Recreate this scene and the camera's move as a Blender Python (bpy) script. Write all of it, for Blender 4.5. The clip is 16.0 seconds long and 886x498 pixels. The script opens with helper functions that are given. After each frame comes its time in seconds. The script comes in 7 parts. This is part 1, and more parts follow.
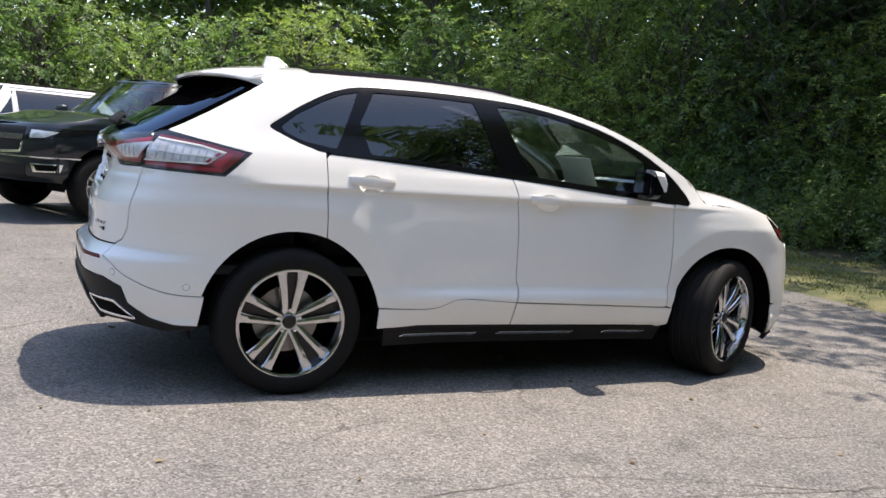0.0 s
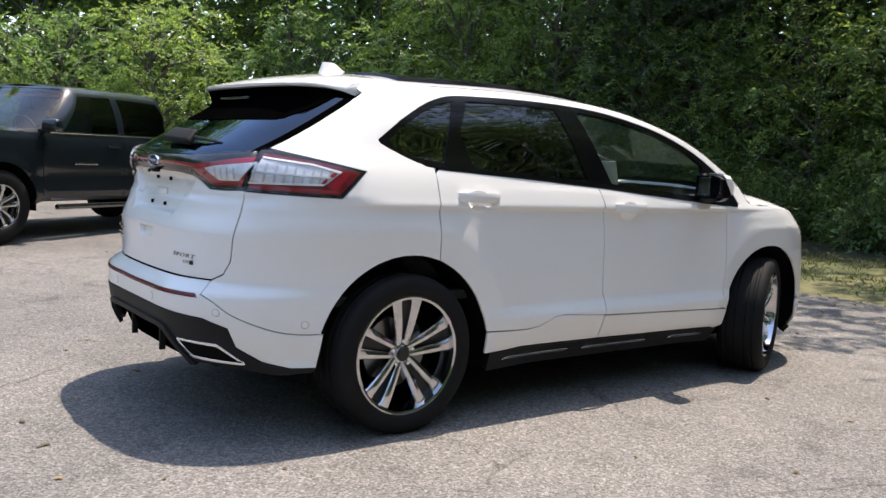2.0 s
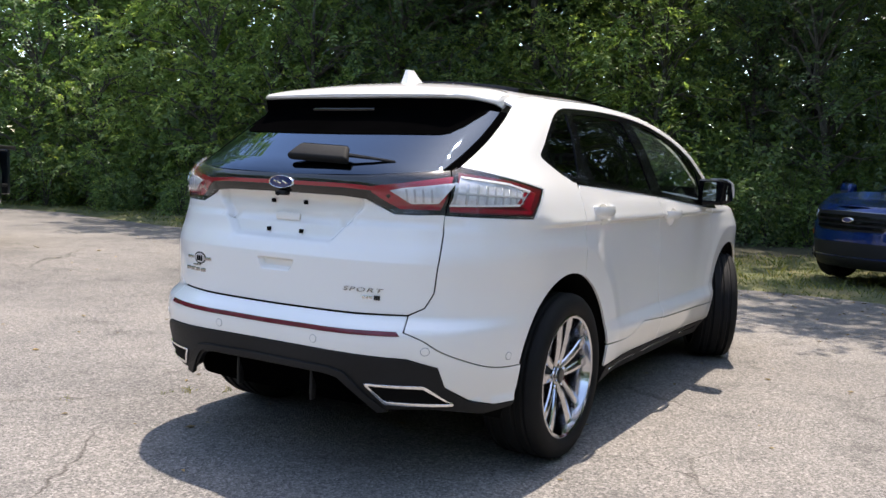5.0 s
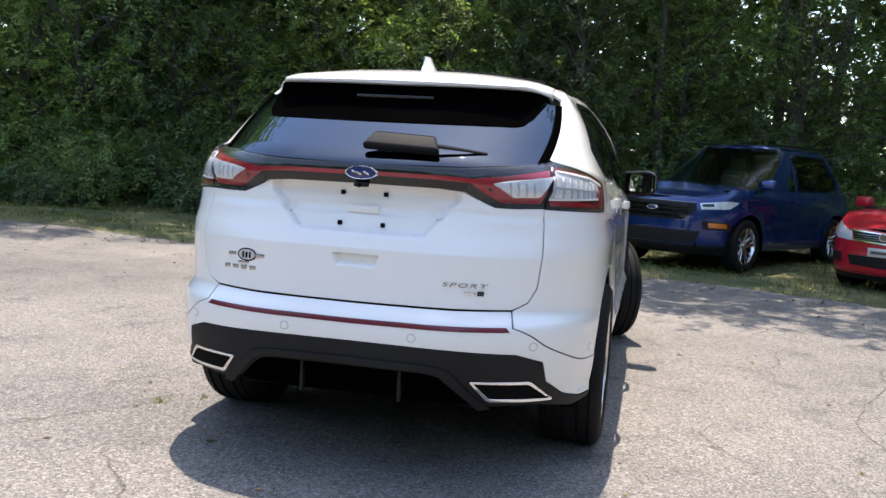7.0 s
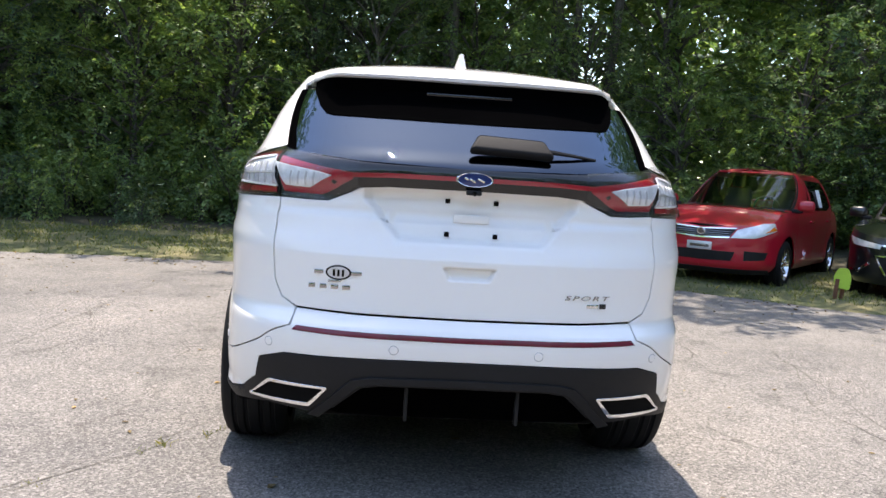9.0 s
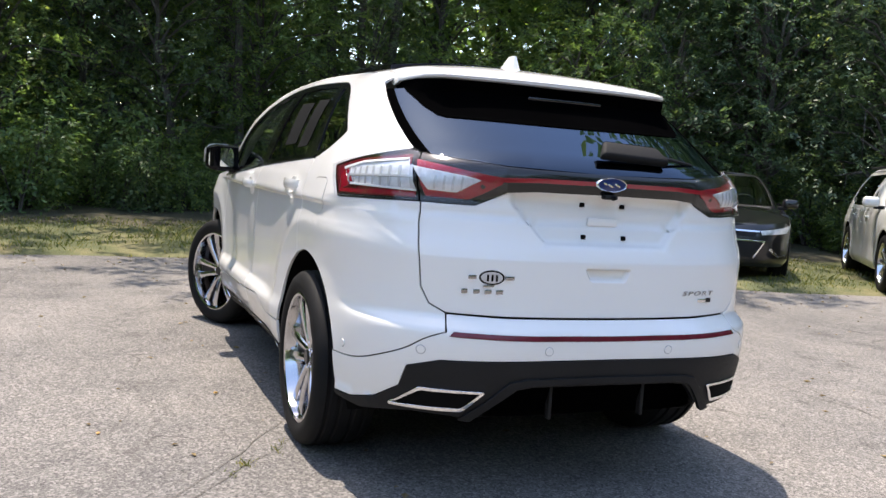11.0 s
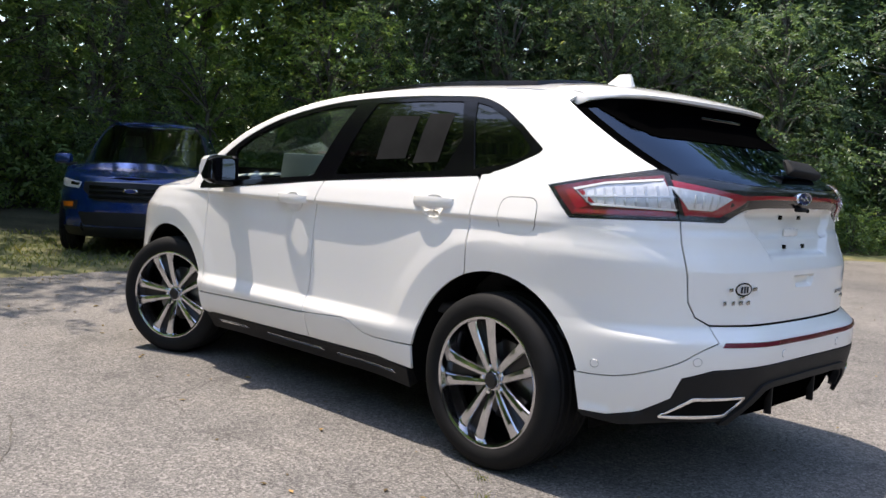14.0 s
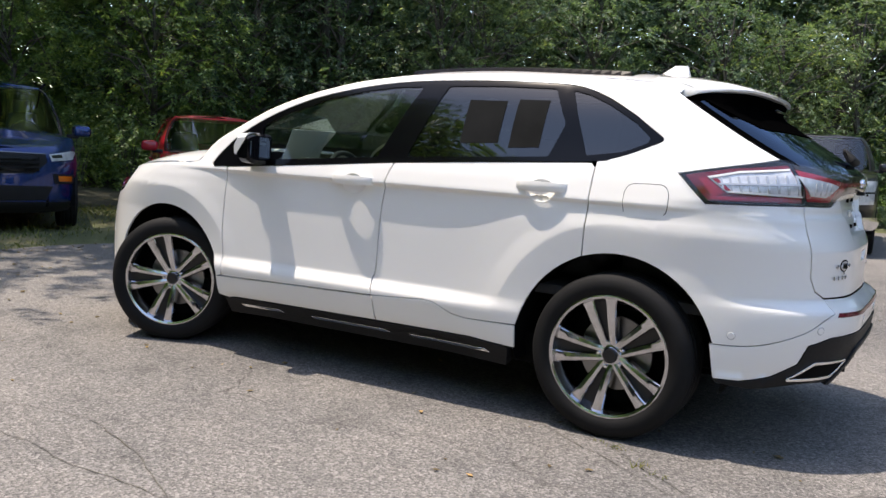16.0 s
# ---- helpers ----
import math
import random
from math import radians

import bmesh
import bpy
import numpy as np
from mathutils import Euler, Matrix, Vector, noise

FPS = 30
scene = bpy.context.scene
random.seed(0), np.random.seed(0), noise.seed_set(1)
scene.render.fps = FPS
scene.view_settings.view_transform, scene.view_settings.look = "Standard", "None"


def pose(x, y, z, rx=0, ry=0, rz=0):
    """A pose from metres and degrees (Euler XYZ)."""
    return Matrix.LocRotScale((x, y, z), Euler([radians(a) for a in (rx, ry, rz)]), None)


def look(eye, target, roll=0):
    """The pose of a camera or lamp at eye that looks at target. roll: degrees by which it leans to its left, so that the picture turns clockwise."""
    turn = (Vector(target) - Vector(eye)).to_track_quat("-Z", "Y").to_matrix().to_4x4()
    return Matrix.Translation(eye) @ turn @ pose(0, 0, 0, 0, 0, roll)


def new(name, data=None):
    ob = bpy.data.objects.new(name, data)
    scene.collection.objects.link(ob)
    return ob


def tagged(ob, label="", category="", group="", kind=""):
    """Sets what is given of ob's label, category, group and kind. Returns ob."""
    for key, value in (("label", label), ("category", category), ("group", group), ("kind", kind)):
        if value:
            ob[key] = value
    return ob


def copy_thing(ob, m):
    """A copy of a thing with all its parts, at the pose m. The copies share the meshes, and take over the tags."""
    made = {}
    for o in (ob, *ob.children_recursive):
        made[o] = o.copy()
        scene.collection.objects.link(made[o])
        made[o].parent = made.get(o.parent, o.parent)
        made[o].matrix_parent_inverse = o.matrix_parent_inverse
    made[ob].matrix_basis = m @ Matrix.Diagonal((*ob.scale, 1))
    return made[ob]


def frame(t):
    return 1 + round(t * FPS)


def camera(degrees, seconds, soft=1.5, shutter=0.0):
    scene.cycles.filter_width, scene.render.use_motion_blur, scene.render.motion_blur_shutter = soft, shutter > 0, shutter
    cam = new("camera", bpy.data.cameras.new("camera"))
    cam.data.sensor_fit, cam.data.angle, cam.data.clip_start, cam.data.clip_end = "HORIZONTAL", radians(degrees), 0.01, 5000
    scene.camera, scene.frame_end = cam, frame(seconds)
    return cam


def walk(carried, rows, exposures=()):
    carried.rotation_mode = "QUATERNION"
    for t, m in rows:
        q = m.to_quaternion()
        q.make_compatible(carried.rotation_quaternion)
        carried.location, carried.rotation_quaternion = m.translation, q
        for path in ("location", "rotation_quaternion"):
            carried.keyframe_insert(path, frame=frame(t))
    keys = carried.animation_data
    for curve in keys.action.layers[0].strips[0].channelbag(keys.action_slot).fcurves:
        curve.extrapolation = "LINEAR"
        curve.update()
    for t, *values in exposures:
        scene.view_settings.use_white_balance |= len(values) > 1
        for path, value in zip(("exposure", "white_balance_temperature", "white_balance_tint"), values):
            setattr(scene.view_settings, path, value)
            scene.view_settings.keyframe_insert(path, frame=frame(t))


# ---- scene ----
cam = camera(53.2, 16.0)
PATH = [
    (0, (-1.191, -5.19, 1.315), (-0.348, -3.391, 1.085), 4.7),
    (0.5, (-1.489, -4.971, 1.32), (-0.561, -3.214, 1.088), 3.2),
    (1, (-1.787, -4.751, 1.307), (-0.748, -3.056, 1.087), 3.5),
    (1.5, (-2.04, -4.474, 1.289), (-0.919, -2.832, 1.072), 3.4),
    (2, (-2.291, -4.202, 1.301), (-1.096, -2.613, 1.088), 3.1),
    (2.5, (-2.576, -3.921, 1.298), (-1.279, -2.413, 1.089), 3.1),
    (3, (-2.773, -3.653, 1.281), (-1.401, -2.211, 1.086), 2.1),
    (5.5, (-3.795, -2.116, 1.289), (-2.023, -1.209, 1.094), 2.3),
    (6, (-3.916, -1.764, 1.25), (-2.083, -0.988, 1.046), 2.2),
    (6.5, (-4.019, -1.437, 1.264), (-2.13, -0.812, 1.067), 2.8),
    (7, (-4.116, -1.091, 1.257), (-2.177, -0.641, 1.062), 3.3),
    (7.5, (-4.111, -0.74, 1.24), (-2.142, -0.459, 1.03), 3.1),
    (8, (-4.088, -0.392, 1.238), (-2.103, -0.279, 1.028), 3.4),
    (8.5, (-4.062, -0.023, 1.235), (-2.072, -0.045, 1.034), 3.2),
    (9, (-3.99, 0.332, 1.223), (-2.003, 0.183, 1.049), 3.5),
    (11.5, (-3.518, 2.141, 1.224), (-1.742, 1.243, 1.025), 3.8),
    (12, (-3.309, 2.444, 1.21), (-1.601, 1.423, 1.001), 3.7),
    (12.5, (-3.147, 2.759, 1.21), (-1.505, 1.636, 1.001), 3.6),
    (13, (-2.949, 3.067, 1.226), (-1.382, 1.841, 1.03), 3.6),
    (13.5, (-2.695, 3.333, 1.227), (-1.209, 2.007, 1.047), 3.2),
    (14, (-2.452, 3.631, 1.223), (-1.032, 2.233, 1.057), 2.9),
    (14.5, (-2.187, 3.907, 1.233), (-0.875, 2.408, 1.049), 3.5),
    (15, (-1.877, 4.119, 1.247), (-0.691, 2.52, 1.052), 4.3),
    (15.5, (-1.603, 4.405, 1.248), (-0.502, 2.748, 1.04), 4.2),
    (16, (-1.286, 4.656, 1.25), (-0.288, 2.937, 1.025), 3.4),
]
walk(cam, [(t, look(eye, target, roll)) for t, eye, target, roll in PATH],
     [(0, 1.53, 7200, 14), (3, 1.58, 7200, 14), (5.5, 1.74, 7200, 14), (7, 1.86, 7200, 14), (9, 1.94, 7200, 14), (11.5, 1.66, 7200, 14), (13, 1.50, 7200, 14), (16, 1.36, 7200, 14)])

# ---- light ----
SUN_DIR = Vector((0.30, 0.080, 1.0)).normalized()
sun = new("sun", bpy.data.lights.new("sun", "SUN"))
sun.data.energy = 2.4
sun.data.angle = radians(0.53)
sun.data.color = (1.0, 0.955, 0.89)
sun.matrix_world = look(SUN_DIR * 40, (0, 0, 0))

world = bpy.data.worlds.new("sky")
scene.world = world
world.use_nodes = True
wn = world.node_tree.nodes
sky = wn.new("ShaderNodeTexSky")
sky.sky_type = "NISHITA"
sky.sun_disc = False
sky.sun_elevation = math.asin(SUN_DIR.z)
sky.sun_rotation = math.atan2(SUN_DIR.x, SUN_DIR.y)
sky.air_density, sky.dust_density = 1.0, 0.7
wn["Background"].inputs["Strength"].default_value = 0.15
world.node_tree.links.new(sky.outputs["Color"], wn["Background"].inputs["Color"])

# ---- materials ----
def base_mat(name):
    m = bpy.data.materials.new(name)
    m.use_nodes = True
    return m, m.node_tree.nodes, m.node_tree.links, m.node_tree.nodes["Principled BSDF"]


def coords(nt, kind="Object"):
    return nt.nodes.new("ShaderNodeTexCoord").outputs[kind]


def noise_tex(nt, vec, scale, detail=4.0, rough=0.55):
    n = nt.nodes.new("ShaderNodeTexNoise")
    n.inputs["Scale"].default_value, n.inputs["Detail"].default_value, n.inputs["Roughness"].default_value = scale, detail, rough
    nt.links.new(vec, n.inputs["Vector"])
    return n.outputs["Fac"]


def ramp(nt, fac, stops):
    r = nt.nodes.new("ShaderNodeValToRGB")
    els = r.color_ramp.elements
    while len(els) < len(stops):
        els.new(0.5)
    for e, (p, c) in zip(els, stops):
        e.position, e.color = p, (*c, 1)
    nt.links.new(fac, r.inputs["Fac"])
    return r.outputs["Color"]


def mixc(nt, fac, a, b, mode="MIX"):
    m = nt.nodes.new("ShaderNodeMix")
    m.data_type, m.blend_type = "RGBA", mode
    for sock, v in ((m.inputs["Factor"], fac), (m.inputs["A"], a), (m.inputs["B"], b)):
        if isinstance(v, (int, float)):
            sock.default_value = v
        elif isinstance(v, tuple):
            sock.default_value = (*v, 1)
        else:
            nt.links.new(v, sock)
    return m.outputs["Result"]


def bump(nt, height, strength, dist, shader):
    b = nt.nodes.new("ShaderNodeBump")
    b.inputs["Strength"].default_value, b.inputs["Distance"].default_value = strength, dist
    nt.links.new(height, b.inputs["Height"])
    nt.links.new(b.outputs["Normal"], shader.inputs["Normal"])


def simple(name, col, rough=0.5, metal=0.0, var=0.12, scale=18.0, coat=0.0, bump_s=0.0, bump_scale=300.0, spec=0.5):
    m, n, l, p = base_mat(name)
    nt = m.node_tree
    c = coords(nt)
    big, fine = noise_tex(nt, c, scale * 0.2), noise_tex(nt, c, scale * 4)
    lo, hi = tuple(v * (1 - var) for v in col), tuple(min(1, v * (1 + var)) for v in col)
    a = ramp(nt, big, [(0.35, lo), (0.65, hi)])
    l.new(mixc(nt, 0.35, a, ramp(nt, fine, [(0.3, lo), (0.7, hi)])), p.inputs["Base Color"])
    p.inputs["Roughness"].default_value, p.inputs["Metallic"].default_value = rough, metal
    p.inputs["Coat Weight"].default_value, p.inputs["Coat Roughness"].default_value = coat, 0.03
    p.inputs["Specular IOR Level"].default_value = spec
    if bump_s:
        bump(nt, noise_tex(nt, c, bump_scale, 2), bump_s, 0.002, p)
    return m


def car_paint(name, col, flake=0.06, rough=0.32, metal=0.0):
    """Clear-coated paint with a fine flake and a film of dust."""
    m, n, l, p = base_mat(name)
    nt = m.node_tree
    c = coords(nt)
    dust = noise_tex(nt, c, 3.0, 6)
    fl = noise_tex(nt, c, 900, 1)
    lo, hi = tuple(v * (1 - flake) for v in col), tuple(min(1, v * (1 + flake)) for v in col)
    l.new(mixc(nt, 0.5, ramp(nt, fl, [(0.4, lo), (0.6, hi)]), ramp(nt, dust, [(0.3, lo), (0.75, col)])), p.inputs["Base Color"])
    p.inputs["Roughness"].default_value, p.inputs["Metallic"].default_value = rough, metal
    p.inputs["Coat Weight"].default_value, p.inputs["Specular IOR Level"].default_value = 1.0, 0.25
    l.new(ramp(nt, dust, [(0.35, (0.015,) * 3), (0.8, (0.05,) * 3)]), p.inputs["Coat Roughness"])
    return m


def thin_glass(name, tint, gloss=0.02, ior=1.5, sheen=(0.95, 0.97, 1)):
    """A pane without thickness: tinted see-through, with a mirror gloss by Fresnel."""
    m, n, l, p = base_mat(name)
    n.remove(p)
    tr, gl, mx, lw = n.new("ShaderNodeBsdfTransparent"), n.new("ShaderNodeBsdfGlossy"), n.new("ShaderNodeMixShader"), n.new("ShaderNodeLayerWeight")
    tr.inputs["Color"].default_value = (*tint, 1)
    gl.inputs["Color"].default_value = (*sheen, 1)
    gl.inputs["Roughness"].default_value = gloss
    lw.inputs["Blend"].default_value = 0.5
    f0 = ((ior - 1) / (ior + 1)) ** 2 * 1.8
    pw, fr = n.new("ShaderNodeMath"), n.new("ShaderNodeMath")
    pw.operation, fr.operation = "POWER", "MULTIPLY_ADD"
    pw.inputs[1].default_value, fr.inputs[1].default_value, fr.inputs[2].default_value = 5.0, 1 - f0, f0
    l.new(lw.outputs["Facing"], pw.inputs[0]), l.new(pw.outputs[0], fr.inputs[0])
    l.new(fr.outputs[0], mx.inputs[0]), l.new(tr.outputs[0], mx.inputs[1]), l.new(gl.outputs[0], mx.inputs[2])
    l.new(mx.outputs[0], n["Material Output"].inputs["Surface"])
    return m


def asphalt_mat():
    m, n, l, p = base_mat("asphalt")
    nt = m.node_tree
    c = coords(nt)
    v = n.new("ShaderNodeTexVoronoi")
    v.inputs["Scale"].default_value = 95
    l.new(c, v.inputs["Vector"])
    v2 = n.new("ShaderNodeTexVoronoi")
    v2.inputs["Scale"].default_value = 210
    l.new(c, v2.inputs["Vector"])
    stone = ramp(nt, n_sep(nt, v.outputs["Color"]), [(0.0, (0.07, 0.068, 0.065)), (0.35, (0.18, 0.173, 0.162)), (0.75, (0.28, 0.266, 0.247)), (1.0, (0.50, 0.475, 0.44))])
    fine = ramp(nt, n_sep(nt, v2.outputs["Color"]), [(0.0, (0.08, 0.077, 0.073)), (0.7, (0.26, 0.247, 0.23)), (1.0, (0.48, 0.455, 0.425))])
    agg = mixc(nt, 0.45, stone, fine)
    patch = ramp(nt, noise_tex(nt, c, 0.35, 6, 0.6), [(0.32, (0.50, 0.50, 0.515)), (0.5, (0.72, 0.71, 0.71)), (0.68, (0.90, 0.88, 0.87))])
    blot = ramp(nt, noise_tex(nt, c, 2.3, 5, 0.65), [(0.30, (0.66, 0.66, 0.66)), (0.44, (0.97, 0.97, 0.97)), (0.62, (1.04, 1.03, 1.02)), (0.75, (1.16, 1.14, 1.12))])
    col = mixc(nt, 1.0, mixc(nt, 1.0, agg, patch, "MULTIPLY"), blot, "MULTIPLY")
    warp = n.new("ShaderNodeVectorMath")
    warp.operation = "MULTIPLY_ADD"
    nz = n.new("ShaderNodeTexNoise")
    nz.inputs["Scale"].default_value, nz.inputs["Detail"].default_value = 1.1, 6
    l.new(c, nz.inputs["Vector"])
    l.new(nz.outputs["Color"], warp.inputs[0])
    warp.inputs[1].default_value = (0.9, 0.9, 0)
    l.new(c, warp.inputs[2])
    vc = n.new("ShaderNodeTexVoronoi")
    vc.feature = "DISTANCE_TO_EDGE"
    vc.inputs["Scale"].default_value = 0.36
    l.new(warp.outputs[0], vc.inputs["Vector"])
    crack = ramp(nt, vc.outputs["Distance"], [(0.0, (0.42, 0.41, 0.39)), (0.0016, (0.6, 0.59, 0.57)), (0.0038, (1, 1, 1))])
    some = ramp(nt, noise_tex(nt, c, 0.55, 2), [(0.47, (0, 0, 0)), (0.60, (1, 1, 1))])
    col = mixc(nt, n_sep(nt, some), col, mixc(nt, 1.0, col, crack, "MULTIPLY"))
    l.new(col, p.inputs["Base Color"])
    p.inputs["Roughness"].default_value = 0.9
    p.inputs["Specular IOR Level"].default_value = 0.25
    bump(nt, v.outputs["Distance"], 0.55, 0.006, p)
    return m


def n_sep(nt, col):
    s = nt.nodes.new("ShaderNodeSeparateColor")
    nt.links.new(col, s.inputs[0])
    return s.outputs[0]


def leaf_mat(name, dark, light, rough=0.5, trans=0.35):
    """Leaves: each its own green by island, gloss on top, light through the blade."""
    m, n, l, p = base_mat(name)
    nt = m.node_tree
    g = n.new("ShaderNodeNewGeometry").outputs["Random Per Island"]
    o = n.new("ShaderNodeObjectInfo").outputs["Random"]
    c = ramp(nt, g, [(0.0, dark), (0.6, tuple((a + b) / 2 for a, b in zip(dark, light))), (0.93, light), (1.0, (light[0] * 1.6, light[1] * 1.25, light[2] * 0.9))])
    c = mixc(nt, 1.0, c, ramp(nt, o, [(0, (0.72, 0.8, 0.8)), (1, (1.2, 1.12, 1.0))]), "MULTIPLY")
    l.new(c, p.inputs["Base Color"])
    p.inputs["Roughness"].default_value = rough
    p.inputs["Specular IOR Level"].default_value = 0.5
    tl, mx = n.new("ShaderNodeBsdfTranslucent"), n.new("ShaderNodeMixShader")
    l.new(mixc(nt, 1.0, c, (1.20, 1.25, 0.72), "MULTIPLY"), tl.inputs["Color"])
    mx.inputs[0].default_value = trans
    l.new(p.outputs[0], mx.inputs[1]), l.new(tl.outputs[0], mx.inputs[2])
    l.new(mx.outputs[0], n["Material Output"].inputs["Surface"])
    return m


def bark_mat():
    m, n, l, p = base_mat("bark")
    nt = m.node_tree
    c = coords(nt)
    mp = n.new("ShaderNodeMapping")
    mp.inputs["Scale"].default_value = (9, 9, 1.6)
    l.new(c, mp.inputs["Vector"])
    f = noise_tex(nt, mp.outputs[0], 3, 8, 0.7)
    l.new(ramp(nt, f, [(0.3, (0.040, 0.035, 0.030)), (0.7, (0.17, 0.155, 0.135))]), p.inputs["Base Color"])
    p.inputs["Roughness"].default_value = 0.9
    bump(nt, f, 0.8, 0.03, p)
    return m


def soil_mat(name, cols, scale=1.2):
    m, n, l, p = base_mat(name)
    nt = m.node_tree
    c = coords(nt)
    a = ramp(nt, noise_tex(nt, c, scale, 8, 0.65), [(0.3, cols[0]), (0.5, cols[1]), (0.72, cols[2])])
    b = ramp(nt, noise_tex(nt, c, 60, 4), [(0.3, (0.6, 0.6, 0.6)), (0.7, (1.3, 1.3, 1.3))])
    l.new(mixc(nt, 1.0, a, b, "MULTIPLY"), p.inputs["Base Color"])
    p.inputs["Roughness"].default_value = 0.95
    bump(nt, noise_tex(nt, c, 45, 6), 0.7, 0.02, p)
    return m


WHITE = car_paint("white_pearl_paint", (0.88, 0.865, 0.835), 0.02, 0.35)
BLACK_PL = simple("black_grained_plastic", (0.013, 0.0132, 0.0142), 0.55, var=0.2, bump_s=0.25, bump_scale=900, spec=0.22)
BLACK_MATT = simple("black_matt_underside", (0.0012, 0.0012, 0.0013), 0.9, var=0.2, spec=0.0)
BLACK_GLOSS = simple("gloss_black_trim", (0.003, 0.003, 0.004), 0.10, var=0.1, spec=0.18)
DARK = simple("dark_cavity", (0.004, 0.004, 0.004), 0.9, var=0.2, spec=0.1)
CHROME = simple("chrome", (0.82, 0.83, 0.85), 0.06, 1.0, var=0.03)
BADGE_CHROME = simple("badge_chrome", (0.40, 0.40, 0.41), 0.18, 1.0, var=0.1)
DARK_CHROME = simple("dark_chrome", (0.22, 0.22, 0.23), 0.25, 1.0, var=0.1)
RIM_SILVER = simple("machined_bright_rim", (0.60, 0.60, 0.62), 0.11, 1.0, var=0.06, scale=60)
RIM_DARK = simple("dark_painted_rim", (0.014, 0.0145, 0.016), 0.30, 0.2, var=0.1)
STEEL = simple("brake_steel", (0.28, 0.27, 0.26), 0.4, 1.0, var=0.2, scale=40)
RUBBER = simple("tyre_rubber", (0.007, 0.007, 0.0075), 0.75, var=0.3, scale=30, bump_s=0.2, bump_scale=400, spec=0.25)
GLASS_DARK = thin_glass("privacy_glass", (0.035, 0.038, 0.043), 0.015, 1.52)
GLASS_REAR = thin_glass("rear_privacy_glass", (0.004, 0.005, 0.007), 0.012, 1.55, (0.56, 0.74, 1.0))
GLASS_LIGHT = thin_glass("light_green_glass", (0.46, 0.56, 0.52))
GLASS_SHIELD = thin_glass("windscreen_glass", (0.70, 0.78, 0.74), 0.02, 1.54)
GLASS_CLEAR = thin_glass("clear_lens", (0.95, 0.96, 0.97), 0.02, 1.22)
RED_LENS = simple("red_lamp_lens", (0.30, 0.008, 0.022), 0.12, var=0.15, coat=1.0)
RED_STRIP = simple("red_bumper_reflector", (0.13, 0.003, 0.015), 0.25, var=0.3, scale=60, coat=0.3)
RED_DARK = simple("dark_red_reflector", (0.13, 0.005, 0.012), 0.15, var=0.15, coat=0.8)
SMOKE = simple("smoked_lens", (0.007, 0.007, 0.008), 0.10, var=0.08, coat=0.25)
LAMP_SILVER = simple("lamp_reflector", (0.70, 0.71, 0.74), 0.22, 0.15, var=0.25, scale=130, coat=0.6)
HEADGREY = simple("lens_rib_grey", (0.62, 0.625, 0.64), 0.2, 0.4, var=0.1)
AMBER = simple("amber_lens", (0.65, 0.16, 0.01), 0.15, coat=1.0)
# The tint's dimming is put into the paper's colour; sheets lie outside the pane
STICKER = simple("paper_darkened_for_tint", (0.014, 0.0145, 0.0145), 0.9, var=0.25, scale=40, spec=0.05)
GOLD = simple("gold_badge", (0.42, 0.31, 0.12), 0.3, 0.8)
BEIGE = simple("beige_trim", (0.14, 0.135, 0.125), 0.7, var=0.1)
SEATCOL = simple("charcoal_seat_cloth", (0.035, 0.035, 0.038), 0.85, var=0.2, bump_s=0.3)
PAPER = simple("white_paper", (0.82, 0.83, 0.82), 0.6, var=0.03)
BLUE_BADGE = simple("blue_badge_enamel", (0.01, 0.025, 0.12), 0.15, coat=1.0)
MIRROR = simple("mirror_glass", (0.85, 0.87, 0.88), 0.01, 1.0, var=0.01)
ASPHALT = asphalt_mat()
BARK = bark_mat()
# Two greens with the light put in: sunlit stretches, then shaded ones
LEAF_LIT = leaf_mat("leaves_sunlit_tone", (0.124, 0.208, 0.080), (0.325, 0.450, 0.180), 0.50, 0.55)
LEAF_SHADED = leaf_mat("leaves_shaded_tone", (0.074, 0.124, 0.082), (0.192, 0.282, 0.164), 0.46, 0.52)
LEAF_C = leaf_mat("leaves_shrub", (0.098, 0.166, 0.074), (0.250, 0.366, 0.146), 0.50, 0.52)
CRACK_DIRT = soil_mat("crack_dirt", [(0.075, 0.07, 0.06), (0.11, 0.10, 0.085), (0.16, 0.15, 0.12)])
LITTER = leaf_mat("dry_leaf_litter", (0.10, 0.065, 0.03), (0.36, 0.26, 0.13), 0.8, 0.15)
WEED = leaf_mat("weed_blades", (0.11, 0.14, 0.045), (0.26, 0.255, 0.10), 0.7, 0.3)
GRASSM = leaf_mat("grass_blades", (0.06, 0.095, 0.025), (0.25, 0.26, 0.08), 0.7, 0.3)
VERGE = soil_mat("verge_soil", [(0.045, 0.058, 0.022), (0.105, 0.112, 0.045), (0.24, 0.20, 0.10)])
FOREST_FLOOR = soil_mat("forest_floor", [(0.035, 0.036, 0.02), (0.06, 0.056, 0.034), (0.10, 0.085, 0.055)])

# ---- mesh helpers ----
from mathutils.geometry import delaunay_2d_cdt


def mesh_ob(name, verts, faces, mat, parent=None, label="", smooth=True, normals=None, m=None):
    me = bpy.data.meshes.new(name)
    me.from_pydata([tuple(v) for v in verts], [], [tuple(f) for f in faces])
    me.materials.append(mat)
    me.polygons.foreach_set("use_smooth", [smooth] * len(me.polygons))
    me.update()
    if normals is not None:
        me.normals_split_custom_set_from_vertices([tuple(n) for n in normals])
    ob = new(name, me)
    if parent is not None:
        ob.parent = parent
    if m is not None:
        ob.matrix_basis = m
    if label:
        ob["label"] = label
    return ob


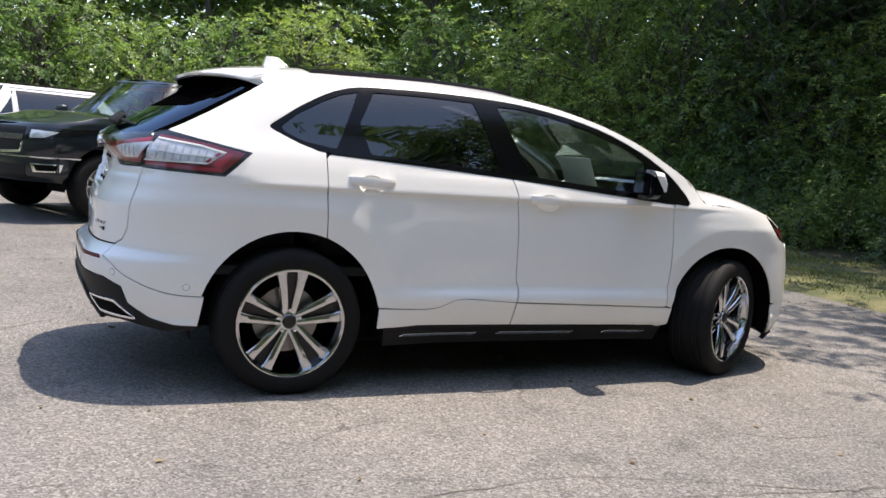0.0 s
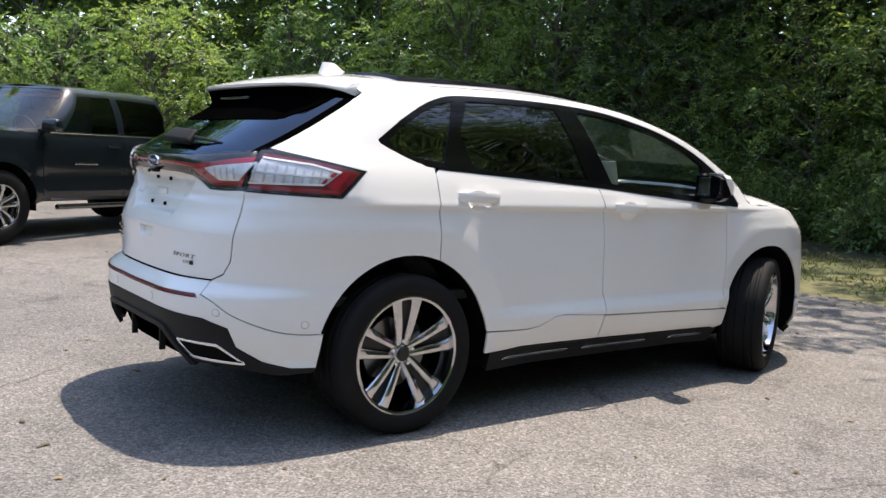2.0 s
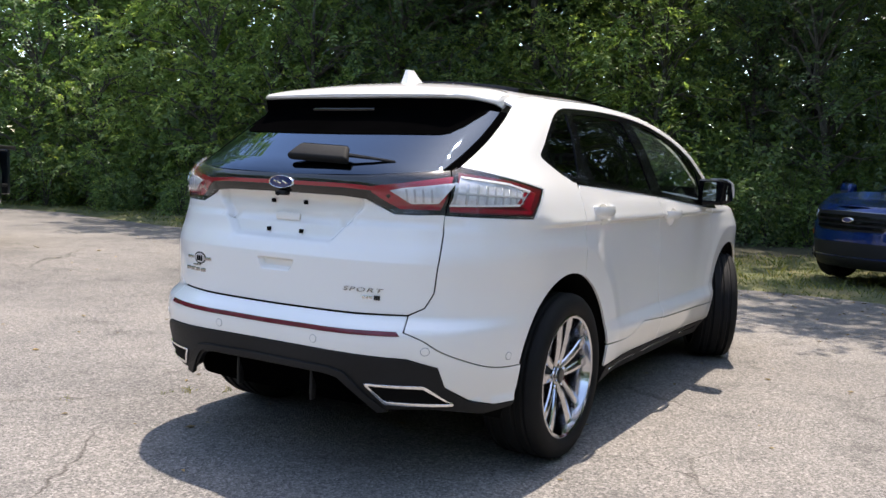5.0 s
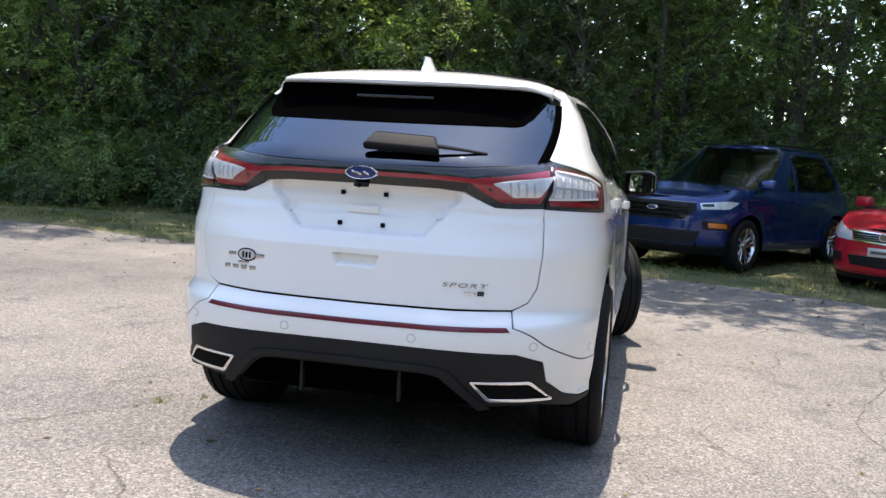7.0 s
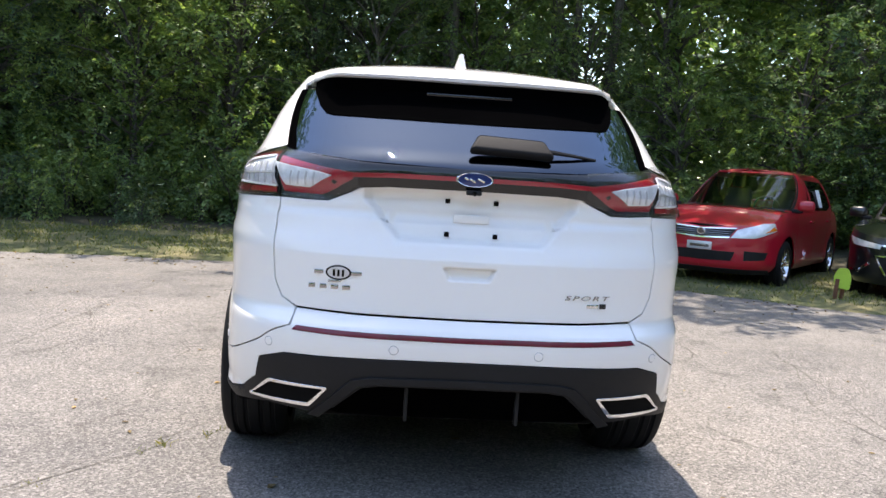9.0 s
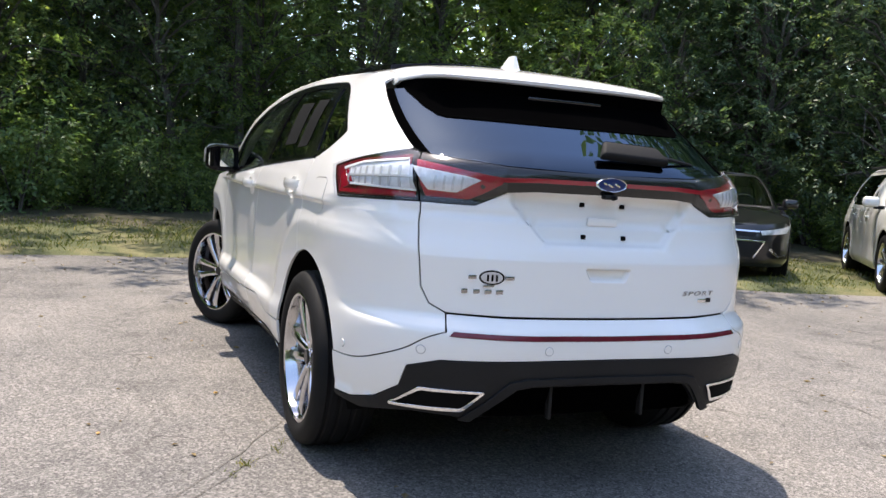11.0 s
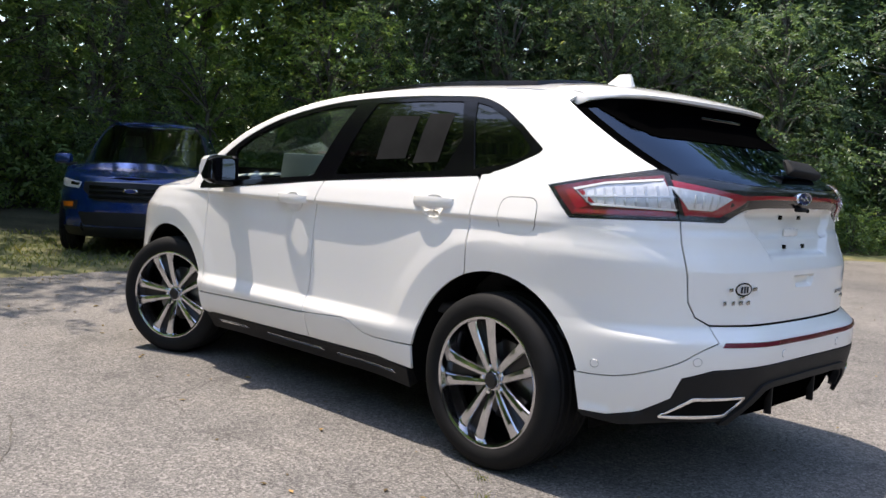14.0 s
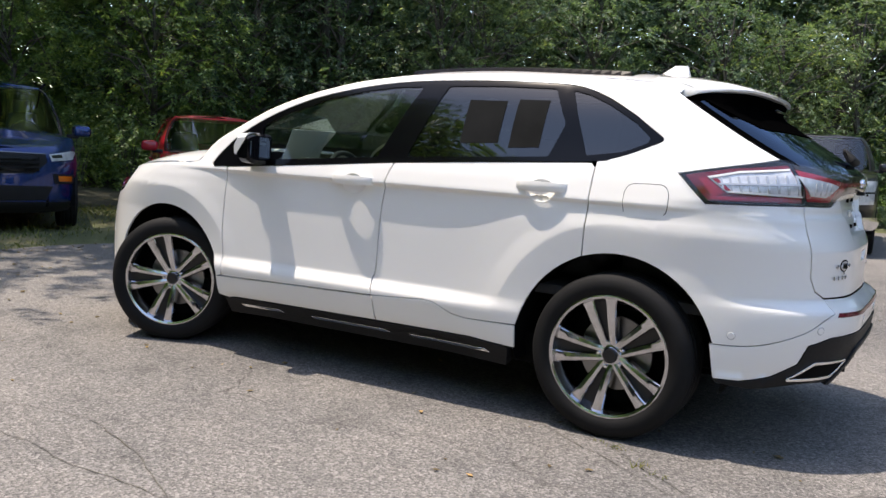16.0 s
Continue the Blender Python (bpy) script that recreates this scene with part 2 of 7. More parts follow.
def part(name, bm, mat, parent, label="", smooth=True, angle=0.6):
    """Links a bmesh as one mesh object under a thing or a part."""
    me = bpy.data.meshes.new(name)
    bmesh.ops.recalc_face_normals(bm, faces=bm.faces)
    for e in bm.edges:
        e.smooth = not (len(e.link_faces) == 2 and e.calc_face_angle(0) > angle)
    for f in bm.faces:
        f.smooth = smooth
    bm.to_mesh(me)
    bm.free()
    me.materials.append(mat)
    ob = new(name, me)
    if parent is not None:
        ob.parent = parent
    if label:
        ob["label"] = label
    return ob


def thing(name, label, category, m=None, group="", kind=""):
    ob = new(name)
    ob.empty_display_size = 0.2
    if m is not None:
        ob.matrix_basis = m
    return tagged(ob, label, category, group, kind)


def pchip(*pts):
    """A smooth curve through points that does not overshoot."""
    xs, ys = [p[0] for p in pts], [p[1] for p in pts]
    n = len(xs)
    d = [(ys[i + 1] - ys[i]) / (xs[i + 1] - xs[i]) for i in range(n - 1)]
    m = [d[0]] + [0 if d[i - 1] * d[i] <= 0 else 2 * d[i - 1] * d[i] / (d[i - 1] + d[i]) for i in range(1, n - 1)] + [d[-1]]

    def f(x):
        if x <= xs[0]:
            return ys[0]
        if x >= xs[-1]:
            return ys[-1]
        i = 0
        while x > xs[i + 1]:
            i += 1
        h = xs[i + 1] - xs[i]
        t = (x - xs[i]) / h
        return ys[i] * (1 + 2 * t) * (1 - t) ** 2 + m[i] * h * t * (1 - t) ** 2 + ys[i + 1] * t * t * (3 - 2 * t) + m[i + 1] * h * t * t * (t - 1)
    return f


def sstep(a, b, x):
    t = min(1, max(0, (x - a) / (b - a)))
    return t * t * (3 - 2 * t)


def lerp(a, b, t):
    return a + (b - a) * t


def bm_box(bm, size, m=Matrix(), bev=0.0, seg=2, taper=(1, 1)):
    """A box with bevelled edges; taper narrows its top."""
    vs = bmesh.ops.create_cube(bm, size=1)["verts"]
    for v in vs:
        t = taper if v.co.z > 0 else (1, 1)
        v.co = Vector((v.co.x * size[0] * t[0], v.co.y * size[1] * t[1], v.co.z * size[2]))
    if bev:
        es = list({e for v in vs for e in v.link_edges})
        r = bmesh.ops.bevel(bm, geom=es, offset=bev, segments=seg, affect="EDGES", profile=0.5)
        vs = list({v for f in r["faces"] for v in f.verts} | {v for v in vs if v.is_valid})
        vs = list({v for v0 in vs for f in v0.link_faces for v in f.verts})
    bmesh.ops.transform(bm, matrix=m, verts=vs)
    return vs


def bm_lathe(bm, prof, seg=48, m=Matrix(), close=False, axis="Y"):
    """Turns a profile of (radius, offset) round the axis."""
    rings = []
    for i in range(seg):
        a = 2 * math.pi * i / seg
        ring = []
        for r, o in prof:
            co = Vector((r * math.cos(a), o, r * math.sin(a))) if axis == "Y" else Vector((r * math.cos(a), r * math.sin(a), o))
            ring.append(bm.verts.new(m @ co))
        rings.append(ring)
    k = len(prof)
    for i in range(seg):
        a, b = rings[i], rings[(i + 1) % seg]
        for j in range(k if close else k - 1):
            q = (a[j], a[(j + 1) % k], b[(j + 1) % k], b[j])
            bm.faces.new(q)


def bm_tube(bm, pts, radii, seg=8, cap=True):
    """A tapered tube along points."""
    rings = []
    up = Vector((0, 0, 1))
    for i, p in enumerate(pts):
        p = Vector(p)
        d = (Vector(pts[min(i + 1, len(pts) - 1)]) - Vector(pts[max(i - 1, 0)])).normalized()
        u = d.cross(up if abs(d.z) < 0.95 else Vector((1, 0, 0))).normalized()
        w = d.cross(u)
        r = radii[i] if hasattr(radii, "__len__") else radii
        rings.append([bm.verts.new(p + (u * math.cos(2 * math.pi * k / seg) + w * math.sin(2 * math.pi * k / seg)) * r) for k in range(seg)])
    for a, b in zip(rings, rings[1:]):
        for k in range(seg):
            bm.faces.new((a[k], a[(k + 1) % seg], b[(k + 1) % seg], b[k]))
    if cap:
        bm.faces.new(rings[0]), bm.faces.new(rings[-1])


def bm_prism(bm, poly, depth, m=Matrix(), bev=0.0):
    """A flat outline given depth along its z, edges bevelled."""
    vs = [bm.verts.new((x, y, 0)) for x, y in poly]
    f = bm.faces.new(vs)
    r = bmesh.ops.extrude_face_region(bm, geom=[f])
    top = [v for v in r["geom"] if isinstance(v, bmesh.types.BMVert)]
    for v in top:
        v.co.z += depth
    allv = vs + top
    if bev:
        es = [e for e in {e for v in top for e in v.link_edges} if all(v in top for v in e.verts)]
        rr = bmesh.ops.bevel(bm, geom=es, offset=bev, segments=2, affect="EDGES", profile=0.5)
        allv = list({v for v in vs if v.is_valid} | {v for f in rr["faces"] for v in f.verts} | {v for v in top if v.is_valid})
    bmesh.ops.transform(bm, matrix=m, verts=allv)


def inside(poly, x, y):
    c = False
    j = len(poly) - 1
    for i in range(len(poly)):
        xi, yi = poly[i]
        xj, yj = poly[j]
        if (yi > y) != (yj > y) and x < (xj - xi) * (y - yi) / (yj - yi) + xi:
            c = not c
        j = i
    return c


def resample(poly, h):
    out = []
    for (x0, y0), (x1, y1) in zip(poly, poly[1:] + poly[:1]):
        k = max(1, int(math.ceil(math.hypot(x1 - x0, y1 - y0) / h)))
        out += [(lerp(x0, x1, i / k), lerp(y0, y1, i / k)) for i in range(k)]
    return out


def shrink(poly, d):
    """The outline moved inwards by d (outwards if negative), for a gap between panels."""
    area = sum(a[0] * b[1] - b[0] * a[1] for a, b in zip(poly, poly[1:] + poly[:1]))
    sg = 1 if area > 0 else -1
    out = []
    n = len(poly)
    for i in range(n):
        p0, p1, p2 = Vector(poly[i - 1]), Vector(poly[i]), Vector(poly[(i + 1) % n])
        if (p1 - p0).length < 1e-6 or (p2 - p1).length < 1e-6:
            out.append(tuple(p1))
            continue
        d0, d1 = (p1 - p0).normalized(), (p2 - p1).normalized()
        n0, n1 = Vector((-d0.y, d0.x)) * sg, Vector((-d1.y, d1.x)) * sg
        b = n0 + n1
        b = b / max(0.5, b.length_squared / 2) if b.length > 1e-3 else n0
        out.append((p1.x + b.x * d, p1.y + b.y * d))
    return out


def cr(pts, k=6, closed=False):
    """A round line through points (Catmull-Rom)."""
    n = len(pts)
    out = []
    for i in range(n if closed else n - 1):
        P = [Vector(pts[j % n]) if closed else Vector(pts[min(max(j, 0), n - 1)]) for j in (i - 1, i, i + 1, i + 2)]
        for s in range(k):
            t = s / k
            out.append(tuple(0.5 * (2 * P[1] + (P[2] - P[0]) * t + (2 * P[0] - 5 * P[1] + 4 * P[2] - P[3]) * t * t + (3 * P[1] - P[0] - 3 * P[2] + P[3]) * t ** 3)))
    if not closed:
        out.append(tuple(pts[-1]))
    return out


def rounded(poly, r, k=4):
    """The outline with its corners rounded."""
    out = []
    n = len(poly)
    for i in range(n):
        a, b, c = Vector(poly[i - 1]), Vector(poly[i]), Vector(poly[(i + 1) % n])
        ra = min(r, (a - b).length * 0.45, (c - b).length * 0.45)
        p, q = b + (a - b).normalized() * ra, b + (c - b).normalized() * ra
        for s in range(k + 1):
            t = s / k
            out.append(tuple(p * (1 - t) ** 2 + b * 2 * t * (1 - t) + q * t * t))
    return out


def arc(cx, cy, r, a0, a1, k=14):
    return [(cx + r * math.cos(radians(lerp(a0, a1, i / k))), cy + r * math.sin(radians(lerp(a0, a1, i / k)))) for i in range(k + 1)]


def inside_many(poly, pts):
    """Which of many points lie inside an outline."""
    X, Y = pts[:, 0], pts[:, 1]
    c = np.zeros(len(pts), bool)
    P = np.array(poly)
    for (xi, yi), (xj, yj) in zip(P, np.roll(P, 1, 0)):
        if yi != yj:
            c ^= ((yi > Y) != (yj > Y)) & (X < (xj - xi) * (Y - yi) / (yj - yi) + xi)
    return c


def triangulate(poly, holes, h, creases=()):
    """Vertices and triangles that fill an outline with holes, with rows of vertices along the creases."""
    rings = [resample(poly, h)] + [resample(q, h) for q in holes]
    pts, edges = [], []
    for r in rings:
        o = len(pts)
        pts += r
        edges += [(o + i, o + (i + 1) % len(r)) for i in range(len(r))]
    bpts = np.array(pts)
    x0, y0 = bpts.min(0)
    x1, y1 = bpts.max(0)
    def fill(cand, clear, near):
        cand = np.array(cand).reshape(-1, 2)
        if not len(cand):
            return []
        ok = inside_many(rings[0], cand)
        for r in rings[1:]:
            ok &= ~inside_many(r, cand)
        cand = cand[ok]
        ok = np.array([((near - q) ** 2).sum(1).min() > clear * clear for q in cand], bool)
        return [tuple(q) for q in cand[ok]] if len(cand) else []
    cells = {}
    for line in creases:
        for q in line:
            if x0 < q[0] < x1 and y0 < q[1] < y1:
                cells.setdefault((round(q[0] / 0.0045), round(q[1] / 0.0045)), q)
    extra = fill(list(cells.values()), 0.004, bpts)
    pts += extra
    near = np.concatenate([bpts, np.array(extra)]) if extra else bpts
    pts += fill([(x, y) for j, y in enumerate(np.arange(y0 + h / 2, y1, h * 0.87)) for x in np.arange(x0 + h / 2 * (1 + j % 2), x1, h)], h * 0.45, near)
    vs, _, tris, *_ = delaunay_2d_cdt([Vector(p) for p in pts], edges, [], 0, 1e-6)
    keep = []
    for t in tris:
        cx, cy = sum(vs[i].x for i in t) / 3, sum(vs[i].y for i in t) / 3
        if inside(rings[0], cx, cy) and not any(inside(r, cx, cy) for r in rings[1:]):
            keep.append(tuple(t))
    return [(v.x, v.y) for v in vs], keep


class Shell:
    """The skin of a car: plan contours stacked by height. s runs forward along the side as x from the rear axle; below 0 it turns
    round the rear corner as an angle, and past nose it turns round the front corner as an angle."""

    def __init__(self, width, rear, nose, front, n_rear=3.2, n_front=2.5):
        self.width, self.rear, self.nose, self.front = width, rear, nose, front
        self.n_rear = n_rear if callable(n_rear) else (lambda z: n_rear)
        self.n_front = n_front if callable(n_front) else (lambda z: n_front)
        self.shoulder = lambda ph, z: 0.0

    def at(self, s, z):
        if s < 0:
            b, a, n, ph = self.width(0, z), self.rear(z), self.n_rear(z), min(-s, math.pi / 2)
            c, q = math.cos(ph), math.sin(ph)
            r = (abs(c / b) ** n + abs(q / a) ** n) ** (-1 / n) + self.shoulder(ph, z)
            return Vector((-r * q, r * c, z))
        if s > self.nose:
            b, a, n, ph = self.width(self.nose, z), self.front(z), self.n_front(z), min(s - self.nose, math.pi / 2)
            c, q = math.cos(ph), math.sin(ph)
            r = (abs(c / b) ** n + abs(q / a) ** n) ** (-1 / n)
            return Vector((self.nose + r * q, r * c, z))
        return Vector((s, self.width(s, z), z))

    def normal(self, s, z, e=0.004):
        ds = self.at(s + e, z) - self.at(s - e, z)
        dz = self.at(s, z + e) - self.at(s, z - e)
        return ds.cross(dz).normalized() * -1

    def s_y(self, y, z):
        """s on the rear at half-width y."""
        lo, hi = 0.0, math.pi / 2
        for _ in range(40):
            mid = (lo + hi) / 2
            if self.at(-mid, z).y > y:
                lo = mid
            else:
                hi = mid
        return -lo

    def s_yf(self, y, z):
        lo, hi = 0.0, math.pi / 2
        for _ in range(40):
            mid = (lo + hi) / 2
            if self.at(self.nose + mid, z).y > y:
                lo = mid
            else:
                hi = mid
        return self.nose + lo

    def s_x(self, x, z):
        """s on the rear corner at x below 0, or on the front corner past nose."""
        if 0 <= x <= self.nose:
            return x
        lo, hi = 0.0, math.pi / 2
        for _ in range(40):
            mid = (lo + hi) / 2
            v = self.at(-mid if x < 0 else self.nose + mid, z).x
            if (v > x) == (x < 0):
                lo = mid
            else:
                hi = mid
        return -lo if x < 0 else self.nose + lo

    creases = ()

    def panel(self, name, poly, mat, parent, side=1, off=0.0, gap=0.0, holes=(), h=0.045, rim=0.012, label="", both=False, bulge=None, formed=False, lines=()):
        """A sheet of the skin inside an outline in (s, z), its rim rounded and turned inwards. side -1 mirrors it; both: it crosses the
        middle of the rear; formed: it follows the shell's creases; lines: creases of its own."""
        if gap:
            poly = shrink(poly, gap)
        uv, tris = triangulate(poly, list(holes), h, list(lines) + (list(self.creases) if formed else []))

        def spot(s, z):
            if both and s < -math.pi / 2:
                p, n = self.at(-math.pi - s, z), self.normal(-math.pi - s, z)
                p.y, n.y = -p.y, -n.y
            else:
                p, n = self.at(s, z), self.normal(s, z)
            return p + n * (off + (bulge(s, z) if bulge else 0)), n
        vs, ns = [], []
        for s, z in uv:
            p, n = spot(s, z)
            if bulge:
                e = 0.003
                m = (spot(s + e, z)[0] - spot(s - e, z)[0]).cross(spot(s, z + e)[0] - spot(s, z - e)[0]).normalized()
                n = m if m.dot(n) > 0 else -m
            vs.append(p)
            ns.append(n)
        sides = {}
        for a, b, c in tris:
            for e in ((a, b), (b, c), (c, a)):
                sides[tuple(sorted(e))] = None if tuple(sorted(e)) in sides else e
        flip = sum((vs[b] - vs[a]).cross(vs[c] - vs[a]).dot(ns[a]) for a, b, c in tris[:200]) < 0
        faces = [f[::-1] for f in tris] if flip else list(tris)
        if rim:
            edges = [e if not flip else e[::-1] for e in sides.values() if e]
            out = {}
            for a, b in edges:
                o = (vs[b] - vs[a]).cross(ns[a] + ns[b])
                for i in (a, b):
                    out[i] = out.get(i, Vector()) + o.normalized()
            lip = min(0.0018, rim * 0.3)
            ring = {}
            for i, o in out.items():
                o = (o - ns[i] * o.dot(ns[i])).normalized()
                ring[i] = len(vs)
                p, n = vs[i], ns[i]
                vs += [p + o * lip - n * lip * 1.3, p + o * lip - n * rim]
                ns += [o, o]
            for a, b in edges:
                ra, rb = ring[a], ring[b]
                faces += [(b, a, ra, rb), (rb, ra, ra + 1, rb + 1)]
        if side < 0:
            vs = [Vector((v.x, -v.y, v.z)) for v in vs]
            ns = [Vector((n.x, -n.y, n.z)) for n in ns]
            faces = [f[::-1] for f in faces]
        return mesh_ob(name, vs, faces, mat, parent, label, True, ns)


def top_sheet(name, x0, x1, edge, zc, mat, parent, inner=0.0, outer=1.0, off=0.0, nx=40, ny=22, power=2.4, both=True, label="", rim=0.0):
    """A crowned sheet over the car (roof, windscreen, bonnet): edge(x) gives its half-width and height there, zc(x) the middle's height.
    inner and outer: the share of the half-width, or a function of x, between which it lies."""
    def spot(x, t):
        y, ze = edge(x)
        return Vector((x, y * t, ze + (zc(x) - ze) * (1 - abs(t) ** power)))
    vs, ns, faces = [], [], []
    for i in range(nx + 1):
        x = lerp(x0, x1, i / nx)
        ti = inner(x) if callable(inner) else inner
        to = outer(x) if callable(outer) else outer
        for j in range(ny + 1):
            t = lerp(-to, to, j / ny) if both else lerp(ti, to, j / ny)
            e = 0.003
            n = (spot(x + e, t) - spot(x - e, t)).cross(spot(x, t + e) - spot(x, t - e)).normalized()
            if n.z < 0:
                n = -n
            vs.append(spot(x, t) + n * off)
            ns.append(n)
    for i in range(nx):
        for j in range(ny):
            a = i * (ny + 1) + j
            faces.append((a, a + ny + 1, a + ny + 2, a + 1))
    if rim:
        loop = [j for j in range(ny + 1)] + [i * (ny + 1) + ny for i in range(1, nx + 1)] + [nx * (ny + 1) + j for j in range(ny - 1, -1, -1)] + [i * (ny + 1) for i in range(nx - 1, 0, -1)]
        base = len(vs)
        for i in loop:
            vs.append(vs[i] - ns[i] * rim)
            ns.append(ns[i])
        for k in range(len(loop)):
            k2 = (k + 1) % len(loop)
            faces.append((loop[k], loop[k2], base + k2, base + k))
    return mesh_ob(name, vs, faces, mat, parent, label, True, ns)

# ---- ground ----
LOT = [(4.0, -13.5), (4.2, -8.2), (4.8, -5.2), (6.1, -3.3), (6.85, -1.4), (6.75, 0.4), (6.65, 2.2), (6.5, 4.6), (6.5, 7.4), (6.9, 11.0), (7.2, 13.5), (6.0, 15.6), (2.5, 16.6),
       (-6, 17.4), (-16, 17.0), (-23, 14.0), (-24, -2), (-22, -15), (-10, -17.2), (0, -16.6)]
LOT_EDGE = cr(LOT, 10, True)
LOT_EDGE = [(x + 0.12 * noise.noise((x * 1.3, y * 1.3, 4)), y + 0.12 * noise.noise((x * 1.3, y * 1.3, 9))) for x, y in resample(LOT_EDGE, 0.22)]
LOT_NP = np.array(LOT_EDGE)


def lot_grid():
    """Signed distance from the asphalt's edge on a grid, to look up quickly."""
    gx, gy = np.arange(-46, 46.01, 0.2), np.arange(-46, 46.01, 0.2)
    X, Y = np.meshgrid(gx, gy, indexing="ij")
    d2 = np.full(X.shape, 1e9)
    ins = np.zeros(X.shape, bool)
    P = LOT_NP
    for (x0, y0), (x1, y1) in zip(P, np.roll(P, -1, 0)):
        d2 = np.minimum(d2, (X - x0) ** 2 + (Y - y0) ** 2)
        if y0 != y1:
            ins ^= ((y0 > Y) != (y1 > Y)) & (X < (x1 - x0) * (Y - y0) / (y1 - y0) + x0)
    return np.where(ins, -1, 1) * np.sqrt(d2)


LOT_SD = lot_grid()


def lot_dist(x, y):
    """Metres outside the asphalt's edge (negative on it)."""
    u, v = (min(45.7, max(-45.9, x)) + 46) / 0.2, (min(45.7, max(-45.9, y)) + 46) / 0.2
    i, j = int(u), int(v)
    u, v = u - i, v - j
    return float((LOT_SD[i, j] * (1 - u) + LOT_SD[i + 1, j] * u) * (1 - v) + (LOT_SD[i, j + 1] * (1 - u) + LOT_SD[i + 1, j + 1] * u) * v)


def lot_z(x, y):
    """The lot lies level under the middle and rises gently towards the far cars."""
    return 0.10 * sstep(4.6, 7.2, y)


def ground_z(x, y):
    return lot_z(x, y) + verge_z(x, y)


def verge_z(x, y):
    d = lot_dist(x, y)
    if d < 0:
        return -0.06
    rise = 0.05 * sstep(0, 0.5, d) + 0.25 * sstep(1.5, 12, d)
    return -0.015 + rise + 0.05 * sstep(0.2, 1.5, d) * noise.noise((x * 0.8, y * 0.8, 0)) + 0.02 * noise.noise((x * 3, y * 3, 2)) * sstep(0, 0.4, d)


def build_ground():
    xs = sorted({*np.round(np.concatenate([np.arange(-30, 2, 2.0), np.arange(2, 18, 0.3), np.arange(18, 32, 1.0), np.arange(-600, -30, 95), np.arange(32, 620, 97)]), 3).tolist()})
    ys = sorted({*np.round(np.concatenate([np.arange(-16, 18, 0.4), np.arange(-40, -16, 1.5), np.arange(18, 42, 1.5), np.arange(-600, -40, 93), np.arange(42, 620, 96)]), 3).tolist()})
    vs, faces = [], []
    for x in xs:
        for y in ys:
            vs.append((x, y, ground_z(x, y) if abs(x) < 40 and abs(y) < 45 else 0.2))
    ny = len(ys)
    for i in range(len(xs) - 1):
        for j in range(ny - 1):
            a = i * ny + j
            faces.append((a, a + ny, a + ny + 1, a + 1))
    g = mesh_ob("ground", vs, faces, VERGE)
    g.data.materials.append(FOREST_FLOOR)
    for p in g.data.polygons:
        c = p.center
        if (abs(c.x) > 35 or abs(c.y) > 40) or lot_dist(c.x, c.y) > 3.6 + 1.4 * noise.noise((c.x * 0.6, c.y * 0.6, 7)):
            p.material_index = 1
    tagged(g, "rough grass verge and dark leaf-littered forest floor", "ground", kind="structure")
    uv, tris = triangulate(LOT_EDGE, [], 1.6)
    n = len(uv)
    vs = [(x, y, lot_z(x, y)) for x, y in uv]
    faces = [t if ((uv[t[1]][0] - uv[t[0]][0]) * (uv[t[2]][1] - uv[t[0]][1]) - (uv[t[1]][1] - uv[t[0]][1]) * (uv[t[2]][0] - uv[t[0]][0])) > 0 else t[::-1] for t in tris]
    k = len(LOT_EDGE)
    vs += [(x, y, lot_z(x, y) - 0.09) for x, y in uv[:k]]
    faces += [(i, n + i, n + (i + 1) % k, (i + 1) % k) for i in range(k)]
    road = mesh_ob("pavement", vs, faces, ASPHALT, smooth=False)
    tagged(road, "weathered pale grey asphalt lot, cracked with worn aggregate", "asphalt", kind="structure")


build_ground()

# ---- the white SUV ----
W_MID = pchip((0.20, 0.80), (0.30, 0.865), (0.345, 0.912), (0.45, 0.947), (0.496, 0.958), (0.504, 0.958), (0.566, 0.924), (0.574, 0.9225), (0.62, 0.9218), (0.75, 0.9195), (0.90, 0.915), (1.0, 0.9115), (1.042, 0.9125), (1.054, 0.928), (1.060, 0.9325), (1.072, 0.9305),
              (1.09, 0.9255), (1.14, 0.910), (1.18, 0.893), (1.25, 0.872), (1.40, 0.822), (1.50, 0.778), (1.56, 0.742), (1.60, 0.712), (1.64, 0.665), (1.70, 0.58))
W_REAR = pchip((0.20, 0.88), (0.35, 0.925), (0.50, 0.935), (0.70, 0.930), (0.86, 0.925), (0.97, 0.920), (1.044, 0.9150), (1.055, 0.9240), (1.060, 0.9255), (1.075, 0.9225), (1.09, 0.9180), (1.15, 0.900), (1.21, 0.878), (1.30, 0.836), (1.45, 0.772),
               (1.54, 0.718), (1.60, 0.672), (1.64, 0.62), (1.70, 0.55))
W_FRONT = pchip((0.20, 0.86), (0.35, 0.92), (0.50, 0.93), (0.70, 0.925), (0.86, 0.922), (1.0, 0.915), (1.06, 0.900), (1.09, 0.885), (1.14, 0.86), (1.25, 0.82), (1.40, 0.745), (1.50, 0.69), (1.60, 0.63), (1.70, 0.55))
AX_F, WHEEL_R, ARCH_R, ARCH_F = 2.82, 0.373, 0.460, 0.452


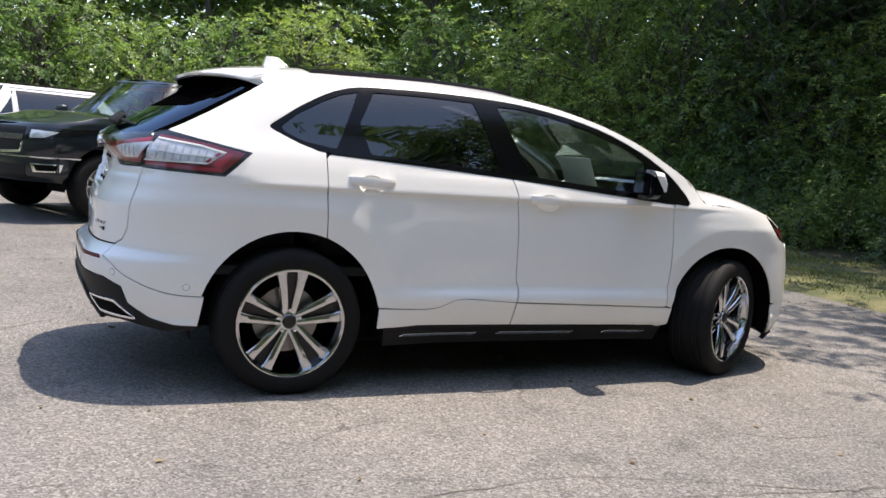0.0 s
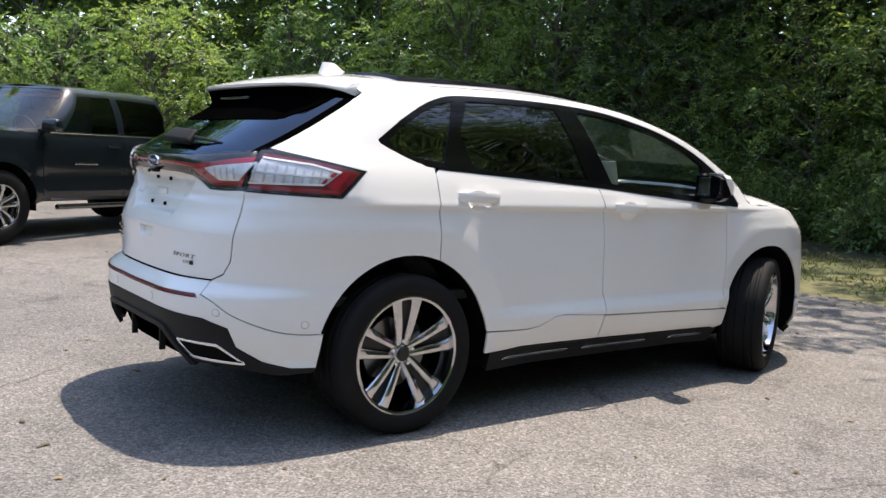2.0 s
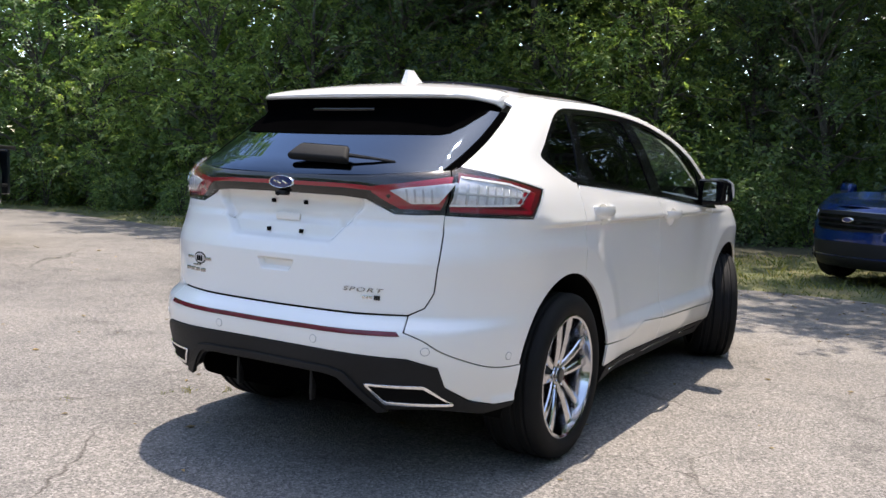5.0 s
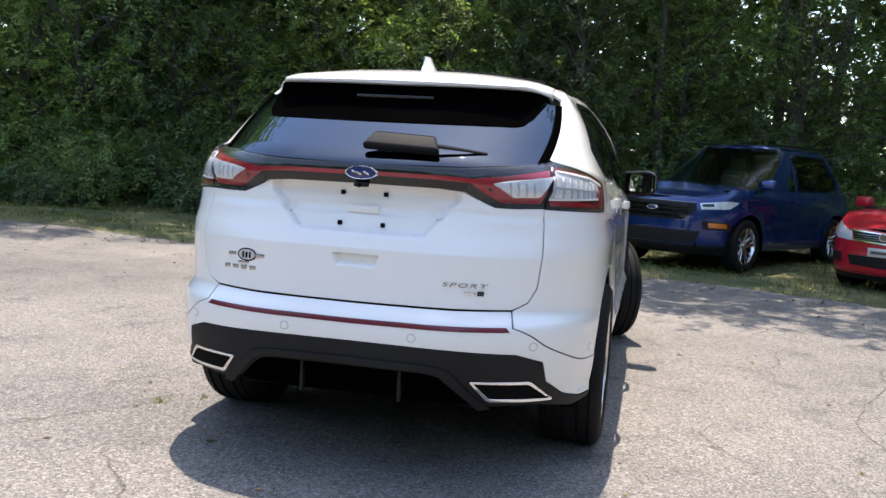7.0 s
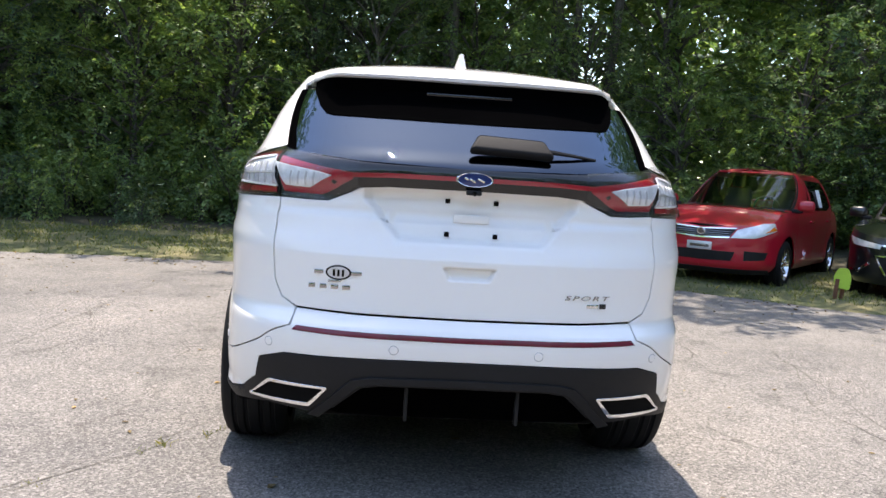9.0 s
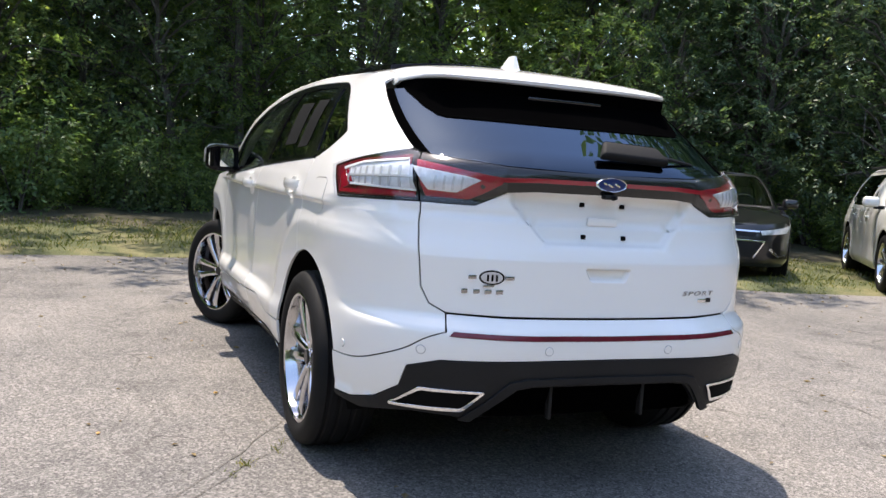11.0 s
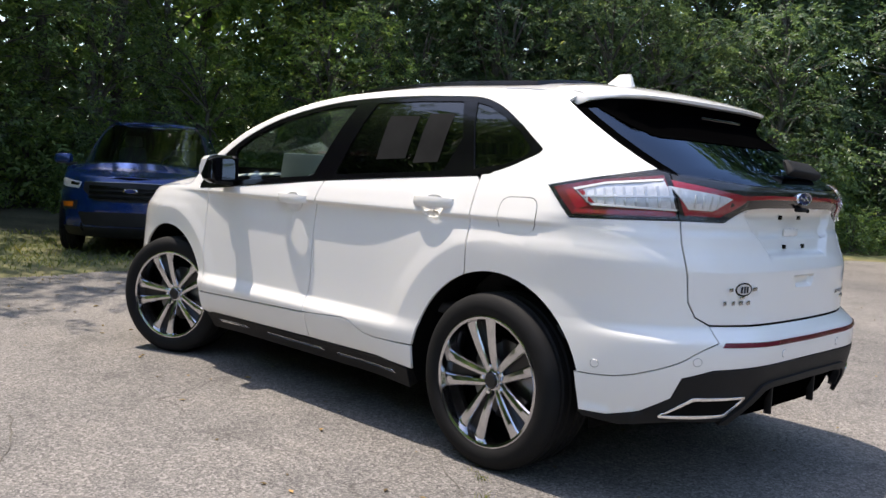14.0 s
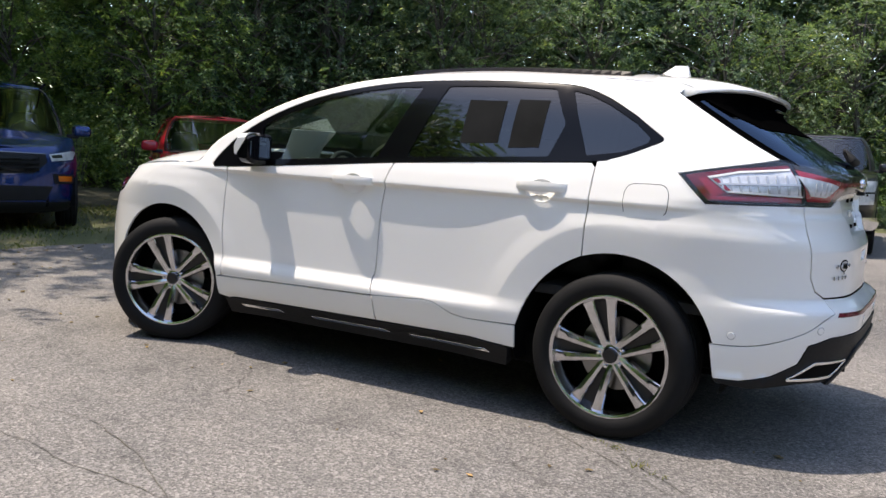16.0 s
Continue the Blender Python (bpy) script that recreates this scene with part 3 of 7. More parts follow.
def suv_width(x, z):
    if x < 1.1:
        w = lerp(W_REAR(z), W_MID(z), sstep(0.25, 0.95, x))
    else:
        w = lerp(W_MID(z), W_FRONT(z), sstep(2.0, 2.85, x))
    for cx, crest in ((0.0, 0.590), (AX_F, 0.565)):
        d = math.hypot(x - cx, z - WHEEL_R)
        if d < 0.9:
            # the flared arch: a crest round the wheel, falling in towards the opening
            up = sstep(-0.15, 0.55, (z - WHEEL_R) / max(d, 0.01))
            fall = (1 - sstep(crest - 0.02, crest + 0.10, d)) if d > crest else 1 - 1.5 * min(1.3, (crest - d) / (crest - 0.455)) - sstep(-0.02, 0.10, 0)
            w += (0.005 * (1 - sstep(0.60, 0.86, d)) + 0.008 * up * fall) * (1 - sstep(0.93, 1.045, z))
    return w


SUV_REAR = pchip((0.20, 0.84), (0.33, 0.90), (0.44, 0.945), (0.55, 0.958), (0.625, 0.962), (0.65, 0.957), (0.685, 0.925), (0.71, 0.905), (0.83, 0.905), (0.905, 0.904), (0.928, 0.897), (1.0, 0.867), (1.08, 0.847), (1.13, 0.840), (1.152, 0.856), (1.17, 0.865),
                 (1.215, 0.868), (1.245, 0.850), (1.32, 0.740), (1.40, 0.610), (1.50, 0.452), (1.56, 0.364), (1.62, 0.285), (1.70, 0.20))
SUV_FRONT = pchip((0.18, 0.80), (0.28, 0.90), (0.40, 0.94), (0.60, 0.94), (0.78, 0.91), (0.90, 0.84), (1.0, 0.70), (1.08, 0.55), (1.15, 0.4), (1.7, 0.2))
suv = Shell(suv_width, SUV_REAR, AX_F, SUV_FRONT, pchip((0.3, 3.17), (0.6, 3.2), (1.1, 3.25), (1.2, 3.15), (1.29, 2.95), (1.40, 2.85), (1.527, 2.55), (1.62, 2.1)), 2.5)
# the bumper stands out round the rear corners, with a sunlit ledge on top
W_CORNER = pchip((0.86, 0.925), (0.97, 0.9215), (1.05, 0.9190), (1.09, 0.9180))


def corner_form(ph, z):
    ledge = 0.015 * sstep(0.42, 0.78, ph) * (1 - sstep(1.12, 1.38, ph)) * (1 - sstep(0.662, 0.700, z)) * sstep(0.36, 0.60, z)
    return ledge + ((W_CORNER(z) - W_REAR(z)) * sstep(0.12, 0.42, ph) if 0.87 < z < 1.089 else 0.0)


suv.shoulder = corner_form
ZE = pchip((-0.35, 1.575), (-0.1, 1.600), (0.2, 1.625), (0.75, 1.638), (1.2, 1.625), (1.5, 1.592), (1.8, 1.525), (2.1, 1.42), (2.3, 1.322), (2.5, 1.205), (2.60, 1.092), (2.85, 1.078), (3.1, 1.050),
           (3.2, 1.030), (3.3, 0.995), (3.45, 0.935), (3.62, 0.86))
ZC = pchip((-0.33, 1.61), (-0.25, 1.642), (-0.1, 1.668), (0.2, 1.692), (0.75, 1.703), (1.1, 1.693), (1.38, 1.655), (1.7, 1.555), (2.1, 1.395), (2.4, 1.262), (2.55, 1.195), (2.62, 1.185), (2.9, 1.170), (3.2, 1.115),
           (3.45, 1.02), (3.62, 0.90))


def contour_y(shell, x, z):
    if x < 0:
        return shell.width(0, z) * max(0.0, 1 - (min(1, -x / shell.rear(z))) ** shell.n_rear(z)) ** (1 / shell.n_rear(z))
    if x > shell.nose:
        return shell.width(shell.nose, z) * max(0.0, 1 - (min(1, (x - shell.nose) / shell.front(z))) ** shell.n_front(z)) ** (1 / shell.n_front(z))
    return shell.width(x, z)


def suv_edge(x):
    z = ZE(x)
    return contour_y(suv, x, z), z


def sx(x, z):
    return (suv.s_x(x, z), z)


def sy(y, z):
    return (suv.s_y(y, z), z)


def flip_s(pts):
    return [(-math.pi - s, z) for s, z in pts]


suv.creases = [[(u, z) for u in np.arange(-0.50, 2.80, 0.016)] for z in (1.030, 1.041, 1.047, 1.053, 1.057, 1.061, 1.066, 1.074, 1.085)] + \
              [[(u, z) for u in np.arange(0.26, 2.50, 0.018)] for z in (0.484, 0.494, 0.499, 0.505, 0.514, 0.540, 0.560, 0.567, 0.574, 0.586)] + \
              [[sx(x, z) for x, z in arc(cx, WHEEL_R, r + d, 20, 160, 66)] for cx, r in ((0.0, 0.590), (AX_F, 0.565)) for d in (-0.022, -0.007, 0.007, 0.022)] + \
              [[(u, z) for u in np.arange(-math.pi + 0.30, -0.30, 0.020)] for z in (0.632, 0.645, 0.656, 0.670, 0.688, 0.700, 0.714, 0.728)]

BELT = [(2.44, 1.078), (2.07, 1.104), (1.65, 1.138), (1.2, 1.174), (0.70, 1.207), (0.165, 1.236), (0.08, 1.252), (0.0, 1.278)]
DLO_TOP = [sx(-0.105, 1.325), sx(-0.135, 1.345), sx(-0.11, 1.368), sx(0.0, 1.442), (0.14, 1.518), (0.25, 1.561), (0.36, 1.585), (0.55, 1.594), (0.81, 1.598), (1.2, 1.588), (1.5, 1.554), (1.82, 1.483), (2.1, 1.374), (2.3, 1.262), (2.42, 1.155), (2.46, 1.095)]
DLO = cr(BELT, 3) + cr(DLO_TOP, 3)
WIN_FRONT = rounded([(2.13, 1.128), (1.325, 1.188), (1.15, 1.562), (1.32, 1.556), (1.5, 1.532), (1.75, 1.478), (1.98, 1.398), (2.14, 1.318)], 0.02, 3)
WIN_REAR = rounded([(1.15, 1.199), (0.385, 1.243), (0.335, 1.40), (0.43, 1.568), (0.70, 1.573), (1.005, 1.568)], 0.015, 3)
WIN_QUART = rounded([(0.205, 1.258), (0.345, 1.562), (0.25, 1.540), (0.14, 1.494), sx(0.0, 1.416), sx(-0.08, 1.352), sx(-0.07, 1.328), (0.04, 1.282)], 0.012, 3)
RARCH = [sx(x, z) for x, z in arc(0, WHEEL_R, ARCH_R, 14, 176, 26)]
FARCH = [sx(x, z) for x, z in arc(AX_F, WHEEL_R, ARCH_F, -3, 183, 26)]
SEAM_B = cr([(1.208, 1.170), (1.24, 1.08), (1.268, 0.90), (1.276, 0.62), (1.292, 0.565), (1.272, 0.478)], 4)
SEAM_B2 = [(1.272, 0.478), (1.262, 0.345)]
SEAM_F = cr([(2.335, 1.085), (2.346, 0.88), (2.344, 0.71), (2.325, 0.455)], 4)
SEAM_R = cr([(0.145, 1.237), (0.150, 1.07), (0.16, 0.806)], 4)
LOW = [(0.462, 0.448), (0.72, 0.442), (0.80, 0.452), (0.90, 0.497), (0.96, 0.503), (1.272, 0.482), (2.325, 0.452), (2.375, 0.450)]
LAMP_TIP, LAMP_BOT = sx(-0.232, 1.206), sx(-0.36, 1.088)
LAMP_TOP = [sx(-0.42, 1.243), sx(-0.60, 1.283)]
JUNC_TOP, JUNC = sx(-0.648, 1.274), sy(0.692, 1.100)
LID_SIDE = [JUNC, sy(0.700, 1.02), sy(0.703, 0.90), sy(0.693, 0.80), sy(0.665, 0.742), sy(0.61, 0.712)]
BUMP_SEAM = cr([sy(0.625, 0.655), sy(0.69, 0.626), sx(-0.79, 0.578), sx(-0.68, 0.530), sx(-0.60, 0.509), sx(-0.52, 0.501), sx(-0.43, 0.500)], 4)
GLASS_SIDE = [sx(-0.608, 1.287), sx(-0.455, 1.372), sx(-0.326, 1.450), sx(-0.203, 1.527), sx(-0.150, 1.562)]
GLASS_IN = [(s - 0.050, z) for s, z in GLASS_SIDE]
WB_LINE = [sx(-0.455, 0.352), sx(-0.56, 0.352), sx(-0.67, 0.380), sx(-0.765, 0.440), sy(0.735, 0.520), sy(0.64, 0.552), sy(0.40, 0.558), sy(0.0, 0.560)]


def add_wheel(car, x, side, steer, r=WHEEL_R, track=0.810, rim_r=0.272, width=0.262, detail=True, spin=0):
    """Tyre, bright rim with five twin spokes, cap and nuts; +y of its own frame looks outwards."""
    m = pose(x, side * track, r, 0, 0, (0 if side > 0 else 180) + steer) @ pose(0, 0, 0, 0, spin, 0)
    hw = width / 2
    bm = bmesh.new()
    bm_lathe(bm, [(rim_r - 0.012, -hw * 0.92), (rim_r - 0.016, hw * 0.5), (rim_r - 0.006, hw * 0.86), (rim_r + 0.004, hw * 0.93), (rim_r + 0.006, hw * 0.97), (rim_r, hw * 0.985), (rim_r - 0.010, hw * 0.95), (rim_r - 0.014, hw * 0.80),
                  (rim_r - 0.030, hw * 0.45), (rim_r - 0.035, -hw * 0.9)], 64)
    wheel = part("wheel", bm, RIM_SILVER, car, "bright machined alloy wheel with black tyre")
    wheel.matrix_basis = m
    bm = bmesh.new()
    prof = [(rim_r + 0.000, hw * 0.90), (rim_r + 0.012, hw * 1.0), (rim_r + 0.034, hw * 1.06), (r - 0.040, hw * 1.05), (r - 0.018, hw * 0.97), (r - 0.006, hw * 0.86)]
    for g in (0.60, 0.24, -0.24, -0.60):
        prof += [(r, hw * (g + 0.09)), (r - 0.008, hw * (g + 0.045)), (r - 0.008, hw * (g - 0.045)), (r, hw * (g - 0.09))]
    prof += [(r - 0.006, -hw * 0.86), (r - 0.018, -hw * 0.97), (r - 0.04, -hw * 1.05), (rim_r + 0.02, -hw)]
    bm_lathe(bm, prof, 96 if detail else 40)
    part("tyre", bm, RUBBER, wheel, "black rubber tyre")
    bm = bmesh.new()
    bm_lathe(bm, [(0.0, -0.02), (0.165, -0.02), (0.17, -0.005), (0.17, 0.01), (0.0, 0.012)], 40)
    part("brake_disc", bm, STEEL, wheel)
    bm = bmesh.new()
    bm_lathe(bm, [(0.17, -0.045), (rim_r - 0.03, -0.05), (rim_r - 0.03, -0.06), (0, -0.06)], 32)
    part("brake_shield", bm, DARK, wheel)
    face = hw * 0.80
    for k in range(5):
        a0 = radians(90 + 72 * k)
        ca, sa = math.cos(a0), math.sin(a0)
        for sg in (-1, 1):
            # each of the twin spokes leaves the hub close to its fellow and spreads and widens towards the rim
            bm = bmesh.new()
            rows = []
            for i in range(11):
                t = i / 10
                off = sg * lerp(0.019, 0.058, t ** 1.1)
                w0 = lerp(0.0155, 0.0265, t) + 0.008 * sstep(0.86, 1, t)
                rr = lerp(0.034, rim_r - 0.005, t)
                zf = lerp(face - 0.034, face - 0.003, t ** 0.75) + 0.005 * math.sin(t * math.pi)
                ln = math.sqrt(max(1e-5, rr ** 2 - (off * t) ** 2))
                c, d = Vector((ca * ln - sa * off, 0, sa * ln + ca * off)), Vector((-sa, 0, ca))
                rows.append([bm.verts.new(c + d * w0 * q + Vector((0, zf + hz, 0))) for q, hz in ((-1.05, -0.046), (-1.0, -0.007), (-0.80, -0.001), (0.0, 0.003), (0.80, -0.001), (1.0, -0.007), (1.05, -0.046))])
            for a, b in zip(rows, rows[1:]):
                for j in range(6):
                    bm.faces.new((a[j], a[j + 1], b[j + 1], b[j]))
            bm.faces.new(rows[0]), bm.faces.new(rows[-1])
            part("spoke", bm, RIM_SILVER, wheel, angle=0.42)
        bm = bmesh.new()
        pts = []
        for t, sp in ((0.0, 24), (0.25, 16), (0.65, 12), (1.0, 12)):
            rr = lerp(0.040, rim_r - 0.006, t)
            pts.append((rr, sp, lerp(face - 0.052, face - 0.034, t)))
        rows = [[bm.verts.new((math.cos(a0 + radians(q * sp)) * rr, zf, math.sin(a0 + radians(q * sp)) * rr)) for q in (-1, 0, 1)] for rr, sp, zf in pts]
        for a, b in zip(rows, rows[1:]):
            for j in range(2):
                bm.faces.new((a[j], a[j + 1], b[j + 1], b[j]))
        part("spoke_recess", bm, RIM_DARK, wheel)
    bm = bmesh.new()
    bm_lathe(bm, [(0.0, face - 0.07), (0.066, face - 0.07), (0.066, face - 0.042), (0.060, face - 0.036), (0.040, face - 0.030), (0.0, face - 0.028)], 30)
    part("hub", bm, RIM_SILVER, wheel)
    bm = bmesh.new()
    bm_lathe(bm, [(0.032, face - 0.032), (0.032, face - 0.016), (0.028, face - 0.012), (0.0, face - 0.011)], 28)
    part("hub_cap", bm, RIM_DARK if detail else CHROME, wheel, "dark hub cap")
    for k in range(5):
        a = radians(90 + 72 * k)
        bm = bmesh.new()
        bm_lathe(bm, [(0.0115, -0.02), (0.0115, 0.004), (0.008, 0.010), (0.0, 0.011)], 6, Matrix.Translation((math.cos(a) * 0.058, face - 0.034, math.sin(a) * 0.058)))
        part("lug_nut", bm, CHROME, wheel, smooth=False)
    if detail:
        bm = bmesh.new()
        bm_lathe(bm, [(0.031, face - 0.024), (0.036, face - 0.020), (0.037, face - 0.026)], 28)
        part("cap_ring", bm, CHROME, wheel)
    return wheel


def add_arch_liner(car, x, side, r, y0=0.50):
    """The dark inside of a wheel arch, ending just behind the skin."""
    bm = bmesh.new()
    rows = []
    for a in arc(0, 0, r, -12, 192, 24):
        px, pz = x + a[0], WHEEL_R + a[1]
        rows.append([bm.verts.new((px, side * y0, pz)), bm.verts.new((px, side * (contour_y(suv, px, pz) - 0.022), pz))])
    for a, b in zip(rows, rows[1:]):
        bm.faces.new((a[0], a[1], b[1], b[0]))
    bm.faces.new([q[0] for q in rows])
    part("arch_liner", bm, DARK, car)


def cup(x, z):
    return [(x + 0.076 * math.cos(a), z - 0.018 + 0.052 * math.sin(a)) for a in np.linspace(0, 2 * math.pi, 25)[:-1]]


def handle_cup(door, side, x, z):
    """The dished hollow behind a door handle."""
    def dish(s, q):
        return -0.026 * max(0.0, 1 - ((s - x) / 0.077) ** 2 - ((q - z + 0.018) / 0.053) ** 2)
    suv.panel("handle_cup", shrink(cup(x, z), 0.0004), WHITE, door, side, h=0.012, bulge=dish, rim=0, formed=True)


def build_suv():
    car = thing("white_suv", "pearl white mid-size SUV with tinted rear glass parked on asphalt", "car")
    P = suv.panel
    for side in (1, -1):
        # doors
        belt = [p for p in BELT]
        rd = [(1.204, 1.168), (0.70, 1.201), (0.165, 1.230)] + SEAM_R[1:] + [p for p in RARCH if 0.16 < p[0] < 0.4601][::-1] + [(0.458, 0.448)] + LOW[1:6] + SEAM_B[1:-1][::-1]
        d1 = P("rear_door", rd, WHITE, car, side, gap=0.0042, formed=True, h=0.026, holes=[cup(0.385, 1.104)])
        handle_cup(d1, side, 0.385, 1.104)
        fd = [(2.33, 1.080), (2.07, 1.098), (1.65, 1.132), (1.212, 1.168)] + SEAM_B[1:-1] + LOW[5:7] + SEAM_F[1:-1][::-1]
        d2 = P("front_door", fd, WHITE, car, side, gap=0.0042, formed=True, h=0.026, holes=[cup(1.445, 1.062)])
        handle_cup(d2, side, 1.445, 1.062)
        P("sill_panel", [(0.463, 0.445), *LOW[1:6], (1.264, 0.348), (0.70, 0.352), (0.60, 0.343), (0.463, 0.335)], WHITE, car, side, gap=0.0028, h=0.03, formed=True)
        P("sill_panel", [(1.275, 0.478), (2.325, 0.449), (2.372, 0.447), (2.368, 0.34), (2.30, 0.325), (2.25, 0.336), (1.268, 0.348)], WHITE, car, side, gap=0.0028, h=0.03, formed=True)
        # side sill trim
        sill = P("side_skirt", [(0.50, 0.330), (0.60, 0.339), (0.70, 0.348), (2.25, 0.331), (2.33, 0.322), (2.33, 0.235), (0.52, 0.235)], BLACK_PL, car, side, off=0.004, h=0.04, rim=0.05, label="black plastic sill trim with bright inserts")
        for a, b in ((0.60, 1.08), (1.20, 1.72), (1.92, 2.22)):
            P("bright_insert", [(a, 0.291), (a + 0.03, 0.305), (b, 0.303), (b - 0.02, 0.289)], CHROME, sill, side, off=0.010, h=0.05, rim=0.01)
        # window band
        band = P("window_surround", DLO, BLACK_GLOSS, car, side, off=-0.002, holes=[WIN_FRONT, WIN_REAR, WIN_QUART], h=0.045, rim=0.02, label="gloss black window surround")
        P("front_side_glass", WIN_FRONT, GLASS_LIGHT, car, side, off=-0.007, h=0.06, rim=0, label="clear green-tinted front side glass")
        P("rear_side_glass", WIN_REAR, GLASS_DARK, car, side, off=-0.007, h=0.06, rim=0, label="dark privacy glass")
        P("quarter_glass", WIN_QUART, GLASS_DARK, car, side, off=-0.007, h=0.05, rim=0, label="dark privacy glass")
        P("belt_trim", [(2.44, 1.074), (2.07, 1.100), (1.65, 1.134), (1.2, 1.170), (0.70, 1.203), (0.165, 1.232), (0.165, 1.242), (0.70, 1.213), (1.2, 1.180), (1.65, 1.144), (2.07, 1.110), (2.44, 1.084)], BLACK_GLOSS, car, side, off=0.004, h=0.05, rim=0.012)
        # quarter panel with roof rail
        rail = [(x, ZE(x)) for x in np.linspace(2.56, 0.0, 22)] + [sx(x, ZE(x)) for x in (-0.08, -0.16)]
        q = [p for p in SEAM_R[::-1]] + cr(BELT, 3)[16:] + cr(DLO_TOP, 3) + [(2.48, 1.082)] + rail + GLASS_SIDE[::-1] + [LAMP_TOP[1], LAMP_TOP[0], LAMP_TIP, LAMP_BOT, JUNC] + LID_SIDE[1:] + BUMP_SEAM + [p for p in RARCH if p[0] < 0.16 and p[1] > 0.503][::-1]
        P("quarter_panel", q, WHITE, car, side, gap=0.0042, h=0.034, formed=True)
        # front wing and headlamp
        top = [(x, ZE(x)) for x in np.linspace(2.50, 2.82, 5)] + [sx(x, ZE(x)) for x in (2.95, 3.06, 3.155)]
        lampb = [sx(3.165, 1.030), sx(3.215, 0.945), sx(3.285, 0.888), sx(3.40, 0.850)]
        fw = [(2.338, 1.085), (2.46, 1.082)] + top + lampb + [sx(3.46, 0.80), sx(3.42, 0.55), sx(3.40, 0.42)] + [p for p in FARCH if p[1] > 0.45 or p[0] < 2.6] + [(2.372, 0.447), (2.330, 0.455)] + SEAM_F[1:-1][::-1]
        P("front_wing", fw, WHITE, car, side, gap=0.0042, h=0.036, formed=True)
        hl = [sx(3.165, ZE(3.165)), sx(3.215, 0.945), sx(3.285, 0.888), sx(3.42, 0.852), (suv.s_yf(0.45, 0.85), 0.85), (suv.s_yf(0.45, 0.92), 0.92), sx(3.42, ZE(3.42)), sx(3.30, ZE(3.30))]
        P("headlamp", hl, SMOKE, car, side, off=-0.004, h=0.04, label="smoked headlamp with amber marker")
        P("side_marker", [sx(3.235, 0.955), sx(3.290, 0.905), sx(3.36, 0.885), sx(3.33, 0.950)], RED_DARK, car, side, off=0.002, h=0.03, rim=0.004)
        fb = [sx(3.268, 0.452), sx(3.42, 0.45), sx(3.43, 0.55), sx(3.47, 0.80), sx(3.48, 0.845), (suv.s_yf(0.0, 0.845), 0.845), (suv.s_yf(0.0, 0.24), 0.24), sx(3.34, 0.24), sx(3.276, 0.34)]
        P("front_bumper", fb, WHITE, car, side, gap=0.002, h=0.05)
        P("front_lip", [sx(3.33, 0.238), (suv.s_yf(0.0, 0.235), 0.235), (suv.s_yf(0.0, 0.19), 0.19), sx(3.36, 0.19)], BLACK_PL, car, side, off=0.012, h=0.05, rim=0.03)
        P("grille", [(suv.s_yf(0.40, 0.80), 0.80), (suv.s_yf(0.0, 0.80), 0.80), (suv.s_yf(0.0, 0.50), 0.50), (suv.s_yf(0.34, 0.50), 0.50)], BLACK_GLOSS, car, side, off=0.006, h=0.05)
        # dark inner skin behind the seams
        inner = [(-math.pi / 2, 0.36), (-0.9, 0.36)] + [sx(-0.50, 0.36)] + [sx(x, z) for x, z in arc(0, WHEEL_R, 0.485, 180, 0, 20)] + [(0.50, 0.30), (2.32, 0.30)] + [sx(x, z) for x, z in arc(AX_F, WHEEL_R, 0.475, 180, 0, 20)] + \
                [sx(3.40, 0.36), (AX_F + 1.4, 0.36), (AX_F + 1.4, 0.86), (AX_F + 0.6, 0.95), (2.85, 1.06), (2.3, 1.07), (1.2, 1.155), (0.1, 1.225), (-0.15, 1.26), (-0.8, 1.22), (-math.pi / 2, 1.20)]
        P("inner_skin", inner, DARK, car, side, off=-0.046, h=0.09, rim=0)
        # tail lamp on the body
        lamp_o = [LAMP_TIP, LAMP_BOT, sy(0.6975, 1.100), sx(-0.645, 1.273), LAMP_TOP[1], LAMP_TOP[0]]
        lamp = P("tail_lamp", lamp_o, SMOKE, car, side, off=0.002, gap=0.0015, h=0.03, label="tail lamp with red chevron and clear centre")
        P("red_lens", [sx(-0.262, 1.200), sx(-0.372, 1.100), sy(0.706, 1.110), sx(-0.638, 1.262), sx(-0.43, 1.234)], RED_DARK, lamp, side, off=0.004, h=0.03, rim=0.002)
        P("red_bar", [sx(-0.375, 1.118), sx(-0.378, 1.106), sy(0.706, 1.114), sy(0.704, 1.132)], RED_LENS, lamp, side, off=0.0065, h=0.03, rim=0.002)
        P("red_chevron", [sx(-0.315, 1.190), sx(-0.350, 1.194), sx(-0.43, 1.135), sx(-0.385, 1.118)], RED_LENS, lamp, side, off=0.0065, h=0.03, rim=0.002)
        P("reflector", [sx(-0.355, 1.196), sx(-0.440, 1.137), sy(0.703, 1.136), sx(-0.648, 1.244), sx(-0.47, 1.224)], LAMP_SILVER, lamp, side, off=0.007, h=0.03, rim=0.004, label="clear ribbed lens over silver reflector")
        P("lens_divider", [sx(-0.40, 1.172), sx(-0.405, 1.166), sy(0.715, 1.180), sy(0.714, 1.187)], HEADGREY, lamp, side, off=0.011, h=0.03, rim=0.003)
        for i in range(9):
            a = -0.40 - 0.034 * i
            P("rib", [sx(a, 1.196 + 0.003 * i), sx(a - 0.020, 1.146), sx(a - 0.027, 1.146), sx(a - 0.008, 1.198 + 0.003 * i)], HEADGREY, lamp, side, off=0.010, h=0.03, rim=0.003)
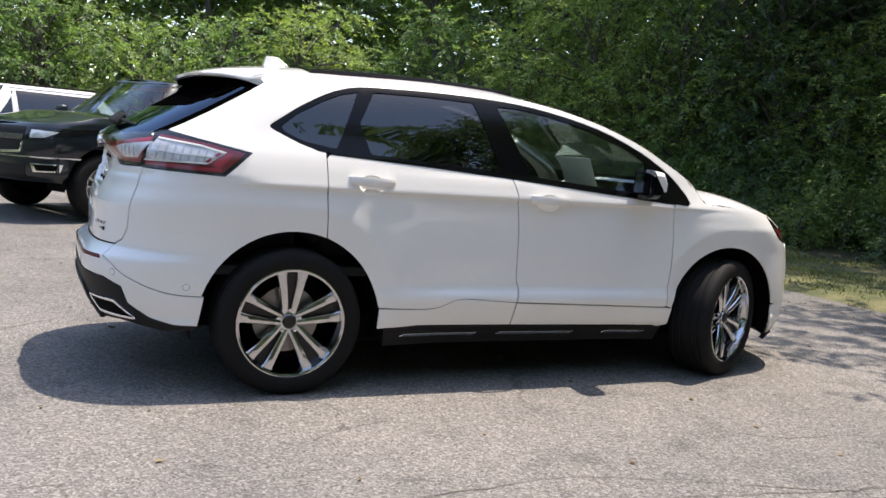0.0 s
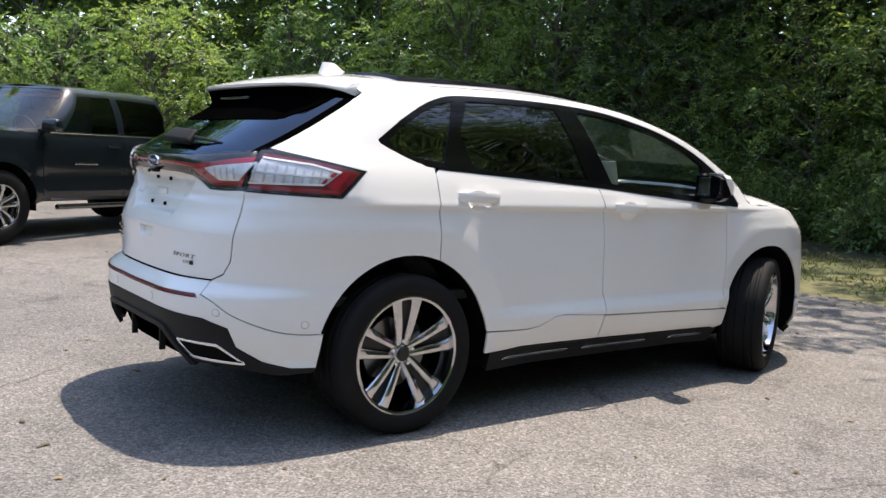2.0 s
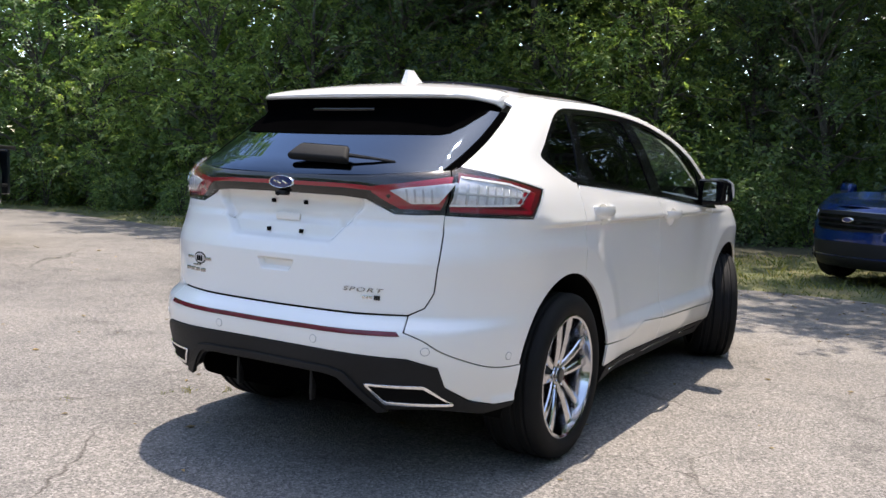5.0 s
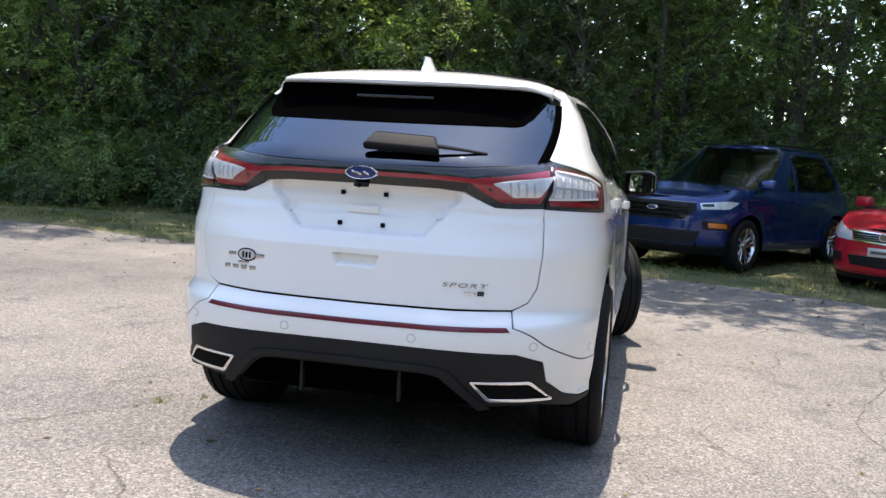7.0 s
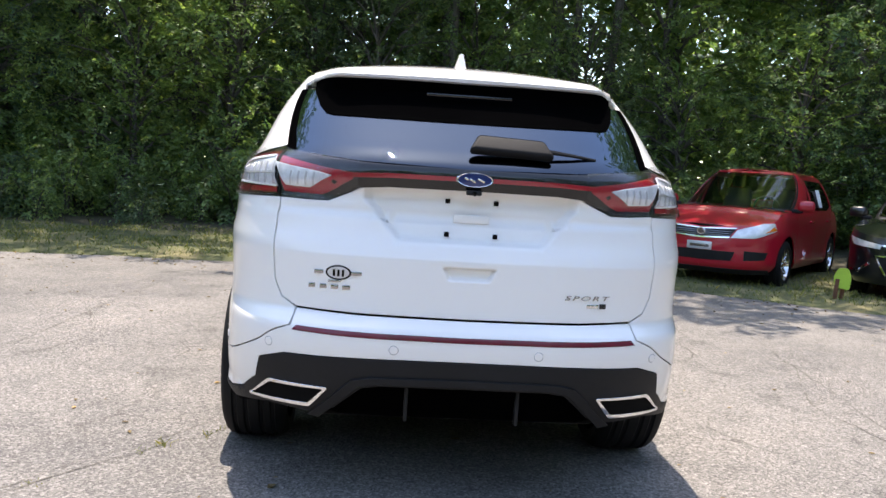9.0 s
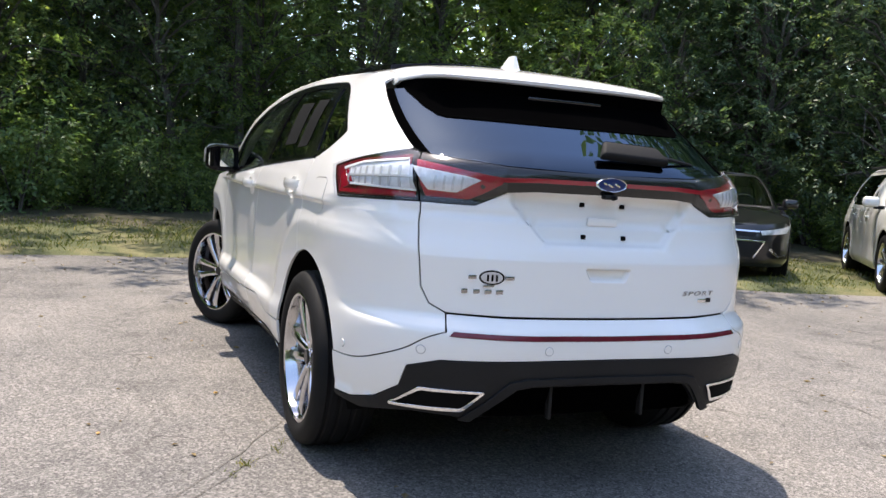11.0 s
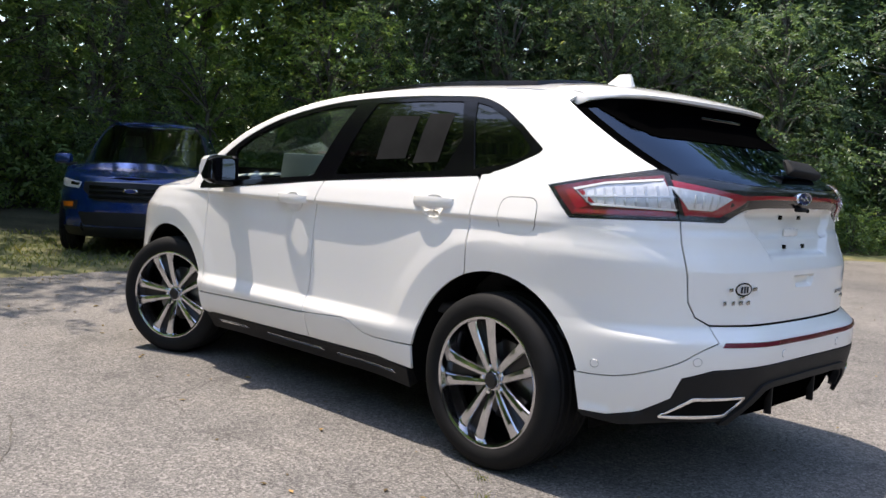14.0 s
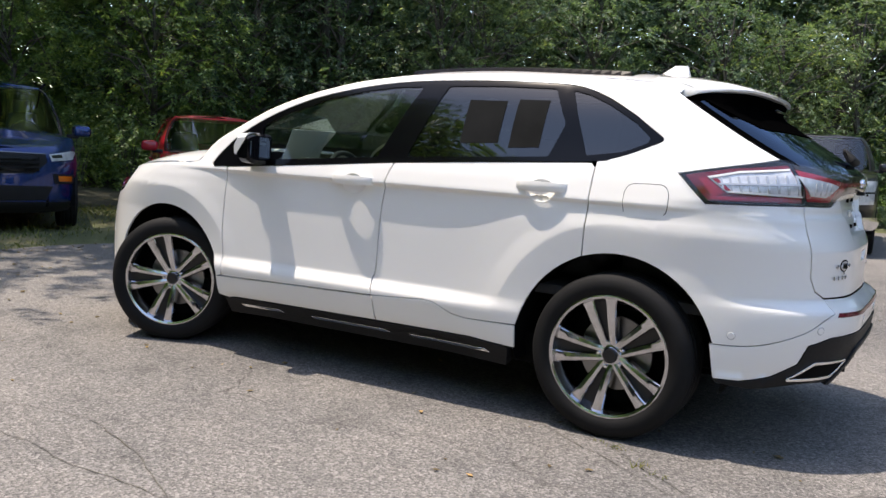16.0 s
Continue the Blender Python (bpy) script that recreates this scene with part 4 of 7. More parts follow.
        P("lens_edge", [sx(-0.352, 1.197), sx(-0.362, 1.190), sx(-0.47, 1.217), sx(-0.648, 1.237), sx(-0.648, 1.244), sx(-0.47, 1.224)], PAPER, lamp, side, off=0.0115, h=0.03, rim=0.003)
        P("lens_edge", [sx(-0.440, 1.137), sx(-0.446, 1.143), sy(0.703, 1.142), sy(0.703, 1.136)], PAPER, lamp, side, off=0.0115, h=0.03, rim=0.003)
        P("lens_step", [sx(-0.372, 1.190), sx(-0.435, 1.146), sx(-0.452, 1.146), sx(-0.392, 1.192)], RED_LENS, lamp, side, off=0.0095, h=0.03, rim=0.003)
        P("lens_cover", shrink(lamp_o, 0.004), GLASS_CLEAR, lamp, side, off=0.0165, h=0.03, rim=0.010, label="clear outer lens")
        # tail lamp on the tailgate
        inn = P("tail_lamp_inner", [sx(-0.652, 1.271), sy(0.6925, 1.100), sy(0.515, 1.098), sy(0.40, 1.152), sy(0.40, 1.240), sy(0.55, 1.255)], SMOKE, car, side, off=0.001, h=0.03, label="tailgate section of the tail lamp")
        P("red_outline", [sx(-0.668, 1.246), sy(0.676, 1.118), sy(0.535, 1.116), sy(0.43, 1.178), sy(0.43, 1.200), sy(0.55, 1.216)], RED_LENS, inn, side, off=0.004, h=0.03, rim=0.002)
        P("reflector", [sx(-0.680, 1.220), sy(0.670, 1.146), sy(0.580, 1.143), sy(0.505, 1.186), sy(0.56, 1.197)], LAMP_SILVER, inn, side, off=0.009, h=0.02, rim=0.005)
        for i in range(4):
            y = 0.655 - 0.028 * i
            P("rib", [sy(y, 1.150), sy(y - 0.006, 1.150), sy(y - 0.010, 1.192), sy(y - 0.004, 1.194)], HEADGREY, inn, side, off=0.0115, h=0.03, rim=0.003)
        P("lens_cover", [sx(-0.664, 1.264), sy(0.682, 1.106), sy(0.520, 1.104), sy(0.41, 1.156), sy(0.41, 1.236), sy(0.55, 1.250)], GLASS_CLEAR, inn, side, off=0.0150, h=0.03, rim=0.010, label="clear outer lens")
        P("rear_glass_trim", [LAMP_TOP[1], JUNC_TOP, sy(0.655, 1.266)] + GLASS_IN[:-1] + GLASS_SIDE[:-1][::-1], BLACK_MATT, car, side, off=0.003, h=0.035, rim=0.015)
        # parking sensor
        for s, z in (sx(-0.515, 0.545), sy(0.70, 0.585), sy(0.255, 0.595)):
            P("parking_sensor", [(s + 0.013 * math.cos(a), z + 0.013 * math.sin(a)) for a in np.linspace(0, 2 * math.pi, 13)[:-1]], WHITE, car, side, off=0.003, h=0.02, rim=0.006)
            P("sensor_ring", [(s + 0.0165 * math.cos(a), z + 0.0165 * math.sin(a)) for a in np.linspace(0, 2 * math.pi, 17)[:-1]], HEADGREY, car, side, off=0.001, h=0.02, rim=0.002)
        # exhaust trim
        ex = [sy(0.768, 0.368), sy(0.690, 0.450), sy(0.475, 0.446), sy(0.540, 0.366)]
        exi = shrink(ex, 0.0105)
        tr = P("exhaust_trim", rounded(ex, 0.012, 3), CHROME, car, side, off=0.012, holes=[rounded(exi, 0.010, 3)], h=0.02, rim=0.035, label="chrome trapezoid exhaust trim")
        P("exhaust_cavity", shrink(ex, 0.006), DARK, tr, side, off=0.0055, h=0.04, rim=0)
        add_arch_liner(car, 0.0, side, 0.485)
        add_arch_liner(car, AX_F, side, 0.480)
    # tailgate
    lid_low = LID_SIDE + [sy(0.40, 0.706), sy(0.0, 0.704)]
    band_low = [JUNC, sy(0.60, 1.098), sy(0.515, 1.098), sy(0.46, 1.122), sy(0.40, 1.150), sy(0.30, 1.158), sy(0.0, 1.160)]

    def plate_half(z):
        return 0.262 + 0.115 * min(1, max(0, (z - 0.985) / 0.13))

    def recess(s, z):
        y = abs(suv.at(max(s, -math.pi - s) if s < -math.pi / 2 else s, z).y)
        return -0.026 * (1 - sstep(-0.020, 0.020, y - plate_half(z))) * sstep(0.962, 0.996, z)
    hpoly = [sy(0.118, 0.898), sy(0.075, 0.832)]
    hand = hpoly + flip_s(hpoly)[::-1]
    tg = lid_low + flip_s(lid_low[:-1])[::-1] + flip_s(band_low)[:-1] + band_low[::-1][:-1]
    folds = [[sy(max(0.001, plate_half(z) + d), z) for z in np.arange(0.975, 1.156, 0.012)] for d in (-0.026, -0.014, -0.004, 0.006, 0.016, 0.026)]
    folds += [[sy(y, z) for y in np.arange(0.004, 0.25, 0.016)] for z in (0.956, 0.966, 0.975, 0.985, 0.994, 1.002)]
    folds += [flip_s(line) for line in folds] + [[(u, z) for u in np.arange(-math.pi + 0.5, -0.5, 0.02)] for z in (0.893, 0.905, 0.916, 0.928, 0.940)]
    tailgate = P("tailgate", tg, WHITE, car, 1, gap=0.0042, h=0.024, both=True, holes=[hand], bulge=recess, lines=folds, label="white tailgate with recessed plate panel")
    def grip(s, z):
        y = abs(suv.at(max(s, -math.pi - s), z).y)
        half = 0.062 + (z - 0.832) * 0.50
        return -0.021 * (1 - sstep(half - 0.006, half + 0.012, y)) * sstep(0.838, 0.856, z) * (1 - sstep(0.884, 0.886, z))
    P("tailgate_grip", shrink(hand, 0.0006), WHITE, tailgate, 1, h=0.006, both=True, bulge=grip, rim=0.004)
    up = [sy(0.0, 1.233), sy(0.30, 1.236), sy(0.41, 1.240)]
    bl = [p for p in band_low[4:]] + flip_s(band_low[4:-1])[::-1] + flip_s(up)[::-1] + up[1:]
    app = P("light_bar", bl, SMOKE, car, 1, off=0.002, h=0.03, both=True, label="smoked tailgate applique with red strip")
    strip = [sy(0.43, 1.185), sy(0.30, 1.191), sy(0.0, 1.193)]
    strip2 = [sy(0.0, 1.207), sy(0.30, 1.206), sy(0.43, 1.200)]
    P("red_strip", strip + flip_s(strip[:-1])[::-1] + flip_s(strip2)[::-1][:2] + strip2, RED_LENS, app, 1, off=0.005, h=0.03, both=True, rim=0.003)
    gl = [sy(0.645, 1.268), sy(0.40, 1.244), sy(0.0, 1.234)]
    gt = [sy(0.0, 1.575), sy(0.30, 1.570)] + GLASS_IN[1:-1][::-1]
    P("rear_glass", gl + flip_s(gl[:-1])[::-1] + flip_s(gt[1:])[::-1] + gt, GLASS_REAR, car, 1, off=0.0, h=0.05, both=True, rim=0, label="dark privacy rear window")
    # bumper
    wb = BUMP_SEAM[::-1] + [sy(0.61, 0.7105), sy(0.40, 0.7045), sy(0.0, 0.7025)]
    low = WB_LINE
    bp = wb + flip_s(wb[:-1])[::-1] + flip_s(low[:-1]) + low[::-1]
    P("rear_bumper", bp, WHITE, car, 1, gap=0.0036, h=0.032, both=True, formed=True)
    rf = [sy(0.615, 0.640), sy(0.30, 0.633), sy(0.0, 0.631)]
    rf2 = [sy(0.0, 0.647), sy(0.30, 0.649), sy(0.60, 0.655)]
    P("red_reflector_strip", rf + flip_s(rf[:-1])[::-1] + flip_s(rf2)[::-1][:2] + rf2, RED_STRIP, car, 1, off=0.003, h=0.03, both=True, rim=0.006, label="thin dark red bumper reflector")
    bt = [sx(-0.47, 0.335), sx(-0.60, 0.320), sy(0.78, 0.335), sy(0.70, 0.350), sy(0.52, 0.340), sy(0.455, 0.365), sy(0.36, 0.452), sy(0.30, 0.462), sy(0.0, 0.464)]
    lb = [p for p in WB_LINE] + flip_s(WB_LINE[:-1])[::-1] + flip_s(bt[:-1]) + bt[::-1]
    P("lower_bumper", lb, BLACK_PL, car, 1, gap=0.002, h=0.03, both=True, off=0.004, rim=0.03, label="black plastic lower bumper")
    df = [sy(0.50, 0.320), sy(0.475, 0.36), sy(0.37, 0.468), sy(0.0, 0.480)]
    df2 = [sy(0.0, 0.315), sy(0.44, 0.310)]
    diff = P("diffuser", df + flip_s(df[:-1])[::-1] + flip_s(df2[1:]) + df2, BLACK_MATT, car, 1, off=-0.045, h=0.05, both=True, rim=0.02, label="black diffuser insert")
    fr = [sy(0.545, 0.335), sy(0.475, 0.400), sy(0.395, 0.482), sy(0.33, 0.494), sy(0.0, 0.498)]
    fr2 = [sy(0.0, 0.476), sy(0.32, 0.472), sy(0.372, 0.460), sy(0.450, 0.385), sy(0.505, 0.328)]
    P("diffuser_frame", fr + flip_s(fr[:-1])[::-1] + flip_s(fr2)[::-1][:-1] + fr2, BLACK_PL, car, 1, off=0.014, h=0.025, both=True, rim=0.02)
    for y in (-0.20, 0.20):
        bm = bmesh.new()
        bm_box(bm, (0.03, 0.014, 0.13), Matrix.Translation((-0.885, y, 0.392)), 0.004)
        part("fin", bm, BLACK_PL, diff)
    # roof, bonnet, windscreen
    top_sheet("roof", -0.29, 1.36, suv_edge, ZC, WHITE, car, power=2.6, nx=44, rim=0.02)
    top_sheet("bonnet", 2.60, 3.60, suv_edge, ZC, WHITE, car, power=3.4, nx=30, outer=lambda x: 0.985, rim=0.02)
    top_sheet("windscreen", 1.375, 2.50, suv_edge, ZC, GLASS_SHIELD, car, power=2.8, nx=24, outer=lambda x: 0.90)
    for sg in (1, -1):
        a = top_sheet("roof_pillar", 1.362, 2.60, suv_edge, ZC, WHITE, car, inner=0.90 * sg, outer=1.0 * sg, both=False, nx=30, ny=6, power=2.8, rim=0.02)
    top_sheet("scuttle", 2.50, 2.597, suv_edge, ZC, BLACK_PL, car, power=2.8, nx=4, outer=lambda x: 0.9)
    top_sheet("panoramic_roof", 0.12, 1.34, lambda x: (0.56, ZE(x) + 0.042), lambda x: ZC(x) + 0.016, BLACK_GLOSS, car, power=2.2, nx=24, rim=0.02, label="black panoramic glass roof panel")
    # roof spoiler
    def tip(t):
        return -0.468 + 0.062 * t ** 2 + 0.18 * sstep(0.80, 1.0, t), 1.597 - 0.005 * t ** 2 - 0.016 * sstep(0.90, 1.0, t)
    bm = bmesh.new()
    rows = []
    for j in range(33):
        y = lerp(-1, 1, j / 32)
        y = math.copysign(abs(y) ** 0.85, y) * 0.632
        t = abs(y) / 0.632
        tx, tz = tip(t)
        rx = 0.015 - 0.10 * sstep(0.88, 1.0, t)
        ye, ze = suv_edge(rx)
        rz = ze + (ZC(rx) - ze) * (1 - min(1, abs(y) / ye) ** 2.6)
        low = 0.020 * (1 - 0.3 * t)
        sec = [(rx, rz - 0.004), (rx - 0.02, rz + 0.003), (lerp(rx, tx, 0.35), lerp(rz, tz, 0.30) + 0.012), (lerp(rx, tx, 0.72), lerp(rz, tz, 0.68) + 0.012), (tx + 0.016, tz + 0.004), (tx, tz - 0.006), (tx + 0.004, tz - low),
               (tx + 0.04, tz - low - 0.010), (lerp(tx, rx, 0.45), tz - low - 0.016), (rx - 0.05, min(rz - 0.03, tz - 0.02))]
        rows.append([bm.verts.new((x, y, z)) for x, z in sec])
    for a, b in zip(rows, rows[1:]):
        for j in range(len(a) - 1):
            bm.faces.new((a[j], a[j + 1], b[j + 1], b[j]))
    bm.faces.new(rows[0]), bm.faces.new(rows[-1])
    spoiler = part("roof_spoiler", bm, WHITE, car, "white roof spoiler with black underside", angle=0.9)
    bm = bmesh.new()
    rows = []
    for j in range(41):
        y = lerp(-0.620, 0.620, j / 40)
        t = abs(y) / 0.620
        tx, tz = tip(t * 0.955)
        # Below zm, matt black on the pane paints in the spoiler's reflection
        zb = 1.410 + 0.010 * t ** 2 + 0.105 * max(0.0, (t - 0.86) / 0.14) ** 2.2
        zm = max(zb + 0.012, 1.508 - 0.02 * t)

        def pane_x(z):
            n = suv.n_rear(z)
            return -suv.rear(z) * (1 - min(0.999, abs(y) / suv_width(0, z)) ** n) ** (1 / n) - 0.005
        sec = [(tx + 0.022, tz - 0.022), (lerp(tx + 0.03, pane_x(zm), 0.6) + 0.012, lerp(tz - 0.022, zm, 0.6)), (pane_x(zm), zm), (pane_x(lerp(zm, zb, 0.5)), lerp(zm, zb, 0.5)), (pane_x(zb), zb),
               (pane_x(zb) + 0.02, zb + 0.002), (pane_x(zm) + 0.10, zm), (max(-0.15, tx + 0.1), tz - 0.03)]
        rows.append([bm.verts.new((x, y, z)) for x, z in sec])
    for a, b in zip(rows, rows[1:]):
        k = len(a)
        for j in range(k):
            bm.faces.new((a[j], a[(j + 1) % k], b[(j + 1) % k], b[j]))
    bm.faces.new(rows[0]), bm.faces.new(rows[-1])
    part("underside_and_reflection", bm, BLACK_MATT, spoiler, "black spoiler underside, with its reflection as a black band on the glass")
    bm = bmesh.new()
    bm_box(bm, (0.012, 0.34, 0.012), Matrix.Translation((-0.474, 0, 1.522)), 0.003)
    part("high_brake_lamp", bm, SMOKE, spoiler)
    # aerial fin
    bm = bmesh.new()
    rows = []
    for i in range(9):
        t = i / 8
        z = 1.672 + 0.078 * t
        x0, x1 = lerp(0.225, 0.080, t ** 0.8), lerp(-0.010, 0.012, t)
        w = lerp(0.040, 0.010, t ** 0.7)
        rows.append([bm.verts.new((x, y, z)) for x, y in ((x0, 0), (lerp(x0, x1, 0.3), w), (lerp(x0, x1, 0.75), w), (x1, w * 0.6), (x1, -w * 0.6), (lerp(x0, x1, 0.75), -w), (lerp(x0, x1, 0.3), -w))])
    for a, b in zip(rows, rows[1:]):
        for j in range(7):
            bm.faces.new((a[j], a[(j + 1) % 7], b[(j + 1) % 7], b[j]))
    bm.faces.new(rows[-1])
    part("aerial_fin", bm, WHITE, car, "white shark-fin aerial")
    # wheels
    add_wheel(car, 0.0, 1, 0, spin=15), add_wheel(car, 0.0, -1, 0)
    add_wheel(car, AX_F, 1, 24, spin=19.5), add_wheel(car, AX_F, -1, 24, spin=24)
    suv_details(car)
    return car


def suv_details(car):
    # handles
    for side in (1, -1):
        for cx, cz in ((1.445, 1.062), (0.385, 1.104)):
            y0 = suv_width(cx, cz)
            bm = bmesh.new()
            rows = []
            for i in range(13):
                t = i / 12
                x = cx + lerp(-0.125, 0.125, t)
                out = 0.010 + 0.028 * math.sin(math.pi * min(1, max(0, (t - 0.02) / 0.96))) ** 0.5
                hh = 0.020 + 0.004 * math.sin(math.pi * t)
                yy = suv_width(x, cz) - 0.006
                rows.append([bm.verts.new((x, side * (yy + o), cz + dz)) for o, dz in ((out - 0.020, hh * 0.8), (out - 0.004, hh), (out, hh * 0.35), (out, -hh * 0.5), (out - 0.006, -hh), (out - 0.022, -hh * 0.8))])
            for a, b in zip(rows, rows[1:]):
                for j in range(6):
                    bm.faces.new((a[j], a[(j + 1) % 6], b[(j + 1) % 6], b[j]))
            bm.faces.new(rows[0]), bm.faces.new(rows[-1])
            part("door_handle", bm, WHITE, car, "body-coloured pull handle")
        # mirror
        bm = bmesh.new()
        rows = []
        for i in range(8):
            t = i / 7
            y = lerp(0.905, 1.105, t)
            k = (1 - (max(0, (t - 0.55) / 0.45)) ** 3 * 0.32)
            zc, hx, hz = 1.188 + 0.004 * t, 0.062 * k, 0.083 * k
            xc = 2.085 - 0.03 * t
            sec = [(xc - hx, zc - hz * 0.75), (xc - hx, zc + hz * 0.85), (xc - hx * 0.6, zc + hz), (xc + hx * 0.35, zc + hz * 0.9), (xc + hx, zc + hz * 0.3), (xc + hx * 0.95, zc - hz * 0.4), (xc + hx * 0.4, zc - hz * 0.95), (xc - hx * 0.7, zc - hz)]
            rows.append([bm.verts.new((x, side * y, z)) for x, z in sec])
        for a, b in zip(rows, rows[1:]):
            for j in range(8):
                bm.faces.new((a[j], a[(j + 1) % 8], b[(j + 1) % 8], b[j]))
        bm.faces.new(rows[0]), bm.faces.new(rows[-1])
        mir = part("door_mirror", bm, BLACK_GLOSS, car, "door mirror with black back and white cap")
        bm = bmesh.new()
        bm_prism(bm, rounded([(-0.083, -0.058), (0.075, -0.056), (0.066, 0.060), (-0.078, 0.060)], 0.018, 3), 0.004, Matrix.Translation((2.010, side * 1.008, 1.193)) @ pose(0, 0, 0, 90, 0, -90) @ Matrix.Diagonal((side, 1, 1, 1)))
        part("mirror_glass", bm, MIRROR, mir)
        bm = bmesh.new()
        rows = []
        for i in range(7):
            t = i / 6
            y = lerp(0.965, 1.108, t)
            k = (1 - (max(0, (t - 0.6) / 0.4)) ** 3 * 0.30)
            xc = 2.092 - 0.03 * t
            sec = [(xc - 0.035, 1.188 + 0.088 * k), (xc + 0.030 * k, 1.188 + 0.080 * k), (xc + 0.066 * k, 1.188 + 0.02 * k), (xc + 0.062 * k, 1.188 - 0.035 * k), (xc + 0.03, 1.188 - 0.03), (xc - 0.03, 1.188 + 0.05)]
            rows.append([bm.verts.new((x, side * y, z)) for x, z in sec])
        for a, b in zip(rows, rows[1:]):
            for j in range(6):
                bm.faces.new((a[j], a[(j + 1) % 6], b[(j + 1) % 6], b[j]))
        bm.faces.new(rows[0]), bm.faces.new(rows[-1])
        part("mirror_cap", bm, WHITE, mir, "white mirror cap")
        bm = bmesh.new()
        bm_box(bm, (0.10, 0.10, 0.035), Matrix.Translation((2.11, side * 0.90, 1.118)), 0.01)
        part("mirror_foot", bm, BLACK_GLOSS, mir)
    # fuel door
    fd = rounded([sx(-0.01, 1.148), sx(-0.205, 1.152), sx(-0.205, 1.005), sx(-0.01, 1.000)], 0.055, 6)
    suv.panel("fuel_door", shrink(fd, 0.002), WHITE, car, 1, off=0.0018, h=0.010, rim=0.003)
    suv.panel("fuel_door_gap", shrink(fd, -0.0015), DARK, car, 1, off=0.0006, h=0.010, rim=0.001)
    # tailgate fittings
    bm = bmesh.new()
    bm_lathe(bm, [(0.0, 0), (1.0, 0), (1.02, 0.5), (0.95, 1.0), (0.90, 0.9)], 40, Matrix.Translation((-0.868, 0, 1.200)) @ pose(0, 0, 0, 0, 0, 90) @ Matrix.Diagonal((0.066, 0.012, 0.0265, 1)))
    oval = part("oval_badge", bm, CHROME, car, "blue oval badge in chrome ring")
    bm = bmesh.new()
    bm_lathe(bm, [(0.0, 0.9), (0.90, 0.85)], 40, Matrix.Translation((-0.868, 0, 1.200)) @ pose(0, 0, 0, 0, 0, 90) @ Matrix.Diagonal((0.066, 0.012, 0.0265, 1)))
    part("oval_field", bm, BLUE_BADGE, oval)
    for dx, w, dz in ((-0.030, 0.016, 0.003), (-0.008, 0.022, -0.003), (0.022, 0.026, -0.001)):
        bm = bmesh.new()
        bm_box(bm, (0.003, w, 0.007), Matrix.Translation((-0.8800, -dx, 1.200 + dz)) @ pose(0, 0, 0, 25, 0, 0), 0.001)
        part("script_mark", bm, CHROME, oval)
    for y in (0.0875, -0.0875):
        for z in (1.119, 1.001):
            bm = bmesh.new()
            bm_box(bm, (0.012, 0.017, 0.017), Matrix.Translation((-SUV_REAR(z) + 0.0205, y, z)), 0.002)
            part("plate_bolt_insert", bm, DARK, car)
    bm = bmesh.new()
    bm_box(bm, (0.008, 0.130, 0.030), Matrix.Translation((-SUV_REAR(1.058) + 0.0225, 0, 1.058)), 0.003)
    part("plate_pad", bm, WHITE, car)
    bm = bmesh.new()
    bm_box(bm, (0.036, 0.055, 0.018), Matrix.Translation((-0.866, 0, 1.154)), 0.006)
    part("camera_housing", bm, BLACK_PL, car)
    bm = bmesh.new()
    bm_lathe(bm, [(0.0, 0.008), (0.007, 0.007), (0.009, 0)], 14, Matrix.Translation((-0.892, 0, 1.151)) @ pose(0, 0, 0, 0, 0, 90))
    part("camera_lens", bm, BLACK_GLOSS, car)

    def lettering(text, y_left, z, size, name, mat, x_off=0.0, shear=0.0):
        cu = bpy.data.curves.new(name, "FONT")
        cu.body, cu.size, cu.extrude, cu.shear, cu.space_character = text, size, 0.0015, shear, 1.25
        tmp = new("tmp", cu)
        dg = bpy.context.evaluated_depsgraph_get()
        me = bpy.data.meshes.new_from_object(tmp.evaluated_get(dg))
        bpy.data.objects.remove(tmp)
        ob = new(name, me)
        me.materials.clear()
        me.materials.append(mat)
        for v in me.vertices:
            y = y_left - v.co.x * 1.25
            zz = z + v.co.y * 0.62
            p = suv.at(suv.s_y(abs(y), zz), zz)
            v.co = (p.x - 0.003 - v.co.z - x_off, y, zz)
        ob.parent = car
        return ob
    lettering("SPORT", -0.345, 0.792, 0.038, "sport_lettering", BADGE_CHROME, shear=0.25)["label"] = "chrome SPORT lettering"
    for i in range(4):
        y = 0.552 - 0.040 * i
        bm = bmesh.new()
        bm_box(bm, (0.004, 0.029, 0.016), Matrix.Translation((suv.at(suv.s_y(y, 0.796), 0.796).x - 0.002, y, 0.796)) @ pose(0, 0, 0, 0, 0, 6), 0.0015)
        part("model_badge_bar", bm, BADGE_CHROME, car)
    for y0, y1, z0, z1, mat in ((-0.430, -0.475, 0.766, 0.778, CHROME), (-0.480, -0.505, 0.763, 0.781, RIM_DARK)):
        bm = bmesh.new()
        for i in range(3):
            yy = lerp(y0, y1, (i + 0.5) / 3)
            bm_box(bm, (0.004, abs(y1 - y0) / 3.4, z1 - z0), Matrix.Translation((suv.at(suv.s_y(abs(yy), z0), z0).x - 0.003, yy, (z0 + z1) / 2)), 0.001)
        part("small_badge", bm, mat, car)
    # dealer emblem
    def oval_at(y, z, w, h):
        s0 = suv.s_y(y, z)
        return [(s0 + w / 2 / 0.93 * math.cos(a), z + h / 2 * math.sin(a)) for a in np.linspace(0, 2 * math.pi, 29)[:-1]]
    emblem = suv.panel("dealer_emblem", oval_at(0.462, 0.847, 0.084, 0.052), DARK, car, 1, off=0.002, h=0.02, rim=0.002, label="black and silver oval dealer emblem")
